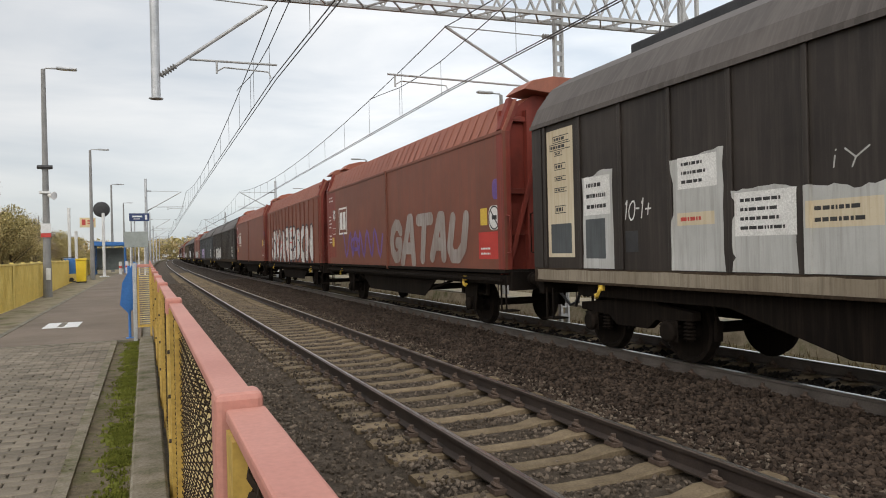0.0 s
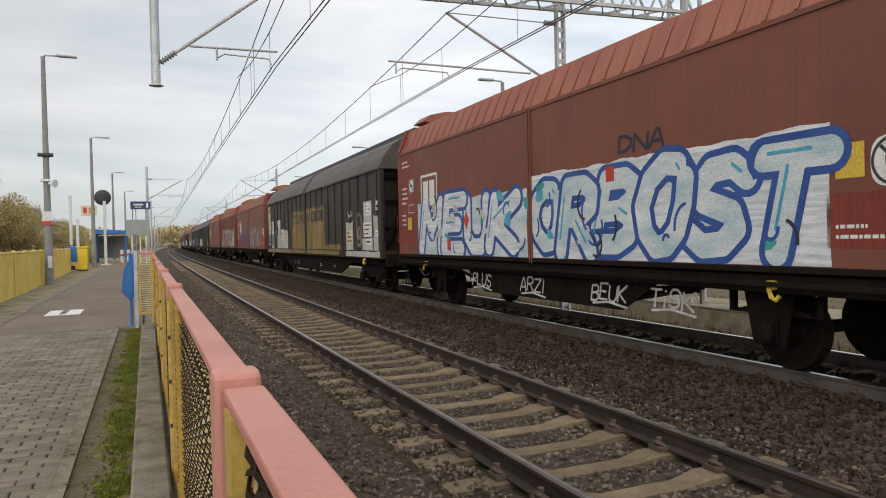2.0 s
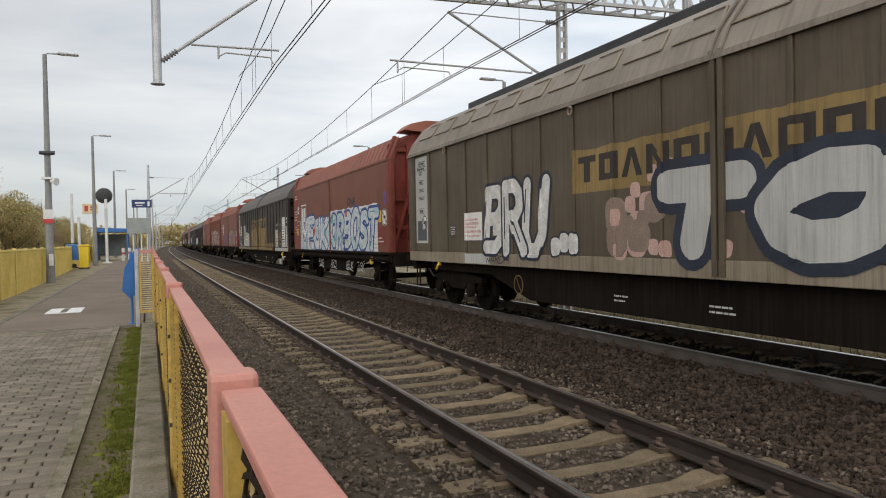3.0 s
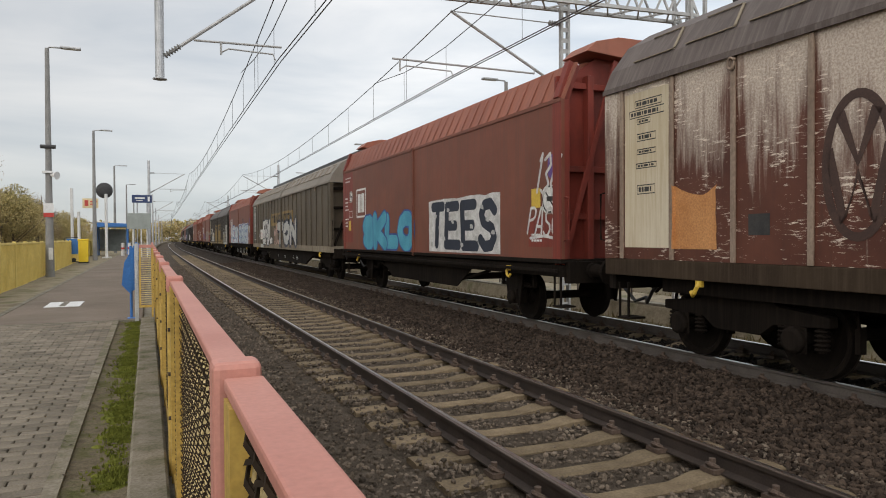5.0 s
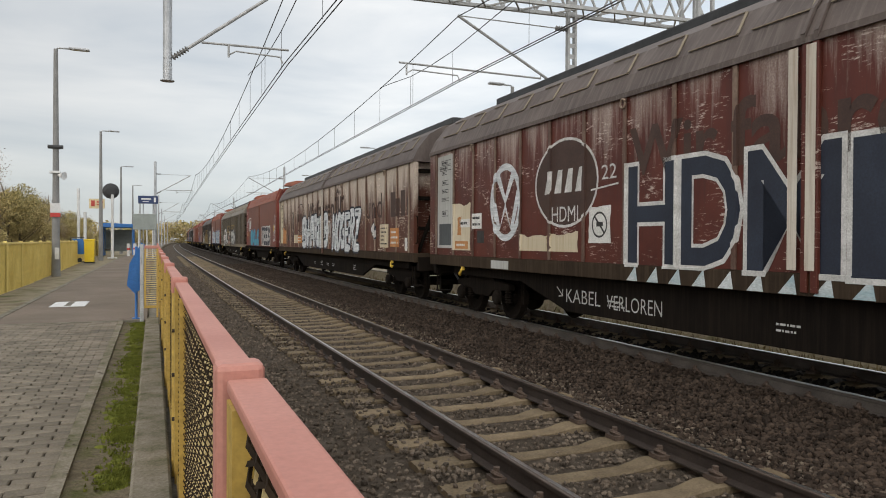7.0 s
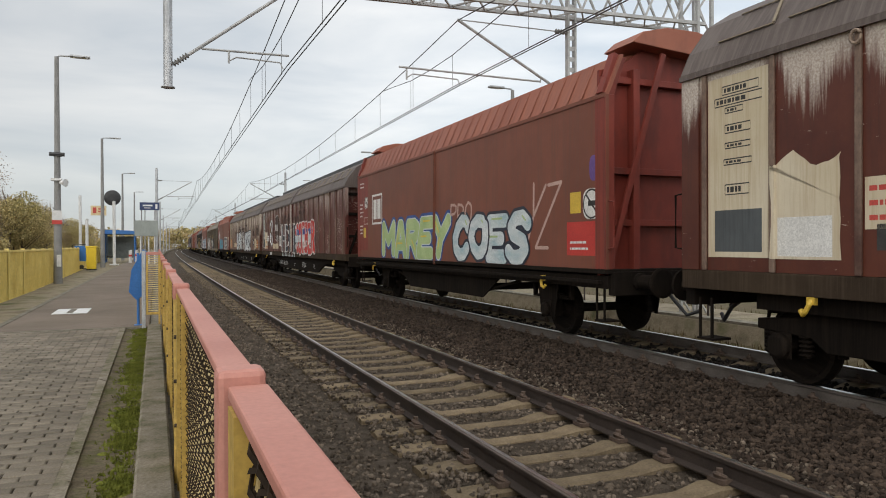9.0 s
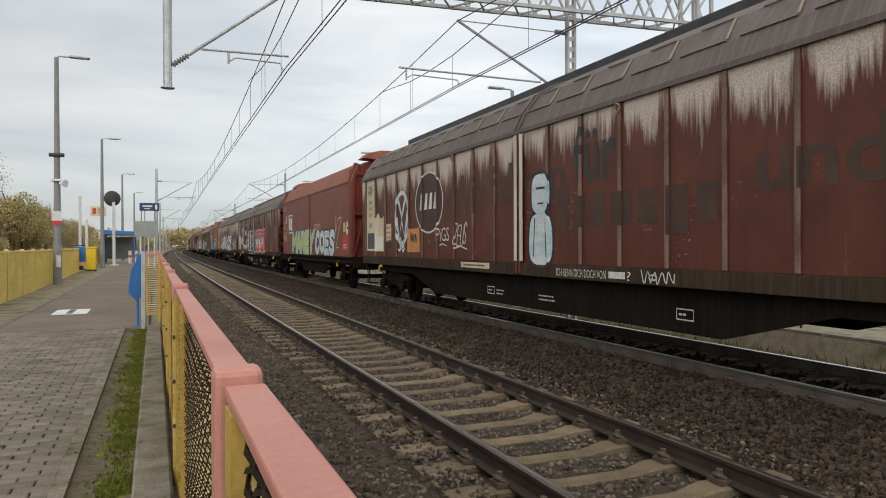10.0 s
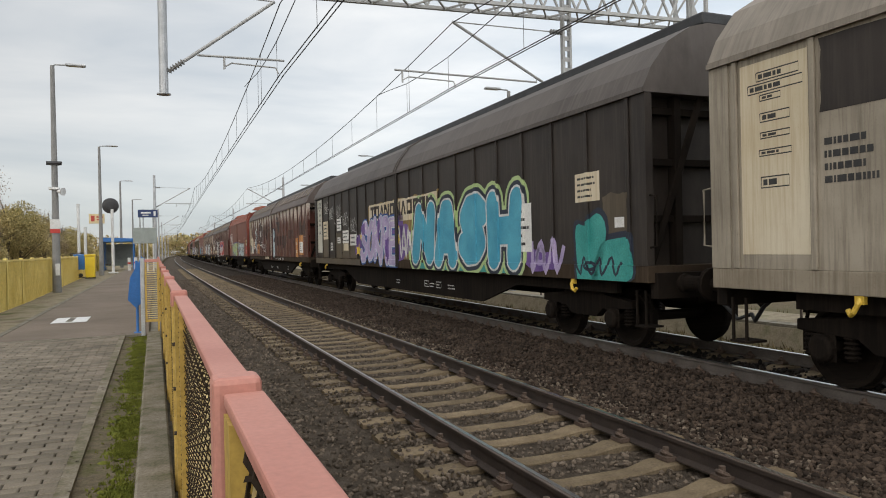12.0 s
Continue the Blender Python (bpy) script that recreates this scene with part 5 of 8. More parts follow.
def bubbles(key, u0, u1, z0, z1, n, fill, line, seed=0, out=0.07, wob=0.16, marks=True, level=3):
    """Swollen throw-up graffiti: rounded lobes with a heavy outline."""
    r = random.Random(seed)
    cell = (u1 - u0) / n
    for i in range(n):
        cu = u0 + (i + 0.5) * cell
        hz = (z1 - z0) / 2 * r.uniform(0.86, 1.04)
        cz = (z0 + z1) / 2 + r.uniform(-0.06, 0.06)
        s = r.randint(0, 9999)
        ru = cell * r.uniform(0.50, 0.58)
        up = level + 0.12 * (i % 4)
        decal(key, "graffiti_outline", Flat().oval(cu, cz, ru + out, hz + out, 30, wob, s), line, up)
        base = decal(key, "graffiti_lobe", Flat().oval(cu, cz, ru, hz, 30, wob, s), fill, up + 1, "swollen spray-painted graffiti lobe")
        if marks:
            c2 = Flat()
            t = r.uniform(-0.15, 0.15) * cell
            k = r.randint(0, 2)
            if k == 0:
                c2.oval(cu + t, cz + 0.38 * hz, 0.16 * cell, 0.16 * hz, 12)
                c2.stroke([(cu + t - 0.05 * cell, cz - hz * 0.95), (cu + t, cz - 0.45 * hz), (cu + t + 0.1 * cell, cz - 0.2 * hz)], 0.05)
            elif k == 1:
                c2.stroke([(cu - 0.2 * cell, cz + 0.95 * hz), (cu - 0.12 * cell, cz + 0.3 * hz), (cu + 0.1 * cell, cz + 0.12 * hz)], 0.05)
                c2.oval(cu + 0.05 * cell, cz - 0.35 * hz, 0.13 * cell, 0.2 * hz, 12)
            else:
                c2.stroke([(cu + 0.45 * cell, cz + 0.1 * hz), (cu + 0.1 * cell, cz + 0.05 * hz), (cu - 0.1 * cell, cz - 0.12 * hz)], 0.055)
                c2.stroke([(cu + 0.05 * cell, cz - hz * 0.95), (cu + 0.05 * cell, cz - hz * 0.4)], 0.06)
            decal(key, "graffiti_mark", c2, line, level + 2, onto=base)


ARC_C = [(0.95, 0.80), (0.75, 0.97), (0.45, 1.0), (0.15, 0.82), (0.0, 0.5), (0.15, 0.18), (0.45, 0.0), (0.75, 0.03), (0.95, 0.2)]
BOWL = [(0, 0), (0, 1), (0.6, 1), (0.88, 0.88), (0.88, 0.66), (0.6, 0.52), (0, 0.5)]
GLYPHS = {
    "A": [[(0, 0), (0.4, 1), (0.6, 1), (1, 0)], [(0.13, 0.32), (0.87, 0.32)]],
    "B": [BOWL, [(0.6, 0.52), (0.95, 0.38), (0.95, 0.14), (0.65, 0), (0, 0)]],
    "C": [ARC_C], "D": [[(0, 0), (0, 1), (0.55, 0.97), (0.95, 0.7), (0.95, 0.3), (0.55, 0.03), (0, 0)]],
    "E": [[(0.95, 1), (0, 1), (0, 0), (1, 0)], [(0, 0.5), (0.75, 0.5)]],
    "G": [ARC_C + [(0.95, 0.45), (0.6, 0.45)]],
    "H": [[(0, 0), (0, 1)], [(0, 0.48), (1, 0.48), (1, 1), (1, 0)]],
    "I": [[(0.5, 0), (0.5, 1)]], "i": [[(0.5, 0), (0.5, 0.62)], [(0.5, 0.93), (0.52, 0.94)]],
    "K": [[(0, 0), (0, 1)], [(0, 0.48), (1, 1), (0.1, 0.48), (1, 0)]], "L": [[(0, 1), (0, 0), (0.9, 0)]],
    "M": [[(0, 0), (0.1, 1), (0.5, 0.4), (0.9, 1), (1, 0)]], "N": [[(0, 0), (0, 1), (1, 0), (1, 1)]],
    "O": [ARC_C + [(1, 0.5), (0.95, 0.80)]], "P": [BOWL], "R": [BOWL, [(0.4, 0.5), (1, 0)]],
    "S": [[(0.95, 0.84), (0.65, 1), (0.25, 0.97), (0.05, 0.76), (0.2, 0.58), (0.8, 0.42), (0.95, 0.22), (0.75, 0.03), (0.35, 0), (0.03, 0.16)]],
    "T": [[(0, 1), (1, 1)], [(0.5, 1), (0.5, 0)]], "U": [[(0, 1), (0.02, 0.25), (0.3, 0), (0.7, 0), (0.98, 0.25), (1, 1)]],
    "W": [[(0, 1), (0.2, 0), (0.5, 0.65), (0.8, 0), (1, 1)]], "X": [[(0, 0), (1, 1)], [(0.5, 0.5), (0, 1), (1, 0)]],
    "Y": [[(0, 1), (0.5, 0.5), (1, 1)], [(0.5, 0.5), (0.4, 0)]], "Z": [[(0, 1), (1, 1), (0, 0), (1, 0)]],
    "1": [[(0.3, 0.8), (0.6, 1), (0.55, 0)]], "3": [[(0, 0.9), (0.6, 1), (0.9, 0.75), (0.4, 0.52), (0.95, 0.25), (0.5, 0), (0, 0.1)]],
    "6": [[(0.9, 0.95), (0.3, 0.75), (0.02, 0.3), (0.4, 0), (0.9, 0.2), (0.7, 0.5), (0.1, 0.35)]], "+": [[(0.5, 0.2), (0.5, 0.8)], [(0.1, 0.5), (0.9, 0.5)]],
    "-": [[(0.1, 0.5), (0.9, 0.5)]], "0": [ARC_C + [(1, 0.5), (0.95, 0.80)]],
}
SLIM = {"I": 0.5, "i": 0.5, "M": 1.25, "W": 1.25, "1": 0.6, "-": 0.6}


def puff(key, text, u0, u1, z0, z1, layers, fat=0.26, seed=0, overlap=0.10, jit=0.05, lean=0.0, level=3, shine=None):
    """Sprayed throw-up letters drawn with a fat round brush, each letter its own shape over its neighbour;
    layers: (grow, paint, label) from the back to the front."""
    r = random.Random(seed)
    unit = (u1 - u0) / sum(SLIM.get(c, 1.0) for c in text)
    u, h = u0, z1 - z0
    for i, c in enumerate(text):
        wide = unit * SLIM.get(c, 1.0)
        rad = min(fat * unit, 0.24 * h)
        a, b2 = u - overlap * unit + rad, u + wide + overlap * unit - rad
        lo, hi = z0 + rad + r.uniform(-jit, jit) * h, z1 - rad + r.uniform(-jit, jit) * h
        tilt = lean + r.uniform(-0.10, 0.10)
        pinch = r.uniform(-0.12, 0.12)
        lines = [[(a + (b2 - a) * (0.5 + (x - 0.5) * (1 + pinch * (2 * y - 1))) + tilt * (y - 0.5) * h, lo + (hi - lo) * y) for x, y in g] for g in GLYPHS[c]]
        back = None
        for k, (grow, paint, label) in enumerate(layers):
            f = Flat()
            for g in lines:
                f.brush(g, rad + grow)
            last = k == len(layers) - 1
            ob = decal(key, "graffiti_letter" if last else "graffiti_outline", f, paint, level + (0.5 * k + 0.2 * (i % 2) if k < len(layers) - 2 else 2.4 * (i % 2) + 1.05 * k), label)
            back = ob if last else back
        if shine:
            f = Flat()
            for g in lines:
                (xa, ya), (xb, yb) = g[0], g[1]
                f.brush([(xa + (xb - xa) * 0.15 - 0.35 * rad, ya + (yb - ya) * 0.15 + 0.3 * rad), (xa + (xb - xa) * 0.8 - 0.35 * rad, ya + (yb - ya) * 0.8 + 0.3 * rad)], 0.09 * rad + 0.008)
            decal(key, "graffiti_shine", f, shine, level + 2.4 * (i % 2) + 1.05 * len(layers), onto=back)
        u += wide


def hand(key, text, u0, u1, z0, z1, ink, wide=0.03, lean=0.15, level=3, face=HW, seed=0):
    """A hand-sprayed tag in thin strokes."""
    r = random.Random(seed)
    f = Flat()
    unit = (u1 - u0) / sum(SLIM.get(c, 1.0) for c in text)
    u, h = u0, z1 - z0
    for c in text:
        w2 = unit * SLIM.get(c, 1.0)
        dz = r.uniform(-0.1, 0.1) * h
        for g in GLYPHS[c]:
            f.brush([(u + w2 * (0.08 + 0.84 * x) + lean * (y - 0.5) * h, z0 + dz + h * y * r.uniform(0.95, 1.05)) for x, y in g], wide / 2, 0.00002, 3)
        u += w2
    if len(text) == 4:
        f.brush([(u0 + 0.2 * unit, z0 - 0.06), ((u0 + u1) / 2, z0 - 0.02), (u1, z0 - 0.08)], wide / 2, 0.00002, 3)
    decal(key, "spray_tag", f, ink, level, "quick spray-can tag", face)


WIDTHS = {"I": 0.42, "M": 1.2, "1": 0.6, "N": 1.1}


def block_letters(key, text, u0, u1, z0, z1, layers, seed=0, jit=0.06, weight=0.03):
    """Sprayed block letters, each its own shape; layers: (grow, paint, label) from the back to the front."""
    r = random.Random(seed)
    unit = (u1 - u0) / sum(WIDTHS.get(c, 1.0) for c in text)
    u = u0
    for i, c in enumerate(text):
        wide = unit * WIDTHS.get(c, 1.0)
        dz = r.uniform(-jit, jit) * (z1 - z0)
        for k, (grow, paint, label) in enumerate(layers):
            decal(key, "graffiti_letter" if k == len(layers) - 1 else "graffiti_outline", Flat().letters(c, u + 0.03, u + wide * 0.93, z0 + dz, z1 + dz, weight + 0.45 * grow, False, 0, 0, grow), paint, 2 + k + 0.12 * (i % 3), label)
        u += wide


def scrawl(key, u0, u1, z0, z1, ink, seed=0, wide=0.03, loops=3, level=3, face=HW):
    """A quick unreadable tag."""
    r = random.Random(seed)
    f = Flat()
    n = 5 + 2 * loops
    pts = []
    for i in range(n):
        pts.append((u0 + (u1 - u0) * (i + r.uniform(-0.5, 0.5)) / (n - 1), z0 if i % 2 else z1))
    smooth = []
    for i in range(len(pts) - 1):
        for k in range(4):
            q = k / 4
            e = q * q * (3 - 2 * q)
            smooth.append((pts[i][0] + (pts[i + 1][0] - pts[i][0]) * q, pts[i][1] * (1 - e) + pts[i + 1][1] * e + r.uniform(-0.02, 0.02)))
    f.stroke(smooth, wide)
    f.ring((u0 * 2 + u1) / 3, (z0 + z1) / 2, (u1 - u0) * 0.12, (z1 - z0) * 0.22, wide, 14)
    decal(key, "spray_tag", f, ink, level, "quick spray-can scrawl", face)


def round_mark(key, u0, u1, z0, z1, line, bars=True, wide=0.09):
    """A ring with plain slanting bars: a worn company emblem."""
    cu, cz, ru, rz = (u0 + u1) / 2, (z0 + z1) / 2, (u1 - u0) / 2, (z1 - z0) / 2
    f = Flat().ring(cu, cz, ru - wide / 2, rz - wide / 2, wide)
    if bars:
        f.stroke([(cu - 0.5 * ru, cz + 0.72 * rz), (cu, cz + 0.05 * rz), (cu + 0.5 * ru, cz + 0.72 * rz)], wide * 1.3)
        f.stroke([(cu - 0.82 * ru, cz + 0.25 * rz), (cu - 0.38 * ru, cz - 0.72 * rz), (cu, cz - 0.1 * rz), (cu + 0.38 * ru, cz - 0.72 * rz), (cu + 0.82 * ru, cz + 0.25 * rz)], wide * 1.2)
    decal(key, "round_emblem", f, line, 3, "worn round emblem")


def oval_mark(key, u0, u1, z0, z1, disc, line, text_bars):
    cu, cz, ru, rz = (u0 + u1) / 2, (z0 + z1) / 2, (u1 - u0) / 2, (z1 - z0) / 2
    base = None
    if disc:
        base = decal(key, "oval_emblem", Flat().poly([(cu + ru * math.cos(i * 0.1745), cz + rz * math.sin(i * 0.1745)) for i in range(36)]), disc, 2, "dark oval emblem with a pale rim")
    f = Flat().ring(cu, cz, ru - 0.02, rz - 0.02, 0.045)
    for k in range(text_bars):
        a = cu - 0.66 * ru + k * 1.32 * ru / text_bars
        f.poly([(a, cz - 0.22 * rz), (a + 0.22 * ru, cz - 0.22 * rz), (a + 0.26 * ru, cz + 0.30 * rz), (a + 0.12 * ru, cz + 0.30 * rz)])
    decal(key, "emblem_rim", f, line, 3, onto=base)


# dark wagon with ochre lettering
data_panel("w0", 0.46, 1.24, 1.48, 3.58, M_CREAMLABEL, seed=3)
decal("w0", "overpaint", Flat().rough(1.47, 2.25, 1.31, 2.80, 2), M_GREYPATCH, 1, "pale grey overpaint patch")
plate("w0", 1.52, 2.18, 2.12, 2.70, M_LABEL, lines=3, seed=4)
decal("w0", "blackboard", Flat().rect(1.55, 2.05, 1.46, 2.06), M_GREYBLUE, 2, "dark chalking square")
hand("w0", "10-1+", 2.5, 3.1, 2.0, 2.26, M_CHALK, 0.022)
decal("w0", "lock_box", Flat().rect(2.52, 2.80, 1.55, 1.85), M_BLACK, 2, "black lock plate")
decal("w0", "overpaint", Flat().rough(3.49, 4.38, 1.31, 2.84, 6, 0.14), M_GREYPATCH, 1, "pale grey overpaint patch")
plate("w0", 3.60, 4.27, 2.34, 2.74, M_LABEL, lines=3, seed=7)
plate("w0", 3.58, 4.22, 1.88, 2.04, M_CREAMLABEL, M_REDINK, 1, 8)
decal("w0", "overpaint", Flat().rough(4.51, 5.38, 1.31, 2.30, 9), M_GREYPATCH, 1, "pale grey overpaint patch")
plate("w0", 4.53, 5.37, 1.72, 2.22, M_LABEL, lines=4, seed=10)
decal("w0", "overpaint", Flat().rough(5.46, 6.38, 1.31, 2.30, 11, 0.16), M_GREYPATCH, 1, "pale grey overpaint patch")
plate("w0", 5.50, 6.32, 1.78, 2.06, M_CREAMLABEL, lines=2, seed=12)
hand("w0", "iY", 5.75, 6.2, 2.36, 2.54, M_GREYPATCH, 0.018)
decal("w0", "ochre_ground", Flat().rough(7.55, 14.05, 1.31, 2.30, 14, 0.02), M_OCHRE, 1, "dull ochre lettering ground")
decal("w0", "ochre_band", Flat().rough(7.60, 14.05, 2.26, 3.06, 15, 0.16), M_OCHRE, 2, "ochre lettering band with ragged upper edge")
block_lettering("w0", 7.75, 13.9, 2.42, 2.86, 11, M_DARK)
decal("w0", "ochre_ground", Flat().rough(14.05, 16.4, 1.31, 1.56, 16, 0.14), M_OCHRE, 1, "ragged ochre remnant")
decal("w0", "sill_wear", Flat().rough(0.1, 7.4, 1.10, 1.29, 61, 0.03), M_SILL_PALE, 1, "pale worn paint on the sill")
decal("w0", "sill_wear", Flat().rough(7.5, 16.3, 1.12, 1.29, 66, 0.03), M_OCHRE, 1, "ochre worn paint on the sill")
decal("w0", "sill_wear", Flat().rough(17.2, 21.1, 1.10, 1.29, 62, 0.03), M_GREYPATCH, 1, "pale worn paint on the sill")
decal("w0", "overpaint", Flat().rough(17.23, 18.15, 1.31, 2.30, 17), M_GREYPATCH, 1, "pale grey overpaint patch")
plate("w0", 17.30, 18.08, 1.50, 1.98, M_CREAMLABEL, lines=3, seed=18)
decal("w0", "spray_tag", Flat().ring(18.89, 1.96, 0.30, 0.50, 0.12).ring(18.92, 1.85, 0.08, 0.2, 0.08), M_SILL_PALE, 2, "faint grey sprayed ring")
scrawl("w0", 17.5, 18.1, 2.4, 2.6, M_CHALK, 19, 0.03, 1)
decal("w0", "overpaint", Flat().rough(19.40, 20.30, 2.2, 2.86, 20, 0.05), M_GREYPATCH, 1, "pale grey overpaint patch")
plate("w0", 19.47, 20.22, 2.38, 2.76, M_LABEL, lines=3, seed=21)
plate("w0", 19.37, 20.26, 1.72, 2.19, M_LABEL, lines=3, seed=22)
decal("w0", "overpaint", Flat().rough(19.2, 20.35, 1.31, 1.71, 23, 0.04), M_GREYPATCH, 1, "pale grey overpaint patch")
plate("w0", 19.62, 20.2, 1.47, 1.67, M_LABEL, lines=1, seed=24)
decal("w0", "overpaint", Flat().rough(20.42, 21.15, 1.31, 2.42, 25, 0.1), M_GREYPATCH, 1, "pale grey overpaint patch")
plate("w0", 20.62, 20.95, 1.72, 1.92, M_LABEL, lines=1, seed=26)
decal("w0", "arrow", Flat().stroke([(21.1, 2.92), (20.72, 2.56)], 0.09).stroke([(20.76, 2.86), (20.71, 2.54), (21.02, 2.55)], 0.09), M_CHALK, 3, "white sprayed arrow")
plate("w0", 15.6, 15.72, 2.72, 2.92, M_GREYPATCH, lines=0)

# dark wagon with blue and lilac graffiti
data_panel("w8", 0.47, 1.36, 1.50, 3.62, M_PALE_PANEL, dark=False, seed=31)
plate("w8", 1.50, 2.45, 2.02, 2.72, M_CREAMLABEL, lines=4, seed=32)
plate("w8", 3.74, 4.44, 2.30, 2.74, M_LABEL, lines=3, seed=33)
plate("w8", 3.80, 4.26, 1.84, 2.06, M_LABEL, lines=2, seed=34)
decal("w8", "overpaint", Flat().rough(3.6, 4.5, 1.31, 2.28, 35), M_OLIVE, 1, "olive overpaint patch")
decal("w8", "overpaint", Flat().rough(1.45, 2.5, 1.31, 2.1, 135), M_OLIVE, 1, "olive overpaint patch")
decal("w8", "lock_box", Flat().rect(2.72, 3.05, 1.58, 1.88), M_LABEL, 2, "small black and white lock plate")
decal("w8", "lock_grid", Flat().bars(2.75, 3.02, 1.62, 1.86, 4, 36, 0.5, False), M_INK, 3)
plate("w8", 4.59, 5.52, 1.83, 2.28, M_LABEL, lines=3, seed=37)
plate("w8", 4.71, 5.38, 1.57, 1.82, M_CREAMLABEL, lines=0, seed=38)
decal("w8", "overpaint", Flat().rough(4.55, 5.55, 1.31, 1.9, 136), M_OLIVE, 1, "olive overpaint patch")
plate("w8", 5.63, 6.54, 1.74, 2.12, M_LABEL, lines=2, seed=39)
decal("w8", "overpaint", Flat().rough(5.6, 6.6, 1.31, 1.8, 137), M_OLIVE, 1, "olive overpaint patch")
decal("w8", "sill_wear", Flat().rough(0.1, 6.9, 1.08, 1.29, 63, 0.02), M_OLIVE, 1, "pale worn paint on the sill")
for i, (a, z) in enumerate(((1.74, 3.3), (2.6, 3.05), (3.75, 3.05), (4.65, 2.75), (5.72, 2.5))):
    hand("w8", "HOiL", a, a + 0.62, z - 0.22, z + 0.16, M_CHALK, 0.02, 0.3, 3, HW, 40 + i)
    decal("w8", "spray_tag", Flat().stroke([(a + 0.5, z + 0.2), (a + 0.75, z - 0.1), (a + 0.95, z - 0.5)], 0.02), M_CHALK, 3)


def star(key, u, z, r, mat):
    pts = [(u + r * (1 if i % 2 == 0 else 0.4) * math.sin(i * math.pi / 5 + 0.2), z + r * (1 if i % 2 == 0 else 0.4) * math.cos(i * math.pi / 5 + 0.2)) for i in range(10)]
    decal(key, "star", Flat().poly(pts), mat, 6, "yellow sprayed star")


decal("w8", "ochre_band", Flat().rough(7.9, 13.9, 1.31, 3.02, 46, 0.10), M_OCHRE, 1, "ochre lettering ground with ragged edge")
decal("w8", "ochre_band", Flat().rough(8.0, 13.85, 2.36, 2.98, 47, 0.04), M_CREAMLABEL, 2, "paler ochre band")
block_lettering("w8", 8.15, 13.5, 2.52, 2.90, 11, M_DARK)
decal("w8", "spray_cloud", Flat().oval(6.95, 1.75, 0.55, 0.4, 24, 0.3, 3).oval(10.9, 1.8, 0.8, 0.55, 24, 0.3, 4).oval(11.0, 2.3, 0.35, 0.28, 24, 0.3, 5), M_PURPLE, 2, "dark purple spray clouds")
puff("w8", "SOKRE", 7.05, 10.75, 1.16, 2.56, ((0.07, M_DEEPBLUE, "deep blue outline"), (0.02, M_PALEBLUE, "pale blue rim"), (-0.01, M_LILAC, "swollen lilac letter")), 0.20, 48, 0.10, 0.05, 0.12, shine=M_CHALK)
decal("w8", "graffiti_accent", Flat().oval(7.35, 2.25, 0.22, 0.2, 20, 0.3, 1).oval(9.0, 2.2, 0.12, 0.3, 20, 0.3, 2).oval(9.85, 1.6, 0.14, 0.3, 20, 0.3, 6), M_PURPLE, 8.5, "plum-coloured fields in the graffiti")
for a, z, r in ((6.75, 1.58, 0.26), (7.02, 2.02, 0.15), (9.75, 1.78, 0.17), (10.75, 2.2, 0.2), (10.85, 1.85, 0.18)):
    star("w8", a, z, r, M_SPRAYYELLOW)
puff("w8", "NASH", 12.1, 17.95, 1.20, 2.72, ((0.21, M_GREEN, "pale green sprayed halo"), (0.13, M_NIGHT, "dark outline"), (0.045, M_CHALK, "white edge"), (0.0, M_SKYBLUE, "sky-blue sprayed letter")), 0.185, 12, 0.0, 0.04, 0.10, 2)
decal("w8", "graffiti_accent", Flat().rough(12.2, 17.9, 1.09, 1.27, 58, 0.08), M_TEAL, 1, "teal sprayed foot of the letters")
scrawl("w8", 10.9, 12.1, 1.35, 2.2, M_CHALK, 50, 0.09, 1)
plate("w8", 17.45, 18.3, 1.50, 2.38, M_LABEL, lines=5, seed=51, level=7)
scrawl("w8", 18.2, 19.35, 1.15, 1.7, M_LILAC, 52, 0.10, 1)
decal("w8", "spray_cloud", Flat().oval(18.6, 1.35, 0.5, 0.2, 24, 0.3, 7), M_PURPLE, 2)
plate("w8", 19.72, 20.39, 2.28, 2.73, M_CREAMLABEL, lines=4, seed=53)
decal("w8", "overpaint", Flat().rough(20.45, 21.1, 1.31, 2.4, 54), M_OLIVE, 1, "olive overpaint patch")
plate("w8", 20.75, 20.98, 1.85, 2.0, M_LABEL, lines=0)
decal("w8", "graffiti_outline", Flat().oval(20.1, 1.55, 0.42, 0.62, 26, 0.3, 55).oval(20.7, 1.36, 0.55, 0.40, 26, 0.2, 56), M_NIGHT, 3)
decal("w8", "graffiti_fill", Flat().oval(20.1, 1.53, 0.36, 0.55, 26, 0.3, 55).oval(20.7, 1.33, 0.49, 0.34, 26, 0.2, 56), M_TEAL, 4, "teal sprayed splash")
scrawl("w8", 19.7, 20.9, 1.15, 1.4, M_NIGHT, 57, 0.05, 2, 6)

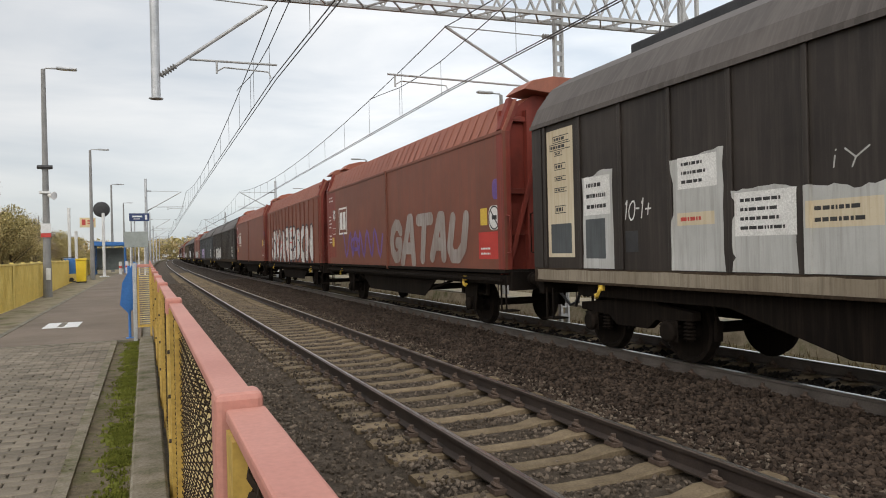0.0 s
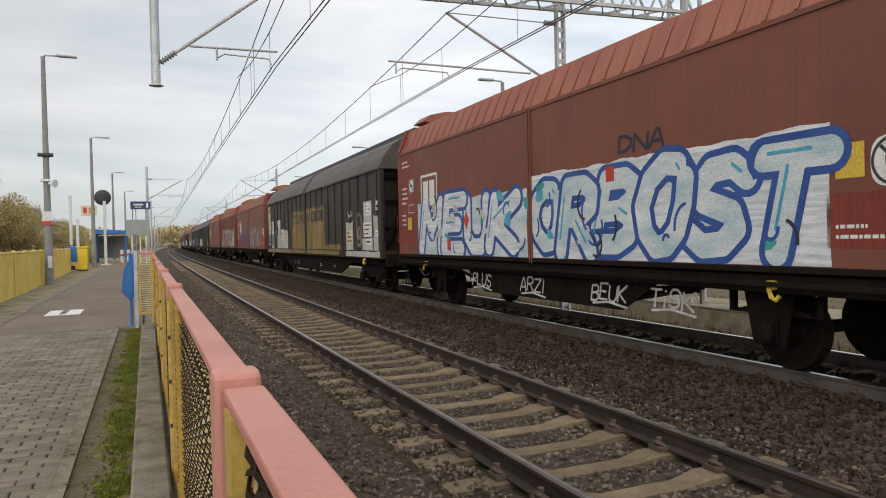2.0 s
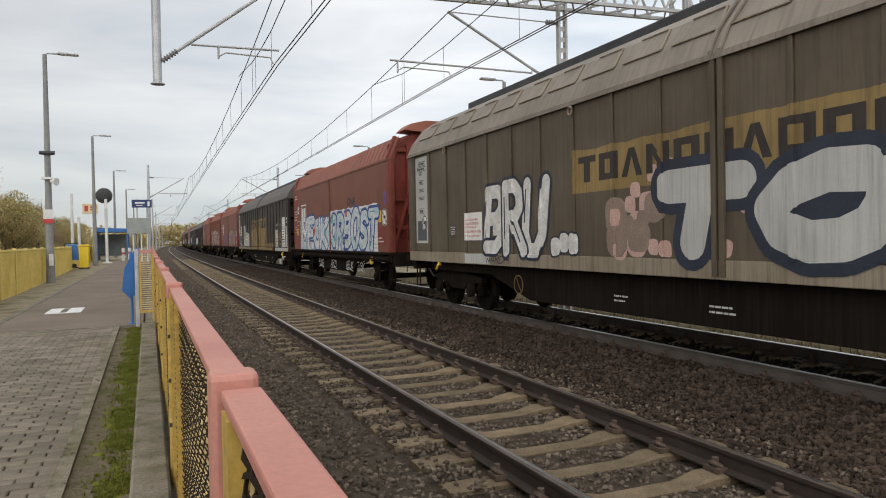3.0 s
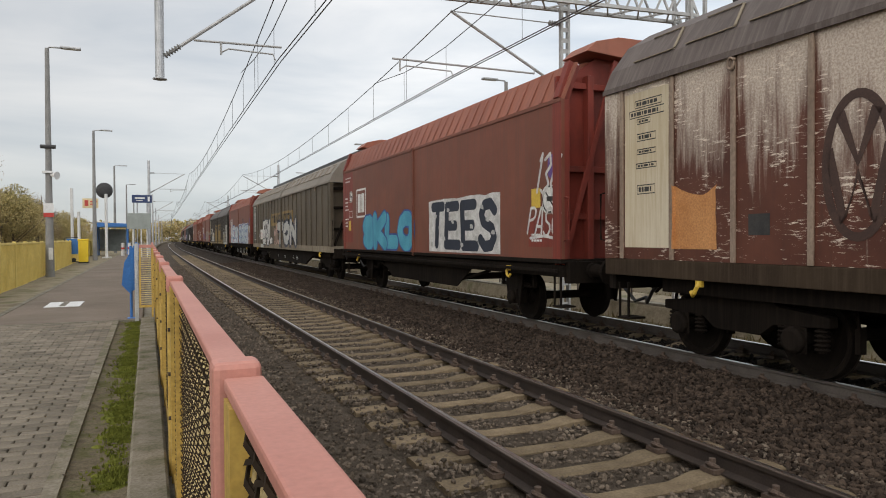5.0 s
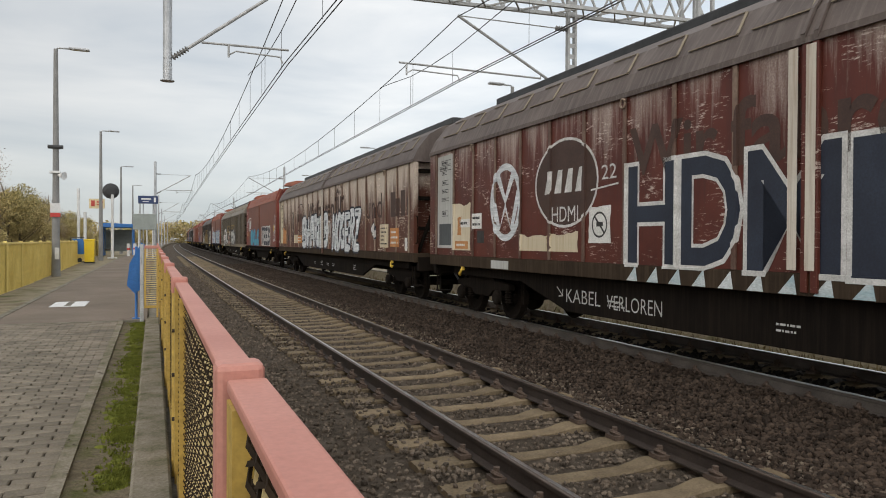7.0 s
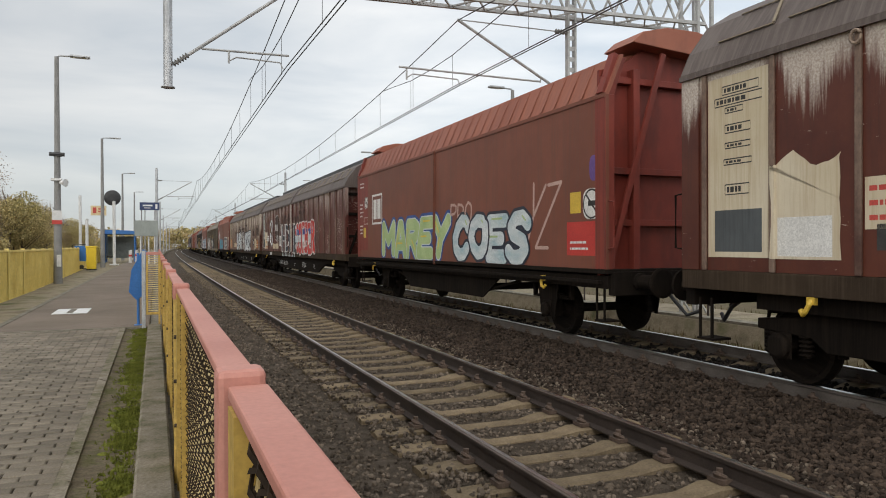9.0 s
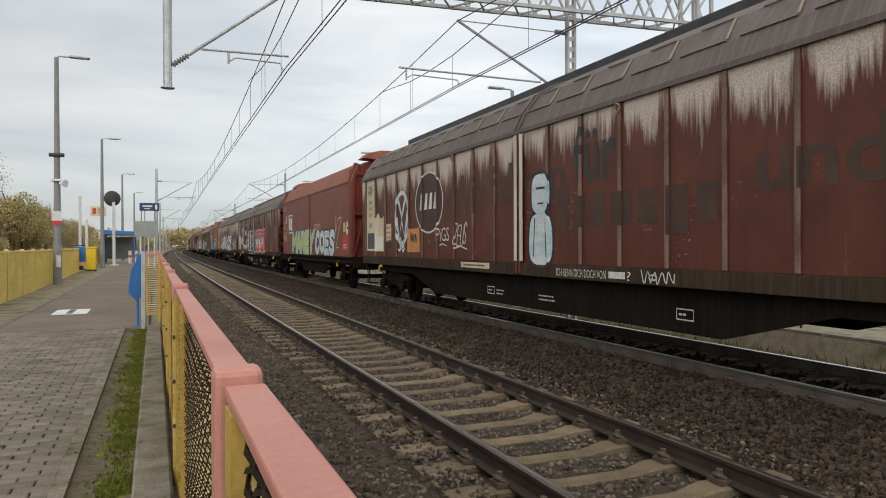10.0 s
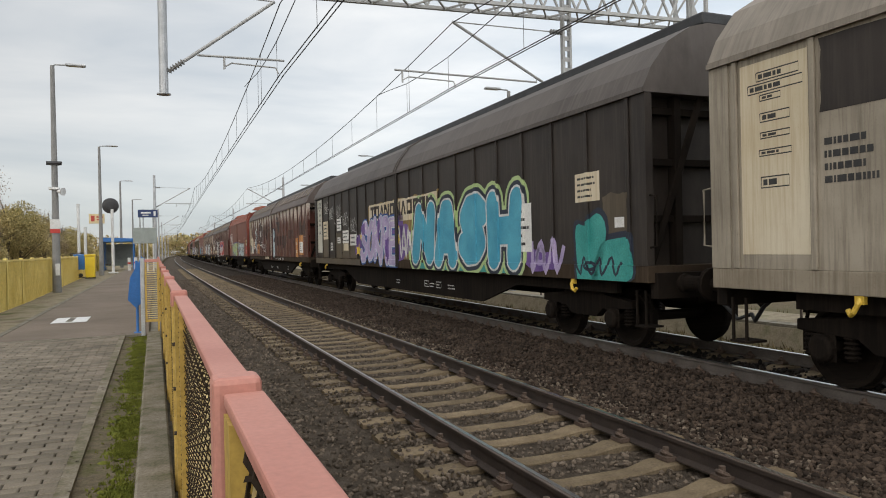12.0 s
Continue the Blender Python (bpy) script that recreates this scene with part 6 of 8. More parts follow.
# olive wagon
data_panel("w2", 0.48, 1.26, 1.50, 3.62, M_GREYPATCH, seed=61)
crossed_circle("w2", 1.05, 2.0, 0.18)
decal("w2", "label_plate", Flat().rect(3.40, 4.26, 1.56, 2.14), M_LABEL, 2, "white plate with red writing in several languages")
for i, txt in enumerate(("NUR FÜR MOTOREN", "ONLY FOR ENGINES", "JEN PRO MOTORY", "CSAK A MOTOR RESERE", "TYLKO DLA MOTORÓW")):
    z = 2.00 - i * 0.085
    decal("w2", "writing", Flat().letters(txt, 3.50, 3.50 + 0.037 * len(txt), z - 0.03, z + 0.025, 0.01), M_REDINK, 3)
decal("w2", "lock_box", Flat().rect(2.62, 2.92, 1.62, 1.90), M_BLACK, 2, "black lock plate with a white grid")
decal("w2", "lock_grid", Flat().bars(2.65, 2.89, 1.68, 1.88, 4, 62, 0.45, False), M_LABEL, 3)
decal("w2", "sill_wear", Flat().rough(3.4, 4.6, 1.08, 1.29, 64, 0.02), M_GREYPATCH, 1, "pale paint on the sill")
puff("w2", "BRU", 4.45, 6.75, 1.30, 2.66, ((0.06, M_NIGHT, "black outline"), (0.0, M_CHALK, "white throw-up letter")), 0.17, 63, 0.08, 0.05, 0.05, shine=M_NIGHT)
decal("w2", "graffiti_mark", Flat().letters("1", 4.75, 5.0, 1.65, 2.1, 0.05), M_CHALK, 7)
bubbles("w2", 6.9, 7.7, 1.28, 1.62, 3, M_CHALK, M_NIGHT, 66, 0.03, 0.05, False)
decal("w2", "ochre_band", Flat().rough(7.6, 13.9, 2.28, 2.98, 67, 0.05), M_OCHRE, 1, "ochre lettering band")
block_lettering("w2", 7.72, 13.7, 2.44, 2.84, 11, M_DARK)
dots = Flat()
rr = random.Random(8)
for _ in range(22):
    dots.oval(rr.uniform(8.3, 14.5), rr.uniform(1.4, 2.5), 0.11, 0.11, 16, 0.1, rr.randint(0, 99))
decal("w2", "spray_dots", dots, M_PINK, 2, "pink sprayed dots")
rr = random.Random(18)
for k in range(16):
    rd = rr.uniform(0.10, 0.26)
    decal("w2", "spray_cloud", Flat().oval(rr.uniform(8.4, 9.7), rr.uniform(1.38, 2.1), rd, rd, 20, 0.05, k), (M_PINK, M_OLIVE_PINK)[k % 2], 1 + 0.1 * k, "dull pink sprayed dot")
puff("w2", "TON", 9.45, 14.75, 1.24, 2.50, ((0.14, M_NIGHT, "black outline"), (0.0, M_GREYPATCH, "silver-grey sprayed letter")), 0.125, 15, 0.0, 0.04, 0.10)
hand("w2", "WARDH", 4.4, 5.4, 1.10, 1.25, M_NIGHT, 0.022, 0.2, 2)
decal("w2", "belly_ring", Flat().ring(5.37, 0.71, 0.17, 0.17, 0.025).stroke([(5.3, 0.83), (5.37, 0.71), (5.46, 0.6)], 0.02), M_OCHRE, 1, "ochre ring mark on the girder", 1.22)

# maroon wagons
for key, pale in (("w4", True), ("w5", False), ("w7", False)):
    seed = {"w4": 70, "w5": 90, "w7": 110}[key]
    data_panel(key, 0.45, 1.36, 1.46, 3.60, M_CREAMLABEL if key != "w5" else M_GREYPATCH, seed=seed, dark=key != "w4")
    for k in range(2):
        decal(key, "pale_post", Flat().rect(10.50 + 0.22 * k + (0.1 if key == "w4" else 0), 10.62 + 0.22 * k + (0.1 if key == "w4" else 0), 1.33, 3.66), M_BARE_POST, 1, "pale bare door edge strip", lift=0.052)
round_mark("w4", 3.62, 4.40, 1.55, 3.02, M_GHOST)
oval_mark("w4", 5.17, 7.0, 1.97, 3.30, None, M_GHOST, 4)
plate("w4", 4.52, 5.36, 1.50, 1.88, M_CREAMLABEL, lines=0)
plate("w4", 5.46, 6.37, 1.50, 1.85, M_ORANGE, M_LABEL, 2, 71)
decal("w4", "lock_box", Flat().rect(2.68, 2.98, 1.62, 1.86), M_INK, 2, "black lock plate")
decal("w4", "overpaint", Flat().rough(1.45, 2.2, 1.45, 2.3, 72, 0.2), M_ORANGE, 1, "rusty orange patch")
decal("w4", "lettering", Flat().letters("Wir", 7.75, 9.45, 2.42, 3.22, 0.02), M_GHOST, 2, "faded dark lettering")
decal("w4", "lettering", Flat().letters("fahren", 9.65, 12.6, 2.42, 3.30, 0.02), M_GHOST, 2, "faded dark lettering")
decal("w4", "lettering", Flat().letters("für", 12.85, 14.15, 2.62, 3.55, 0.02), M_GHOST, 2, "faded dark lettering")
puff("w4", "BiHARiWB", 6.70, 11.60, 1.32, 2.68, ((0.065, M_NIGHT, "blue-black outline"), (0.0, M_SILVER, "swollen silver throw-up letter")), 0.225, 3, 0.12, 0.04, 0.05, shine=M_NIGHT)
puff("w4", "HOGERZ", 12.4, 16.2, 1.28, 2.68, ((0.065, M_NIGHT, "blue-black outline"), (0.0, M_SILVER, "swollen silver throw-up letter")), 0.21, 4, 0.12, 0.05, 0.08, shine=M_NIGHT)
hand("w4", "TX", 11.72, 12.15, 1.75, 2.3, M_CHALK, 0.05)
decal("w4", "lettering", Flat().letters("und", 17.0, 18.65, 2.30, 3.05, 0.0), M_GHOST, 2, "faded dark lettering")
decal("w4", "lettering", Flat().rect(19.5, 19.9, 2.3, 3.0).rect(20.0, 20.3, 2.3, 2.8).rect(20.4, 20.75, 2.3, 3.0).rect(20.9, 21.0, 2.3, 2.8), M_GHOST, 2, "faded dark block shapes")
fish = [(-0.29, 0.03), (-0.14, 0.14), (0.0, 0.21), (0.08, 0.20), (0.11, 0.36), (0.16, 0.20), (0.20, 0.14), (0.27, -0.02), (0.26, -0.18), (0.15, -0.33), (0.05, -0.25), (-0.05, -0.16), (-0.16, -0.18), (-0.09, -0.10), (-0.20, -0.05)]
decal("w4", "graffiti_outline", Flat().poly([(17.8 + 1.12 * a, 1.95 + 1.12 * b2) for a, b2 in fish]), M_NIGHT, 3)
fish_mark = decal("w4", "spray_mark", Flat().poly([(17.8 + a, 1.95 + b2) for a, b2 in fish]), M_CHALK, 4, "white sprayed fish shape")
decal("w4", "fish_eye", Flat().ring(17.98, 1.98, 0.05, 0.07, 0.025, 14).oval(17.99, 1.97, 0.02, 0.03, 10), M_NIGHT, 5, onto=fish_mark)
plate("w4", 18.46, 19.3, 1.42, 2.1, M_CREAMLABEL, lines=5, seed=77)
plate("w4", 19.45, 20.26, 1.45, 1.98, M_ORANGE, M_LABEL, 3, 78)
plate("w4", 20.75, 20.95, 1.35, 1.7, M_LABEL, lines=0)

decal("w5", "overpaint", Flat().rough(1.40, 2.33, 1.42, 2.48, 91, 0.12), M_CREAMLABEL, 1, "scuffed cream patch")
plate("w5", 1.75, 2.30, 1.92, 2.10, M_LABEL, lines=1, seed=92)
decal("w5", "rust_patch", Flat().rough(1.62, 1.85, 1.75, 2.2, 93, 0.1), M_ORANGE, 2)
plate("w5", 1.5, 2.2, 1.45, 1.62, M_ORANGE, M_LABEL, 1, 94)
plate("w5", 2.46, 2.88, 1.88, 2.20, M_LABEL, lines=2, seed=95)
decal("w5", "lock_box", Flat().rect(2.66, 3.0, 1.58, 1.84), M_INK, 2, "black lock plate")
round_mark("w5", 3.28, 4.58, 1.62, 3.12, M_SILVER, True, 0.13)
oval_mark("w5", 5.08, 7.0, 1.85, 3.33, M_GHOST, M_CHALK, 4)
decal("w5", "spray_tag", Flat().letters("HDMI", 5.65, 6.45, 1.95, 2.2, 0.0), M_CHALK, 4, "white sprayed letters")
decal("w5", "spray_tag", Flat().letters("22", 7.08, 7.45, 2.56, 2.78, 0.0).stroke([(7.5, 2.48), (6.8, 2.42)], 0.025), M_CHALK, 4)
decal("w5", "overpaint", Flat().rough(6.73, 7.32, 1.60, 2.18, 96, 0.04), M_LABEL, 1, "white patch with a pictogram")
crossed_circle("w5", 7.03, 1.88, 0.2)
decal("w5", "overpaint", Flat().rough(4.55, 5.5, 1.45, 1.78, 97).rough(5.6, 6.45, 1.45, 1.8, 98), M_CREAMLABEL, 1, "scuffed cream patches")
plate("w5", 3.35, 4.1, 1.08, 1.24, M_GREYPATCH, lines=0)
decal("w5", "lettering", Flat().letters("Wir", 7.75, 9.45, 2.55, 3.22, 0.02), M_GHOST, 2, "faded dark lettering")
decal("w5", "lettering", Flat().letters("fahren", 9.65, 12.5, 2.5, 3.30, 0.02), M_GHOST, 2, "faded dark lettering")
decal("w5", "lettering", Flat().letters("für", 12.85, 14.05, 2.62, 3.55, 0.02), M_GHOST, 2, "faded dark lettering")
block_letters("w5", "HDMI", 7.7, 11.65, 1.30, 2.66, ((0.06, M_CHALK, "white outline"), (0.0, M_NIGHT, "blue-black sprayed block letter")), 6, 0.03, 0.015)
for k in range(9):
    a = 7.72 + 0.44 * k
    decal("w5", "graffiti_foot", Flat().poly([(a, 1.07), (a + 0.24, 1.07), (a + 0.20, 1.285)]), M_PALEBLUE, 1, "pale blue wedge under the letters")
puff("w5", "SOEBER", 11.85, 16.2, 1.26, 2.68, ((0.06, M_CHALK, "white outline"), (0.0, M_SPRAYRED, "red sprayed letter")), 0.19, 9, 0.08)
decal("w5", "graffiti_accent", Flat().rough(11.8, 16.1, 1.78, 2.10, 100, 0.06), M_PALEBLUE, 6, "pale band across the graffiti")
decal("w5", "graffiti_accent", Flat().rough(11.9, 16.0, 2.12, 2.42, 101, 0.08), M_DEEPBLUE, 6, "blue band across the graffiti")
bandline = Flat()
for k in range(6):
    a = 11.9 + 0.74 * k
    bandline.stroke([(a, 2.6), (a + 0.1, 2.0), (a + 0.02, 1.4)], 0.07).stroke([(a + 0.05, 2.05), (a + 0.35, 2.1), (a + 0.5, 2.5)], 0.06)
decal("w5", "graffiti_marks", bandline, M_CHALK, 7)
for txt, a, b2, z0, z1 in (("KABEL", 5.80, 6.78, 0.60, 0.82), ("VERLOREN", 6.95, 8.23, 0.58, 0.80), ("PTO", 12.34, 12.88, 0.58, 0.83)):
    decal("w5", "spray_tag", Flat().letters(txt, a, b2, z0, z1, -0.008), M_CHALK, 1, "white chalked capital letters", 1.22)
decal("w5", "chalk_arrow", Flat().stroke([(5.5, 0.84), (5.68, 0.70)], 0.02).stroke([(5.56, 0.68), (5.69, 0.69), (5.68, 0.80)], 0.02), M_CHALK, 1, "", 1.22)

decal("w7", "overpaint", Flat().rough(1.40, 2.25, 1.45, 2.68, 111, 0.3), M_CREAMLABEL, 1, "scuffed cream patch")
plate("w7", 1.48, 2.15, 1.48, 1.9, M_LABEL, lines=0)
plate("w7", 2.5, 2.95, 1.75, 2.25, M_CREAMLABEL, M_REDINK, 3, 112)
decal("w7", "lock_box", Flat().rect(2.62, 2.92, 1.55, 1.80), M_INK, 2, "black lock plate")
round_mark("w7", 3.27, 4.50, 1.62, 3.13, M_PALEBLUE, True, 0.12)
oval_mark("w7", 4.98, 6.89, 1.92, 3.45, M_GHOST, M_CHALK, 4)
decal("w7", "overpaint", Flat().rough(4.32, 5.3, 1.45, 2.1, 113, 0.05), M_ORANGE, 1, "rusty orange patch")
scrawl("w7", 4.6, 5.1, 1.7, 1.95, M_NIGHT, 114, 0.03)
decal("w7", "spray_tag", Flat().letters("PiGS", 6.48, 7.24, 1.72, 2.04, -0.005).stroke([(6.65, 1.62), (6.85, 1.66), (7.1, 1.61)], 0.025), M_CHALK, 3, "white sprayed word")
hand("w7", "ZEUS", 7.55, 8.24, 1.62, 2.07, M_CHALK, 0.03, 0.25)
plate("w7", 7.95, 9.38, 1.14, 1.26, M_CREAMLABEL, lines=1, seed=116)
decal("w7", "lettering", Flat().letters("Wir", 7.45, 9.2, 2.30, 3.16, 0.02), M_GHOST, 2, "faded dark lettering")
decal("w7", "lettering", Flat().letters("fahren", 9.4, 12.2, 2.40, 3.20, 0.02), M_GHOST, 2, "faded dark lettering")
decal("w7", "lettering", Flat().letters("für", 12.46, 13.6, 2.60, 3.50, 0.02), M_INK, 2, "faded dark lettering")
decal("w7", "lettering", Flat().rect(11.95, 12.3, 1.9, 2.6).rect(12.45, 12.8, 1.9, 2.4).rect(12.95, 13.3, 1.9, 2.4).rect(13.45, 13.95, 1.9, 2.4).rect(14.1, 14.5, 1.9, 2.4).rect(14.7, 15.1, 1.75, 2.4).rect(15.25, 15.6, 1.9, 2.4).rect(19.2, 19.6, 2.3, 2.95).rect(19.75, 20.1, 2.3, 2.75).rect(20.2, 20.55, 2.3, 2.95), M_GHOST, 1, "faded dark block shapes")
decal("w7", "lettering", Flat().letters("und", 16.2, 17.8, 2.2, 2.85, 0.02), M_GHOST, 2, "faded dark lettering")
decal("w7", "graffiti_outline", Flat().oval(11.4, 2.52, 0.36, 0.40, 26).oval(11.4, 1.72, 0.44, 0.52, 26, 0.05, 3), M_NIGHT, 3, "dark sprayed outline")
decal("w7", "graffiti_fill", Flat().oval(11.4, 2.52, 0.31, 0.35, 26).oval(11.4, 1.72, 0.39, 0.47, 26, 0.05, 3), M_PALEBLUE, 4, "pale blue sprayed plain figure shape")
decal("w7", "graffiti_marks", Flat().stroke([(11.2, 2.1), (11.15, 1.4)], 0.03).stroke([(11.6, 2.1), (11.65, 1.4)], 0.03).stroke([(11.25, 2.62), (11.55, 2.62)], 0.04).stroke([(11.3, 2.35), (11.5, 2.35)], 0.03), M_NIGHT, 5)
hand("w7", "36", 3.6, 4.15, 1.46, 1.8, M_PALEBLUE, 0.06)
decal("w7", "spray_tag", Flat().letters("ICH KENN DICH DOCH VON", 11.95, 13.35, 1.10, 1.23, -0.002).rect(13.42, 13.82, 1.12, 1.22).letters("?", 13.87, 13.95, 1.10, 1.23), M_CHALK, 2, "white hand-sprayed sentence on the sill")
scrawl("w7", 14.2, 14.9, 1.09, 1.25, M_CHALK, 117, 0.02)
plate("w7", 18.2, 18.85, 1.30, 2.2, M_ORANGE, M_CREAMLABEL, 2, 118)
decal("w7", "overpaint", Flat().rough(19.1, 20.15, 1.40, 2.35, 119, 0.05), M_ORANGE, 1, "orange label ground")
plate("w7", 19.2, 20.05, 1.50, 2.0, M_LABEL, lines=4, seed=120)

# cream wagon
data_panel("w9", 0.47, 1.40, 1.46, 3.60, M_CREAMLABEL, dark=False, seed=130)
decal("w9", "writing", Flat().bars(1.55, 2.2, 2.15, 2.66, 4, 131, 0.55), M_INK, 2)
decal("w9", "soot_stain", Flat().rough(1.5, 6.0, 2.9, 3.66, 132, 0.02), M_DARK, 1, "black sooty area under the eave")

# red wagons
for key, seed in (("w1", 1), ("w3", 2), ("w6", 3), ("a1", 4), ("a3", 5)):
    decal(key, "data_panel", Flat().rect(0.22, 1.25, 1.46, 3.80), M_END_RED, 1, "brighter red data panel")
    f = Flat().bars(0.35, 1.0, 3.45, 3.68, 2, seed).bars(0.3, 0.75, 2.5, 3.0, 4, seed + 9).bars(0.3, 0.7, 1.95, 2.3, 3, seed + 20)
    f.stroke([(0.8, 2.3), (1.2, 2.3), (1.2, 2.5), (0.8, 2.5), (0.8, 2.3)], 0.02)
    decal(key, "writing", f, M_LABEL, 2)
    crossed_circle(key, 1.03, 2.98, 0.19)
    decal(key, "yellow_plate", Flat().rect(0.72, 1.0, 1.86, 2.18), M_HOOKYELLOW, 2, "small yellow plate")
    emblem(key, 1.70, 2.75, 2.26, 3.18, M_DB_RED)
    decal(key, "yellow_plate", Flat().rect(13.05, 13.36, 2.12, 2.46), M_HOOKYELLOW, 2, "small yellow plate")
    crossed_circle(key, 13.66, 2.25, 0.24)
    decal(key, "data_panel", Flat().rect(12.95, 13.98, 1.44, 1.98), M_SPRAYRED if key in ("a1", "w6") else M_END_RED, 1)
    decal(key, "writing", Flat().bars(13.05, 13.6, 1.5, 1.7, 2, seed + 30), M_LABEL, 2)
    decal(key, "blue_blot", Flat().oval(13.75, 2.8, 0.15, 0.2, 20), M_PURPLE, 2, "round violet blot")
decal("w1", "graffiti_ground", Flat().rough(1.45, 6.95, 1.25, 2.50, 201, 0.05), M_PALEBLUE, 1, "cloudy pale spray-painted ground")
puff("w1", "MEUK", 1.65, 6.6, 1.27, 2.58, ((0.085, M_DEEPBLUE, "deep blue outline"), (0.0, M_SILVER, "streaky silver letter")), 0.145, 21, 0.05, 0.06, 0.1, shine=M_SKYBLUE)
decal("w1", "graffiti_ground", Flat().rough(7.05, 13.0, 1.25, 2.72, 202, 0.06), M_SILVER, 1, "cloudy silver spray-painted ground")
puff("w1", "ORBOST", 7.1, 12.95, 1.27, 2.62, ((0.085, M_DEEPBLUE, "deep blue outline"), (0.0, M_PALEBLUE, "streaky pale blue letter")), 0.155, 22, 0.07, 0.06, 0.12, shine=M_SKYBLUE)
rr = random.Random(44)
for k in range(46):
    c, d, q, a0 = rr.uniform(1.6, 12.9), rr.uniform(1.4, 2.45), rr.uniform(0.06, 0.24), rr.uniform(0, 6.28)
    if k % 2:
        f = Flat().ring(c, d, q, 1.3 * q, 0.045, 12, a0, a0 + rr.uniform(1.5, 3.6))
        decal("w1", "graffiti_line", f, (M_DEEPBLUE, M_DEEPBLUE, M_NIGHT)[k % 3], 9 + 0.01 * k, "deep blue sprayed sweep")
    else:
        decal("w1", "graffiti_accent", Flat().oval(c, d, 0.7 * q, 0.5 * q, 14, 0.5, k), (M_SKYBLUE, M_CHALK, M_TEAL, M_SILVER, M_GREYPATCH)[k % 5], 8 + 0.01 * k, "sprayed colour patch")
hand("w1", "DNA", 9.6, 10.6, 2.78, 3.0, M_NIGHT, 0.05)
decal("w1", "graffiti_accent", Flat().poly([(4.2, 2.0), (4.35, 2.2), (4.5, 2.0), (4.35, 1.8)]).rect(3.3, 3.5, 1.35, 1.6).rect(9.3, 9.5, 2.4, 2.62), M_SPRAYRED, 7, "red spots in the graffiti")
for u, seed in ((4.2, 211), (6.3, 212), (8.6, 213), (10.0, 214)):
    hand("w1", ("PLUS", "ARZI", "BEUK", "TiSK")[seed - 211], u, u + 0.9, 0.62, 0.86, M_CHALK, 0.035, 0.2, 1, 1.235, seed)
puff("w3", "SKLO", 2.5, 7.0, 1.28, 2.35, ((0.05, M_DEEPBLUE, "deep blue outline"), (0.0, M_SKYBLUE, "sky-blue throw-up letter")), 0.17, 221, 0.08)
decal("w3", "graffiti_ground", Flat().rough(8.1, 11.85, 1.28, 2.5, 222, 0.04), M_CHALK, 1, "white sprayed rectangle")
puff("w3", "TEES", 8.2, 11.75, 1.33, 2.42, ((0.03, M_CHALK, "white edge"), (0.0, M_NIGHT, "grey-black block letter")), 0.13, 23, 0.0, 0.02, 0.0)
for k in range(14):
    decal("w3", "graffiti_accent", Flat().oval(8.3 + 0.25 * k, 1.45 + 0.13 * (k * 5 % 7), 0.07, 0.05, 12, 0.3, k), M_GREYPATCH, 8, "grey spray blot")
hand("w3", "PASO", 12.95, 14.0, 1.65, 2.1, M_CHALK, 0.05, 0.3)
hand("w3", "136", 13.25, 14.0, 2.35, 3.0, M_CHALK, 0.06, 0.3)
puff("w6", "MAREY", 2.75, 7.9, 1.27, 2.28, ((0.10, M_DEEPBLUE, "deep blue outline"), (0.03, M_PALEBLUE, "pale blue edge"), (0.0, M_GREEN, "yellow-green sprayed letter")), 0.15, 24, 0.06, 0.06, 0.1, 2, shine=M_SPRAYYELLOW)
puff("w6", "COES", 8.2, 11.7, 1.27, 2.25, ((0.06, M_NIGHT, "dark outline"), (0.0, M_PALEBLUE, "pale blue-green letter")), 0.16, 25, 0.06, 0.05, 0.1, shine=M_GREEN)
hand("w6", "YZ", 11.6, 12.6, 1.5, 2.6, M_PINK, 0.06, 0.4)
hand("w6", "PRO", 8.0, 9.2, 2.05, 2.5, M_PINK, 0.06, 0.1)
puff("a1", "GATAU", 7.3, 12.4, 1.27, 2.55, ((0.03, M_DB_RED, "red outline"), (0.0, M_WORN_GREY, "faded grey letter")), 0.15, 26, 0.02, 0.06, 0.1)
scrawl("a1", 2.3, 6.6, 1.5, 2.3, M_PURPLE, 242, 0.12, 4)
puff("a2", "SKARESON", 1.5, 11.6, 1.27, 2.8, ((0.08, M_NIGHT, "dark outline"), (0.0, M_CHALK, "white letter")), 0.17, 27, 0.05, 0.06, 0.1, shine=M_SPRAYRED)
rr = random.Random(77)
for k, key in enumerate([q for q in TRAIN if q.startswith("b")]):
    L = TRAIN[key][2]
    a = rr.uniform(2, 5)
    bubbles(key, a, a + rr.uniform(4, 7), 1.3, rr.uniform(2.2, 2.7), 6, (M_CHALK, M_LILAC, M_PALEBLUE, M_SILVER)[k % 4], M_NIGHT, 300 + k)
    plate(key, L - 2.4, L - 1.5, 1.5, 2.3, M_LABEL, lines=2, seed=k)
    plate(key, 1.6, 2.4, 1.5, 2.5, M_GREYPATCH, lines=2, seed=k + 50)

# small stencils and chalk marks on the girders
rr = random.Random(91)
for key in ("w0", "w2", "w4", "w5", "w7", "w8", "w9"):
    for k in range(5):
        a = rr.uniform(6.2, 15.0)
        f = Flat()
        if k % 2:
            f.stroke([(a, 0.62), (a + 0.32, 0.62), (a + 0.32, 0.76), (a, 0.76), (a, 0.62)], 0.018).bars(a + 0.04, a + 0.28, 0.65, 0.73, 1, k)
        else:
            f.bars(a, a + 0.45, 0.60, 0.74, 2, k + 3)
        decal(key, "stencil", f, M_CHALK, 1, "small white stencilled mark", 1.22)

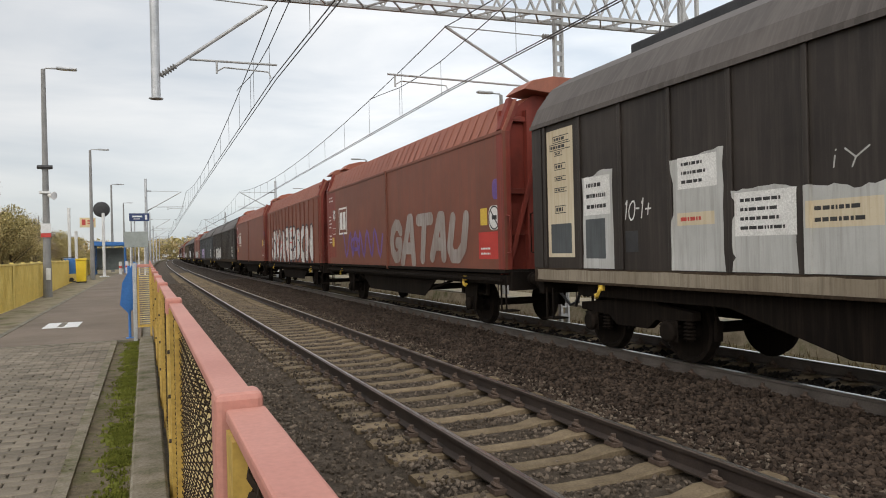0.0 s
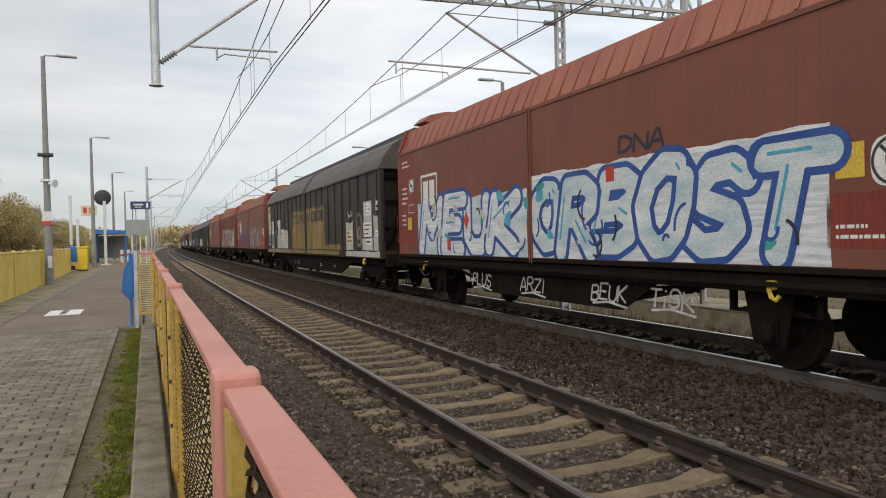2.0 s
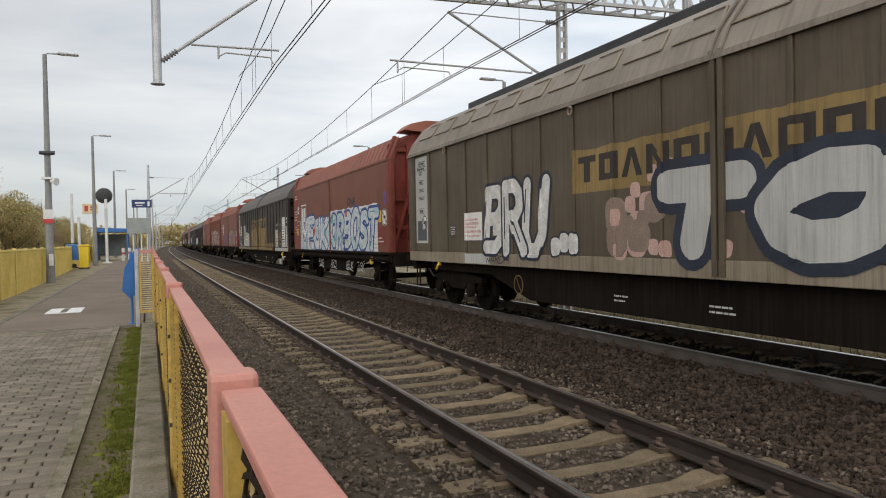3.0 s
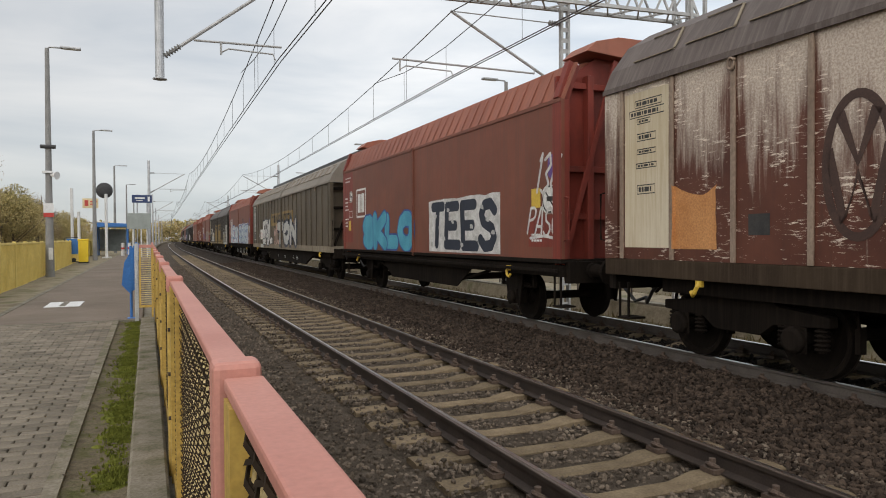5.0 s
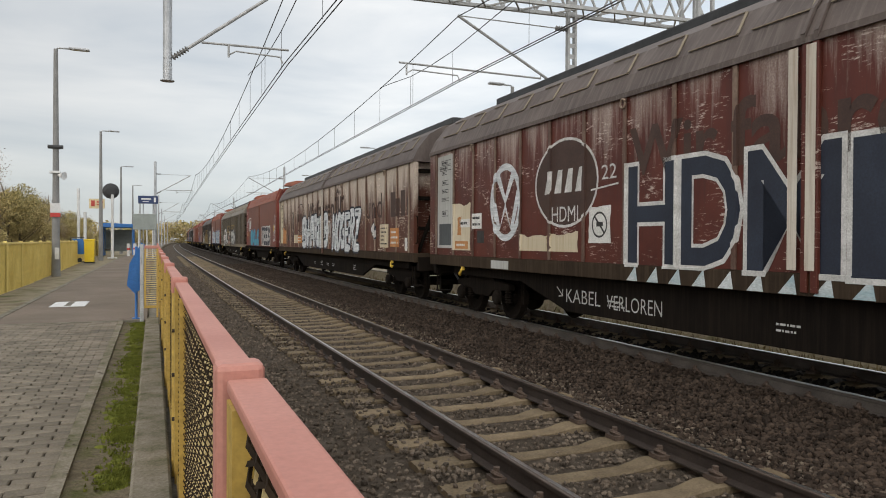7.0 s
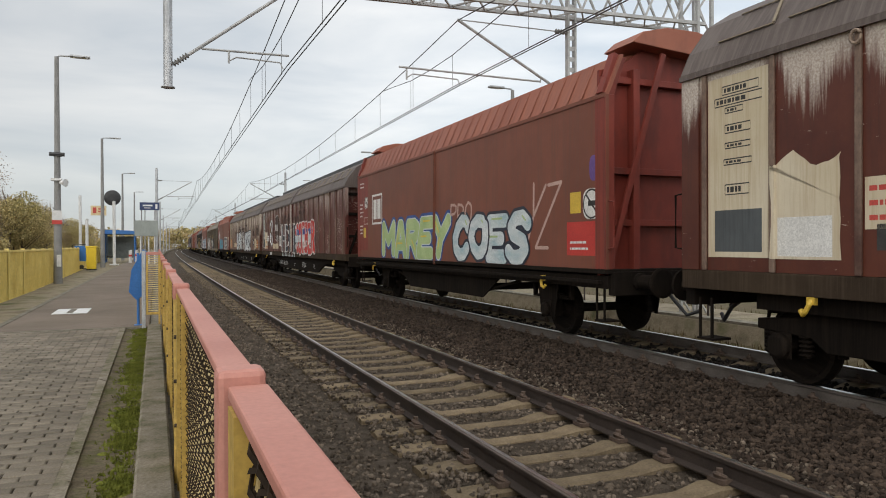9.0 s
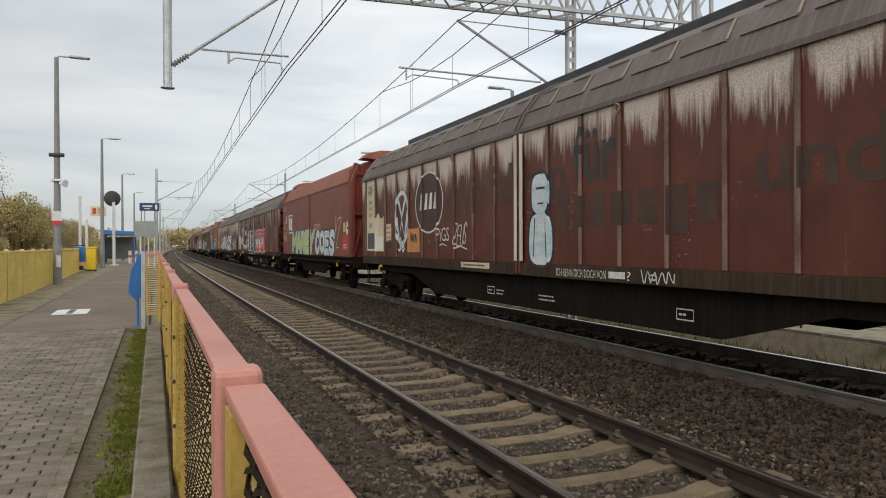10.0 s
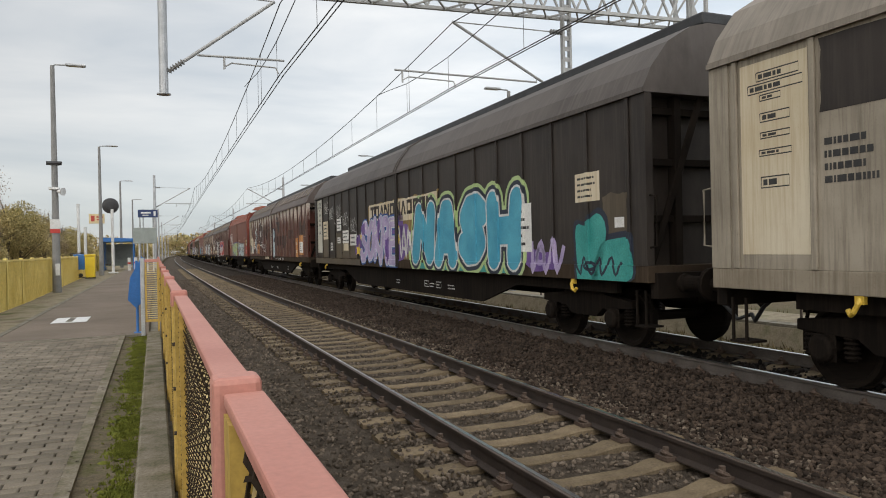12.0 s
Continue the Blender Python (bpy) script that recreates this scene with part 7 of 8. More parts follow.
# ---- overhead line ----
PY = 12.6
portal = thing("catenary_portal", "grey lattice steel portal carrying the overhead line above both tracks", "catenary portal")
chords = {"lower_chord": (7.88, (-0.35, 0.35)), "upper_chord": (8.95, (-0.35, 0.35))}
X0, X1 = -7.2, 11.3


def beam_y(x):
    return 12.9 - (x - 1.2) * 0.085


for nm, (z, offs) in chords.items():
    for o in offs:
        part(nm, Shape().beam((X0, beam_y(X0) + o, z), (X1, beam_y(X1) + o, z), 0.09, 0.09), M_CATENARY, portal)
n = 19
for o in (-0.35, 0.35):
    for i in range(n):
        xa, xb = X0 + (X1 - X0) * i / n, X0 + (X1 - X0) * (i + 1) / n
        xm = (xa + xb) / 2
        part("diagonal", Shape().beam((xa, beam_y(xa) + o, 7.9), (xm, beam_y(xm) + o, 8.93), 0.05).beam((xm, beam_y(xm) + o, 8.93), (xb, beam_y(xb) + o, 7.9), 0.05), M_CATENARY, portal)
for i in range(2 * n):
    xa, xb = X0 + (X1 - X0) * i / (2 * n), X0 + (X1 - X0) * (i + 1) / (2 * n)
    s = 1 if i % 2 else -1
    part("lacing", Shape().beam((xa, beam_y(xa) + 0.35 * s, 7.88), (xb, beam_y(xb) - 0.35 * s, 7.88), 0.04), M_CATENARY, portal)
for x in (X0, X1):
    for dx in (-0.25, 0.25):
        for dy in (-0.35, 0.35):
            part("tower_leg", Shape().beam((x + dx, beam_y(x) + dy, -0.9), (x + dx, beam_y(x) + dy, 9.0), 0.09), M_CATENARY, portal)
    for k in range(14):
        z = -0.6 + k * 0.68
        s = 1 if k % 2 else -1
        for o in (-0.35, 0.35):
            part("tower_lacing", Shape().beam((x - 0.25 * s, beam_y(x) + o, z), (x + 0.25 * s, beam_y(x) + o, z + 0.68), 0.045), M_CATENARY, portal)


def insulator(p, q):
    p, q = Vector(p), Vector(q)
    d = (q - p)
    rings = []
    for k in range(6):
        rings += [(d.length * k / 6, 0.035), (d.length * (k + 0.4) / 6, 0.075), (d.length * (k + 0.8) / 6, 0.035)]
    return Shape().lathe(p, d, rings, 10)


def cantilever(cx, y, mast_x, side, z_mess=7.42, z_arm=6.03, z_contact=5.74, reach=0.3, lo=5.62, mast=None, arm_end=None, drop=None):
    """Bracket arm that holds the wires over one track; side: where its post stands (-1 or 1)."""
    ox = bend(y)
    c = thing("catenary_bracket", "galvanised bracket arm with insulators holding the overhead wires", "bracket", (ox, 0, 0), "catenary brackets")
    if mast == "drop":
        part("drop_post", Shape().tube([(mast_x, y, 5.12), (mast_x, y, 8.0)], 0.095, 14).disc((mast_x, y, 5.11), (0, 0, 1), 0.15, 0.02, 14), M_GALV, c, "grey tube hanging from the portal", smooth=False)
    elif mast == "lattice":
        for d in (-0.11, 0.11):
            part("mast_channel", Shape().beam((mast_x + d, y, -0.9), (mast_x + d, y, 9.3), 0.06, 0.14), M_CATENARY, c)
        plate_mesh = Shape().box(mast_x - 0.08, mast_x + 0.08, y - 0.05, y - 0.035, -0.06, 0.06).mesh("batten_plate", M_CATENARY)
        for k in range(34):
            part("batten_plate", plate_mesh, None, c).location.z = -0.54 + k * 0.29
    else:
        part("mast", Shape().tube([(mast_x, y, -0.9), (mast_x, y, 8.4)], 0.16, 12, 0.10), M_GALV, c, "tapered steel mast")
    tip = (cx - side * -reach, y, z_mess)
    tip = (cx + side * reach, y, z_mess)
    root = (mast_x - side * 0.1, y, lo)
    v = Vector(tip) - Vector(root)
    a = Vector(root) + v * 0.14
    part("insulator", insulator(root, a), M_POLE, c, "ribbed insulator")
    part("strut", Shape().tube([a, tip], 0.038, 8), M_CATENARY, c)
    top = (mast_x - side * 0.05, y, z_mess + 0.03)
    t2 = Vector(top).lerp(Vector(tip), 0.14)
    part("insulator", insulator(top, t2), M_POLE, c, "ribbed insulator")
    part("tie_rod", Shape().tube([t2, tip], 0.016, 6), M_CATENARY, c)
    arm_l = Vector(root) + v * 0.26
    arm_z = arm_l.z
    part("register_arm", Shape().tube([(arm_l.x, y, z_arm), (cx + side * (reach - 0.2) if arm_end is None else arm_end, y, z_arm + 0.03)], 0.026, 8).tube([(arm_l.x, y, z_arm), (arm_l.x, y, arm_z + 0.02)], 0.015, 6), M_CATENARY, c)
    dx = cx + side * (reach + 1.15) if drop is None else drop
    side = side if drop is None else -side
    reach = reach if drop is None else -reach
    part("steady_arm", Shape().tube([(dx, y, z_arm), (dx, y, z_arm - 0.27)], 0.025, 6).tube([(dx, y, z_arm - 0.22), (dx - side * 0.16, y, z_arm - 0.12), (cx + side * reach, y, z_contact + 0.14), (cx + side * (reach - 0.06), y, z_contact)], 0.018, 6), M_CATENARY, c)
    return c


def wires(cx, supports, stag, z_mess=7.40, z_c=5.74):
    """Messenger, twin contact wires and droppers from support to support."""
    w = thing("overhead_line", "sagging messenger wire with droppers and twin contact wires", "overhead line", group="overhead wires")
    for (ya, sa), (yb, sb) in zip(zip(supports, stag), zip(supports[1:], stag[1:])):
        pm, pa, pb = [], [], []
        L = yb - ya
        k = 14
        for i in range(k + 1):
            q = i / k
            y = ya + L * q
            x = cx + bend(y) + sa + (sb - sa) * q
            pm.append((x, y, z_mess - 4 * 0.95 * q * (1 - q)))
            pa.append((x - 0.03, y, z_c))
            pb.append((x + 0.06, y, z_c))
        part("messenger_wire", Shape().tube(pm, 0.0135, 5), M_WIRE, w)
        part("contact_wire", Shape().tube(pa, 0.0125, 5), M_WIRE, w)
        part("contact_wire", Shape().tube(pb, 0.0125, 5), M_WIRE, w)
        for i in range(1, k):
            part("dropper", Shape().tube([pm[i], (pa[i][0] + 0.03, pa[i][1], z_c)], 0.006, 4), M_WIRE, w)


cantilever(-0.1, PY, -2.94, -1, mast="drop", reach=0.40)
cantilever(TRACK_2 - 0.35, PY, 7.42, 1, reach=-0.12, mast="lattice", lo=5.70, arm_end=2.42, drop=2.62)
SUP = [-38, PY, 62, 112, 162, 212, 262]
for i, y in enumerate(SUP[2:]):
    cantilever(-0.1, y, -3.3, -1, 7.3, 5.95, 5.7, 0.3)
    cantilever(TRACK_2 - 0.2, y, TRACK_2 + 3.3, 1, 7.3, 5.95, 5.7, 0.3)


def stitch(cx, xs):
    """The slack stitch wire that hangs below the messenger at the portal, with its droppers."""
    w = thing("stitch_wire", "slack stitch wire under the messenger wire at the portal", "overhead line", group="overhead wires")
    pts = [(cx + xs, y, z) for y, z in ((7.0, 7.10), (9.2, 6.98), (11.5, 6.80), (13.2, 6.67), (15.0, 6.65), (16.5, 6.70), (18.4, 6.88), (19.6, 6.98))]
    part("wire", Shape().tube(pts, 0.0115, 5), M_WIRE, w)
    for k in (3, 5):
        part("dropper", Shape().tube([pts[k], (pts[k][0], pts[k][1], 5.74)], 0.006, 4), M_WIRE, w)


stitch(0.0, -0.36)
stitch(TRACK_2, -0.34)
wires(0.0, SUP, [0.5, -0.37, 0.02, 0.2, -0.2, 0.2, -0.2])
wires(TRACK_2, SUP, [0.3, -0.46, 0.1, -0.2, 0.2, -0.2, 0.2])

# ---- platform lamps ----


def lamp(x, y, arm, kit=0, top=8.85, base=P - 0.15):
    lp = thing("street_lamp", "tall grey tapered pole lamp with a flat lantern arm", "street lamp", (x, y, 0), "platform lamps")
    part("pole", Shape().tube([(0, 0, base), (0, 0, 3.4), (0, 0, top)], 0.16, 14, 0.075), M_POLE, lp, "tapered grey concrete pole")
    part("arm", Shape().tube([(0, 0, top - 0.03), (arm * 0.08, 0, top + 0.05), (arm * 0.55, 0, top + 0.06)], 0.035, 8), M_GALV, lp)
    part("lantern", Shape().box(min(arm * 0.45, arm * 1.15), max(arm * 0.45, arm * 1.15), -0.13, 0.13, top + 0.03, top + 0.11), M_GALV, lp, "flat grey lantern", 0.02)
    part("lens", Shape().box(min(arm * 0.55, arm * 1.1), max(arm * 0.55, arm * 1.1), -0.10, 0.10, top + 0.018, top + 0.028), M_WHITE, lp)
    if kit:
        part("floodlight", Shape().tube([(-0.26, -0.1, 5.12), (0.26, -0.1, 5.12)], 0.075, 10).box(-0.15, 0.15, -0.16, 0.15, 5.06, 5.16), M_BLACK, lp, "black floodlight pair on a clamp")
        part("loudspeaker", Shape().lathe((0.1, -0.12, 4.05), (0.8, -0.6, -0.1), [(0, 0.05), (0.12, 0.08), (0.24, 0.14), (0.26, 0.15)], 14).box(-0.2, 0.15, -0.2, 0.1, 4.12, 4.2), M_WHITE, lp, "white horn loudspeaker")
        part("notice", Shape().box(-0.17, 0.17, -0.19, -0.175, 2.62, 2.98), M_WHITE, lp, "white notice with a red foot")
        part("notice_foot", Shape().box(-0.17, 0.17, -0.19, -0.175, 2.46, 2.615), M_RED_SIGN, lp)
        part("sticker", Shape().box(-0.02, 0.13, -0.192, -0.18, 0.85, 1.3), M_WHITE, lp)
    return lp


lamp(-6.64, 26.4, 1, 1)
lamp(-6.45, 48.4, 1)
lamp(-6.15, 73.0, 1)
lamp(-5.7, 99.0, 1)
lamp(-5.2, 124.0, 1)
lamp(11.35, 23.4, -1, 0, 8.4, -0.85)
lamp(12.0, 46.0, -1, 0, 8.4, -0.85)
lamp(12.4, 70.0, -1, 0, 8.4, -0.85)

# ---- platform furniture ----
yb2 = thing("waste_container", "bright yellow plastic waste container beside the fence", "bin", (-6.5, 40.0, P))
part("body", Shape().prism([(-0.23, 0.05), (0.23, 0.05), (0.26, 1.22), (-0.26, 1.22)], -0.3, 0.3), M_BRIGHT_YELLOW, yb2, "", 0.02)
part("lid", Shape().box(-0.29, 0.29, -0.33, 0.33, 1.225, 1.33), M_BRIGHT_YELLOW, yb2, "", 0.03)
part("foot", Shape().box(-0.26, 0.26, -0.26, 0.26, -0.02, 0.05), M_BLACK, yb2)
bb2 = thing("litter_bin", "blue litter bin hung on a dark frame", "bin", (-7.25, 42.0, P))
part("body", Shape().prism([(-0.24, 0.45), (0.30, 0.45), (0.34, 1.35), (-0.28, 1.35)], -0.26, 0.26), M_BLUE, bb2, "", 0.02)
part("frame", Shape().tube([(-0.4, 0, -0.1), (-0.4, 0, 1.4), (0.3, 0, 1.42)], 0.03, 8).box(-0.45, 0.3, -0.05, 0.05, -0.02, 0.03), M_BLACK, bb2)
part("foot_weight", Shape().lathe((0.1, -0.2, 0.12), (0, 1, 0), [(-0.1, 0.12), (0.1, 0.12)], 14), M_BLACK, bb2)

mir = thing("platform_mirror", "white post with a round dark-backed mirror", "mirror", (-5.87, 51.0, P))
part("post", Shape().tube([(0, 0, -0.05), (0, 0, 4.5)], 0.10, 12), M_WHITE, mir)
part("mirror_disc", Shape().lathe((-0.1, 0.05, 4.75), (0, 1, 0), [(-0.08, 0.3), (-0.03, 0.52), (0.03, 0.55), (0.05, 0.5)], 24), M_BLACK, mir, "dark round mirror back")
part("base_plate", Shape().box(-0.3, 0.3, -0.3, 0.3, -0.02, 0.06), M_WHITE, mir, "", 0.01)

cs = thing("notice_board", "cream notice board high on white posts", "sign", (-6.8, 50.0, P))
part("panel", Shape().box(-0.48, 0.5, -0.03, 0.03, 3.45, 4.12), M_CREAM, cs, "", 0.01)
part("writing", Shape().box(-0.35, -0.12, -0.036, -0.031, 3.6, 4.0).box(0.0, 0.4, -0.036, -0.031, 3.85, 3.95).box(0.0, 0.35, -0.036, -0.031, 3.68, 3.76), M_REDINK, cs)
part("post", Shape().tube([(0.3, 0.06, -0.1), (0.3, 0.06, 3.7)], 0.06, 8), M_CREAM, cs)
for x, y, h in ((-8.1, 52.0, 4.9), (-7.6, 51.0, 3.2)):
    wp = thing("white_post", "plain white painted steel post", "post", (x, y, P), "white posts")
    part("shaft", Shape().tube([(0, 0, -0.2), (0, 0, h)], 0.10, 10), M_WHITE, wp)
    part("cap", Shape().disc((0, 0, h + 0.01), (0, 0, 1), 0.11, 0.03, 10), M_WHITE, wp)

ps = thing("platform_sign", "navy platform sign with white writing on grey posts", "sign", (-3.55, 55.0, P))
part("panel", Shape().box(-0.72, 0.70, -0.04, 0.04, 4.10, 4.70), M_NAVY, ps, "", 0.01)
num = Flat().letters("1", 0.40, 0.55, 4.22, 4.58, 0.02)
bmesh.ops.triangulate(num.bm, faces=num.bm.faces[:])
for v in num.bm.verts:
    v.co = (v.co.x, -0.045, v.co.y)
nm2 = bpy.data.meshes.new("number")
num.bm.to_mesh(nm2)
num.bm.free()
nm2.materials.append(M_WHITE)
part("number", nm2, None, ps, "white figure")
part("writing", Shape().box(-0.5, 0.2, -0.045, -0.041, 4.40, 4.52).box(-0.4, 0.05, -0.045, -0.041, 4.24, 4.30), M_WHITE, ps)
for x in (-0.35, 0.35):
    part("post", Shape().tube([(x, 0.08, -0.1), (x, 0.08, 4.75)], 0.045, 8), M_GALV, ps)
gp = thing("timetable_panel", "grey-green panel on steel posts, seen from behind", "notice board", (-3.72, 52.0, P))
part("panel", Shape().box(-0.85, 0.75, -0.03, 0.03, 2.05, 3.2), M_GREYSIGN, gp, "", 0.01)
for x in (-0.45, 0.1, 0.5):
    part("post", Shape().tube([(x, 0.07, -0.1), (x, 0.07, 3.25)], 0.05, 8), M_WHITE, gp)

sh = thing("waiting_shelter", "small platform shelter with a blue flat roof and pale panels", "shelter", (-5.9, 64.0, P))
part("roof", Shape().prism([(-1.5, 2.35), (1.4, 2.35), (1.45, 2.62), (-1.55, 2.75)], -2.2, 2.2), M_BLUE, sh, "blue sheet roof", 0.02)
for x in (-1.3, 1.1):
    for y in (-2.0, 0.0, 2.0):
        part("post", Shape().box(x - 0.05, x + 0.05, y - 0.05, y + 0.05, -0.1, 2.35), M_BLUE, sh, "", 0.005)
for y in (-1.9, -0.95, 0.05, 1.0):
    part("wall_panel", Shape().box(-1.34, -1.30, y, y + 0.85, 0.25, 2.2), M_GREYSIGN, sh)
part("wall_panel", Shape().box(-1.25, 1.0, 1.93, 1.97, 0.25, 2.2), M_GREYSIGN, sh)
part("bench", Shape().box(-1.1, -0.7, -1.6, 1.6, 0.42, 0.48), M_BARK, sh, "dark wooden bench")
for i, (x, y) in enumerate(((-5.0, 57.0), (-4.6, 60.0), (-5.3, 70.0))):
    bl = thing("bollard", "short white painted bollard", "bollard", (x, y, P), "bollards")
    part("shaft", Shape().tube([(0, 0, -0.05), (0, 0, 1.0)], 0.12, 10), M_WHITE, bl)
    part("band", Shape().tube([(0, 0, 0.5), (0, 0, 0.65)], 0.125, 10), M_RED_SIGN, bl)

bs2 = thing("blue_board", "tilted blue steel board on a thin post beside the fence", "board", (0, 0, 0))
part("board", Shape().add([(-3.34, 8.66, 1.52), (-3.40, 8.66, 1.57), (-3.58, 8.62, 1.22), (-3.62, 8.62, 0.86), (-3.50, 8.64, 0.72), (-3.40, 8.66, 0.80)] + [(-3.34, 8.69, 1.52), (-3.40, 8.69, 1.57), (-3.58, 8.65, 1.22), (-3.62, 8.65, 0.86), (-3.50, 8.67, 0.72), (-3.40, 8.69, 0.80)],
                         [(0, 1, 2, 3, 4, 5), (11, 10, 9, 8, 7, 6)] + [(i, (i + 1) % 6, 6 + (i + 1) % 6, 6 + i) for i in range(6)]), M_BLUE, bs2)
part("post", Shape().tube([(-3.48, 8.72, P - 0.05), (-3.48, 8.72, 1.5)], 0.022, 8), M_BLUE, bs2, "thin blue post")
part("foot_plate", Shape().box(-3.54, -3.42, 8.66, 8.78, P, P + 0.015), M_BLUE, bs2)

mh = thing("manhole_cover", "pale concrete inspection cover set in the asphalt", "manhole cover", (-4.78, 12.0, P))
part("frame", Shape().box(-0.30, 0.32, -0.60, 0.55, -0.02, 0.008), M_WHITE, mh, "pale concrete frame")
part("plate", Shape().box(-0.05, 0.06, -0.5, 0.45, 0.008, 0.014), M_CONCRETE, mh, "dull grey centre plate")
part("keyhole", Shape().disc((0.0, -0.1, 0.016), (0, 0, 1), 0.05, 0.006, 12), M_BLACK, mh)

# yellow fence along the back of the platform


def back_fence(y0, y1, x):
    f = thing("yellow_fence", "tall dull yellow sheet-and-mesh fence panel at the platform back", "fence", (x, 0, 0), "back fence")
    part("sheet", Shape().box(-0.012, 0.012, y0 + 0.08, y1, 0.2, 1.46), M_FENCE_FAR, f)
    part("post", Shape().box(-0.05, 0.05, y0, y0 + 0.08, -0.1, 1.56), M_FENCE_FAR, f, "", 0.008)
    part("top_rail", Shape().box(-0.035, 0.035, y0 + 0.08, y1, 1.465, 1.52), M_FENCE_FAR, f, "", 0.006)
    part("bottom_rail", Shape().box(-0.03, 0.03, y0 + 0.08, y1, 0.14, 0.195), M_FENCE_FAR, f)
    s = Shape()
    for y in span(y0 + 0.2, y1, 0.13):
        s.box(0.013, 0.025, y, y + 0.03, 0.2, 1.46)
    part("slat_relief", s, M_FENCE_FAR, f)


y = 8.0
while y < 112:
    back_fence(y, y + 2.4, -6.85 - 0.022 * max(0, y - 20))
    y += 2.4

# pavers and the strip beside them
paver = Shape()
paver.v = [(-0.0962, -0.0462, -0.05), (0.0962, -0.0462, -0.05), (0.0962, 0.0462, -0.05), (-0.0962, 0.0462, -0.05), (-0.0962, -0.0462, -0.006), (0.0962, -0.0462, -0.006), (0.0962, 0.0462, -0.006), (-0.0962, 0.0462, -0.006), (-0.0895, -0.0395, 0), (0.0895, -0.0395, 0), (0.0895, 0.0395, 0), (-0.0895, 0.0395, 0)]
paver.f = [(0, 1, 5, 4), (1, 2, 6, 5), (2, 3, 7, 6), (3, 0, 4, 7), (4, 5, 9, 8), (5, 6, 10, 9), (6, 7, 11, 10), (7, 4, 8, 11), (8, 9, 10, 11)]
paver_mesh = paver.mesh("paver", M_PAVER)
pavement = bpy.data.objects["pavement"]
rest = Shape()
r = random.Random(12)
count = 0
for j in range(88):
    y = 0.35 + j * 0.1 - 0.6
    if y > 8.38:
        break
    for i in range(17):
        x = -3.84 - i * 0.2 - (0.1 if j % 2 else 0)
        z = P + r.uniform(-0.004, 0.003)
        if j % 2 and i == 0:
            rest.add([(-3.79 + vx * 0.47, y + vy, z + vz) for vx, vy, vz in paver.v], paver.f)
        if x < -5.6:
            continue
        if y < 4.3 and y > 0.2 and x > -5.3 and count < 300:
            o = new("paver", paver_mesh)
            o.parent = pavement
            o.location = (x, y, z)
            o.rotation_euler = (r.uniform(-0.012, 0.012), r.uniform(-0.01, 0.01), r.uniform(-0.012, 0.012))
            count += 1
        else:
            a = r.uniform(-0.012, 0.012)
            rest.add([(x + vx - vy * a, y + vy + vx * a, z + vz) for vx, vy, vz in paver.v], paver.f)
tagged(part("pavers", rest, M_PAVERS_FAR, pavement, "grey-brown rectangular concrete pavers"), kind="stuff")

# moss, weeds and fallen leaves on the strip
rng2 = np.random.default_rng(9)


def tufts(name, label, n, xs, ys, size, mat, height, flat=0.0):
    v, f = [], []
    for k in range(n):
        x, y = xs(), ys()
        for q in range(3):
            a = rng2.uniform(0, 6.28)
            s = size * rng2.uniform(0.5, 1.3)
            bx, by = x + rng2.normal(0, size * 0.8), y + rng2.normal(0, size * 0.8)
            h = height * rng2.uniform(0.3, 1.0)
            i0 = len(v)
            v += [(bx - s * math.cos(a), by - s * math.sin(a), P - 0.03), (bx + s * math.cos(a), by + s * math.sin(a), P - 0.03), (bx + rng2.normal(0, s), by + rng2.normal(0, s), P - 0.025 + h)]
            f.append((i0, i0 + 1, i0 + 2))
    me = bpy.data.meshes.new(name)
    me.from_pydata(v, [], f)
    me.materials.append(mat)
    return tagged(new(name, me), label, "moss", kind="stuff")


def patchy_y():
    """A place along the strip, more often where the moss is thick."""
    while True:
        y = float(rng2.uniform(0.1, 8.3))
        if rng2.uniform() < 0.25 + 0.75 * (math.sin(y * 2.3) * math.sin(y * 5.1 + 1) > -0.15):
            return y


moss_bed = Shape()
for k in range(330):
    y0 = patchy_y()
    x0 = np.clip(-3.36 - abs(rng2.normal(0, 0.075)), -3.63, -3.345)
    rr1 = rng2.uniform(0.02, 0.075)
    moss_bed.lathe((x0, y0, P - 0.04), (0, 0, 1), [(0, rr1), (0.012, rr1 * 0.8), (0.020, rr1 * 0.3)], 7)
tagged(new("moss_cushions", moss_bed.mesh("moss_cushions", M_MOSS)), "bright green moss cushions along the kerb", "moss", kind="stuff")
tufts("moss_blades", "short green moss and grass blades along the kerb", 7000, lambda: float(np.clip(-3.345 - abs(rng2.normal(0, 0.08)), -3.65, -3.34)), patchy_y, 0.008, M_MOSS, 0.022)
leaf = Shape()
for k in range(150):
    x, y, a = rng2.uniform(-4.3, -3.3) if k % 3 else rng2.uniform(-3.75, -3.55), rng2.uniform(0.3, 9.0), rng2.uniform(0, 6.28)
    s = rng2.uniform(0.012, 0.03)
    c2, s2 = math.cos(a) * s, math.sin(a) * s
    leaf.add([(x - c2, y - s2, P + 0.008), (x + s2 * 0.5, y - c2 * 0.5, P + 0.014), (x + c2, y + s2, P + 0.009), (x - s2 * 0.5, y + c2 * 0.5, P + 0.012)], [(0, 1, 2, 3)])
tagged(new("fallen_leaves", leaf.mesh("fallen_leaves", M_BARK)), "small brown fallen leaves on the pavers", "leaves", kind="stuff")

# ---- trees and scrub ----


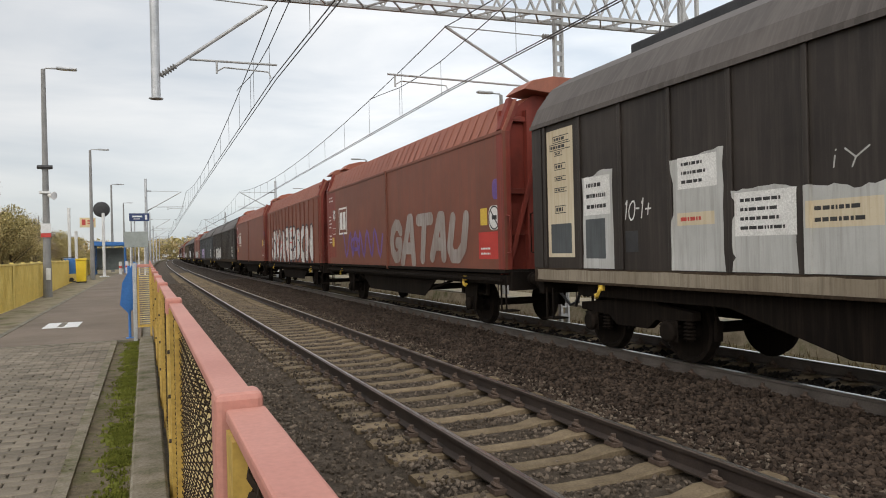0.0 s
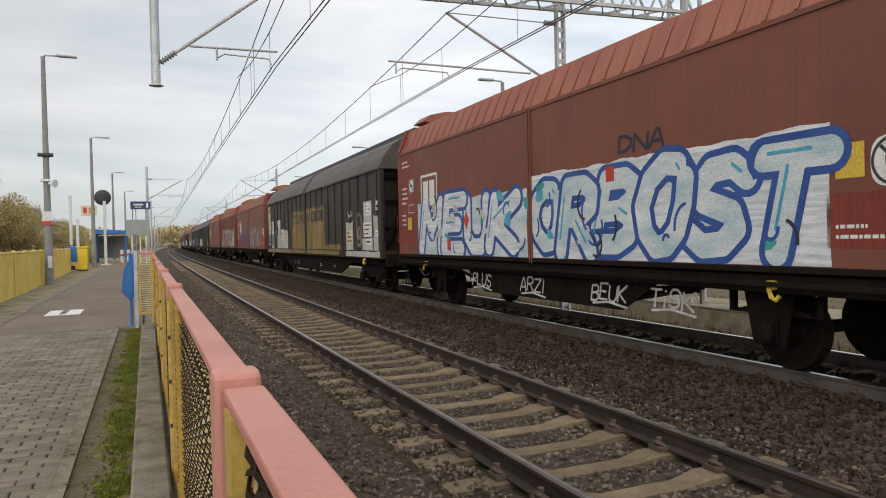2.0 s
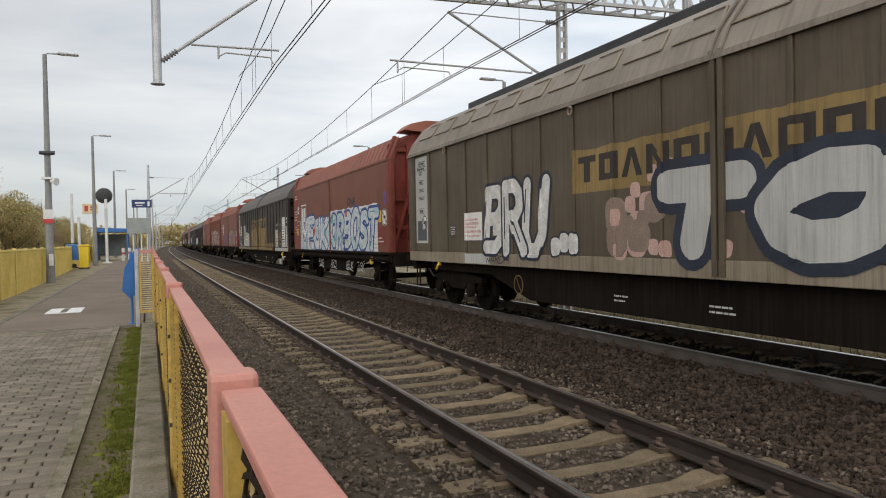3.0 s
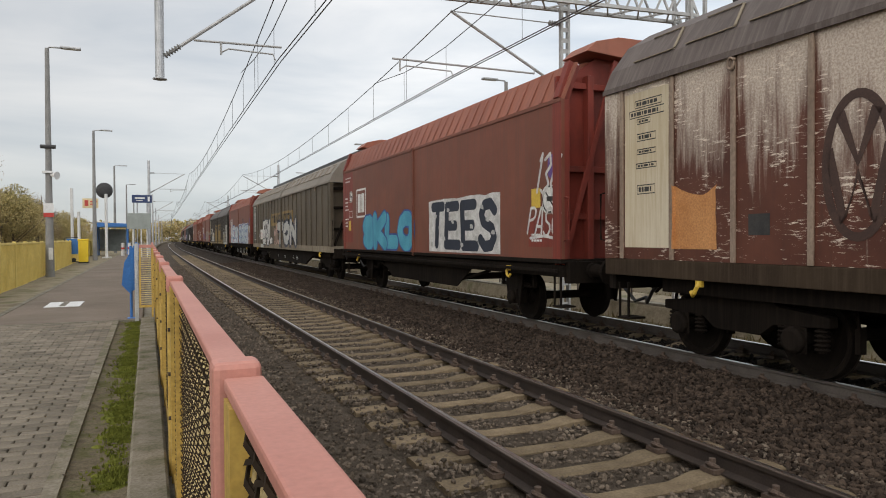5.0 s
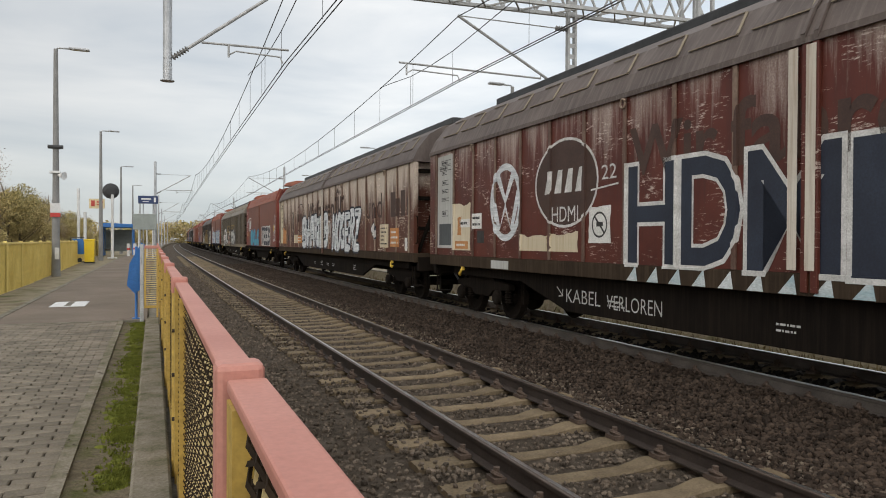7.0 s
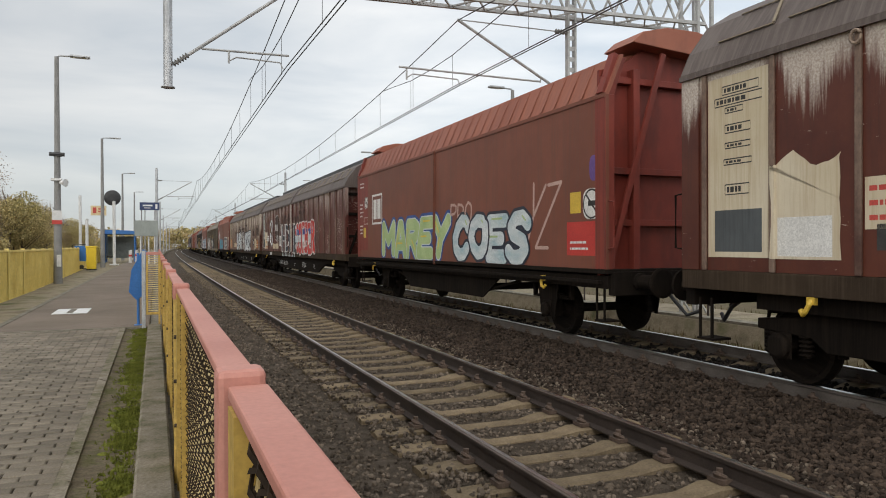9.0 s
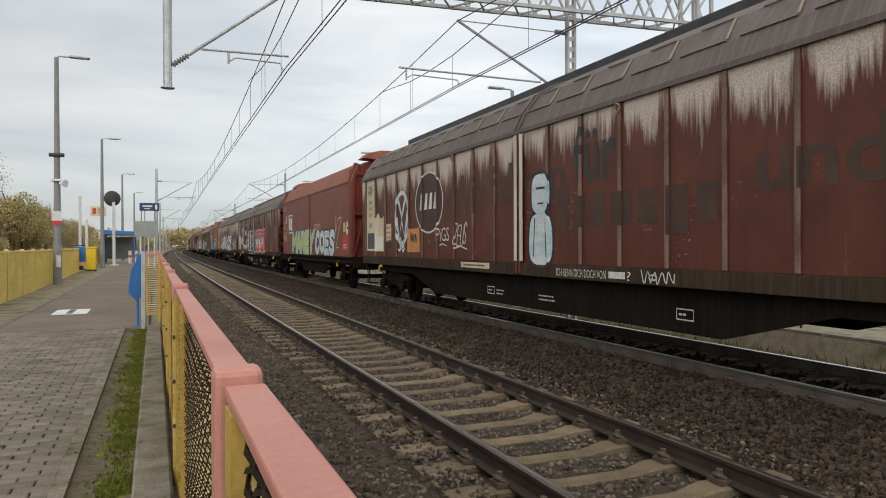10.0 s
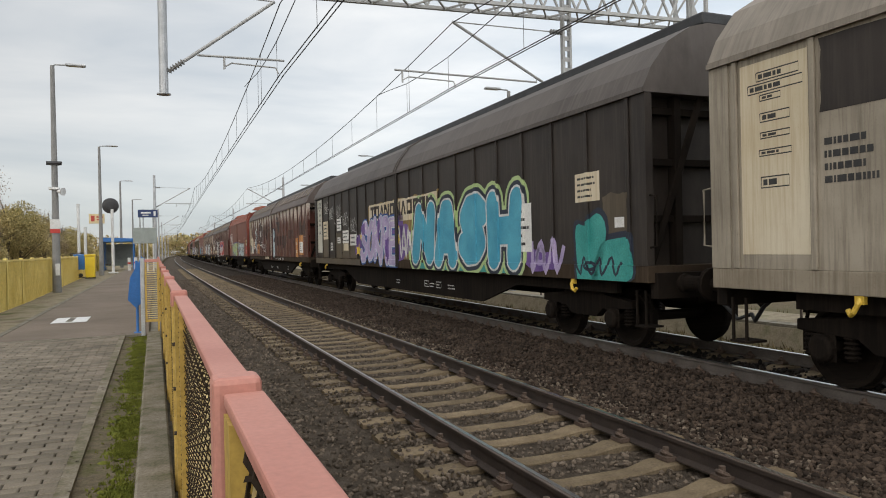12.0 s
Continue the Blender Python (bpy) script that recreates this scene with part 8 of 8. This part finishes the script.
def foliage(n, centre, radii, size, seed, shell=0.45):
    """Many small leaf blades in an uneven crown."""
    g = np.random.default_rng(seed)
    lobes = np.clip(g.normal(0, 0.45, (9, 3)), -0.6, 0.6) * radii + centre
    pick = g.integers(0, 9, n)
    d = g.normal(0, 1, (n, 3))
    d /= np.linalg.norm(d, axis=1)[:, None]
    p = lobes[pick] + d * radii * 0.42 * (shell + (1 - shell) * g.uniform(0, 1, (n, 1)))
    a, b3 = g.normal(0, 1, (n, 3)), g.normal(0, 1, (n, 3))
    a /= np.linalg.norm(a, axis=1)[:, None]
    b3 /= np.linalg.norm(b3, axis=1)[:, None]
    s = size * g.uniform(0.5, 1.3, (n, 1))
    v = np.stack([p - a * s, p + b3 * s * 0.7, p + a * s, p - b3 * s * 0.7], 1).reshape(-1, 3)
    f = (np.arange(n) * 4)[:, None] + np.array([[0, 1, 2, 3]])
    return v.tolist(), f.tolist()


def tree(name, label, height, seed, leaves, leaf_size, bare=False, spread=0.33):
    t = thing(name, label, "tree", group="trees behind the fence")
    r = random.Random(seed)
    trunk = Shape().tube([(0, 0, -0.3), (r.uniform(-0.1, 0.1), 0, height * 0.3), (r.uniform(-0.3, 0.3), r.uniform(-0.2, 0.2), height * 0.62), (r.uniform(-0.4, 0.4), 0, height * 0.92)], height * 0.022, 8, height * 0.004)
    for k in range(14 if not bare else 30):
        z = height * r.uniform(0.25, 0.85)
        a = r.uniform(0, 6.28)
        ln = height * spread * r.uniform(0.5, 1.0) * (1.15 - z / height)
        mid = (math.cos(a) * ln * 0.5, math.sin(a) * ln * 0.5, z + ln * 0.35)
        end = (math.cos(a + 0.3) * ln, math.sin(a + 0.3) * ln, z + ln * 0.9)
        trunk.tube([(0, 0, z), mid, end], height * 0.007, 5, height * 0.0015)
        for q in range(4):
            b3 = Vector(mid).lerp(Vector(end), r.random())
            trunk.tube([b3, b3 + Vector((r.uniform(-1, 1), r.uniform(-1, 1), r.uniform(0.2, 1.2))) * height * 0.07], height * 0.002, 4, height * 0.0006)
    part("trunk", trunk, M_BARK, t, "brown trunk with forked limbs")
    v, f = foliage(leaves, np.array([0, 0, height * 0.62]), np.array([height * spread, height * spread, height * 0.36]), leaf_size, seed)
    me = bpy.data.meshes.new("crown")
    me.from_pydata(v, [], f)
    me.materials.append(M_TWIG if bare else M_LEAF)
    part("crown", me, None, t, "sparse bare twigs" if bare else "thin brownish-green autumn leaves")
    return t


protos = [tree("tree", "half-bare autumn tree with thin olive-brown leaves", 7.0, 1, 15000, 0.065),
          tree("tree", "half-bare autumn tree with thin olive-brown leaves", 6.0, 2, 15000, 0.06, False, 0.42),
          tree("tree", "bare grey-brown tree with fine twigs", 8.0, 3, 5000, 0.04, True),
          tree("tree", "low olive-green autumn bush", 4.0, 4, 12000, 0.055, False, 0.55)]
spots = []
r = random.Random(21)
for k in range(90):
    y = 24 + 150 * (k / 90) + r.uniform(-3, 3)
    row = k % 3
    spots.append((-10.2 - row * 3.6 - 0.04 * y + r.uniform(-1.6, 1.0), y, r.choice((0, 1, 1, 2, 3, 3)), r.uniform(0.75, 1.15)))
for k in range(70):
    y = 34 + 1.9 * k
    spots.append((-13.0 - 0.07 * y + r.uniform(-7.0, 1.5), y, r.choice((0, 2, 2, 1, 0)), r.uniform(0.85, 1.35)))
for k in range(26):
    spots.append((r.uniform(14, 24) + 0.02 * k, 95 + 9 * k + r.uniform(-3, 3), r.choice((0, 0, 1, 2)), r.uniform(0.8, 1.2)))
for k in range(22):
    spots.append((r.uniform(-22, -4), 250 + r.uniform(0, 90), r.choice((0, 1, 3)), r.uniform(0.6, 1.0)))
spots += [(11.5, 158, 1, 1.35), (14.0, 160, 0, 1.6), (17.0, 168, 1, 1.5), (20.5, 182, 0, 1.5)]
for i, (x, y, k, s) in enumerate(spots):
    ang = r.uniform(0, 360)
    m = pose(x, y, -0.85, 0, 0, ang)
    if i < 4:
        ob = protos[i]
        ob.matrix_basis = m @ Matrix.Diagonal((s, s, s, 1))
    else:
        ob = copy_thing(protos[k], m)
        ob.scale = (s, s, s)

# scrub and distant woods
v, f = [], []
for k in range(120):
    y = 10 + 1.2 * k
    a, b3 = foliage(700, np.array([-8.9 - 0.05 * y + r.uniform(-0.8, 0.6), y, 0.3]), np.array([1.1, 1.4, 1.0]), 0.06, 500 + k)
    o = len(v)
    v += a
    f += [[q + o for q in face] for face in b3]
me = bpy.data.meshes.new("scrub")
me.from_pydata(v, [], f)
me.materials.append(M_LEAF)
tagged(new("scrub", me), "dense olive-brown scrub behind the yellow fence", "bushes", kind="stuff")
v, f = [], []
for k in range(150):
    side = k % 3
    if side == 0:
        c = (-28 - r.uniform(0, 60), 40 + 3.2 * k, 2.5)
    elif side == 1:
        c = (38 + r.uniform(0, 60), -60 + 3.5 * k, 3.0)
    else:
        c = (-90 + 1.6 * k, 360 + r.uniform(0, 60), 5.0)
    a, b3 = foliage(1300, np.array(c), np.array([7.0, 7.0, 5.0 if side < 2 else 6.5]), 0.28 if side < 2 else 0.6, 900 + k)
    o = len(v)
    v += a
    f += [[q + o for q in face] for face in b3]
me = bpy.data.meshes.new("distant_woods")
me.from_pydata(v, [], f)
me.materials.append(M_LEAF)
tagged(new("distant_woods", me), "distant brown-green autumn woods", "woods", kind="stuff")
v, f = [], []
g = np.random.default_rng(33)
for k in range(9000):
    x, y, a, h = g.uniform(7.2, 16), g.uniform(-4, 40), g.uniform(0, 6.28), g.uniform(0.06, 0.22)
    s = 0.02
    o = len(v)
    v += [(x - s * math.cos(a), y - s * math.sin(a), -0.8), (x + s * math.cos(a), y + s * math.sin(a), -0.8), (x + g.normal(0, 0.05), y + g.normal(0, 0.05), -0.8 + h)]
    f.append((o, o + 1, o + 2))
me = bpy.data.meshes.new("dry_grass")
me.from_pydata(v, [], f)
me.materials.append(grainy("dry_grass", (0.085, 0.064, 0.030), (0.15, 0.115, 0.058), 0.5, 9.0, 0.95, bump=0, island=0.4))
tagged(new("dry_grass", me), "dry yellowish grass beyond the tracks", "grass", kind="stuff")


# ---- what moves ----
def motions():
    for w, start, L in TRAIN.values():
        rows = []
        for k in range(13):
            y = start + SPEED * k
            rows.append((k, pose(TRACK_2 + bend(y), y, 0, 0, 0, -math.degrees(y / RADIUS))))
        walk(w, rows)
    turn = math.degrees(SPEED / 0.46) / FPS
    for ob, y in WHEELS:
        walk(ob, [(i / FPS, pose(0, y, 0.46, -turn * i)) for i in range(12 * FPS + 1)])


motions()
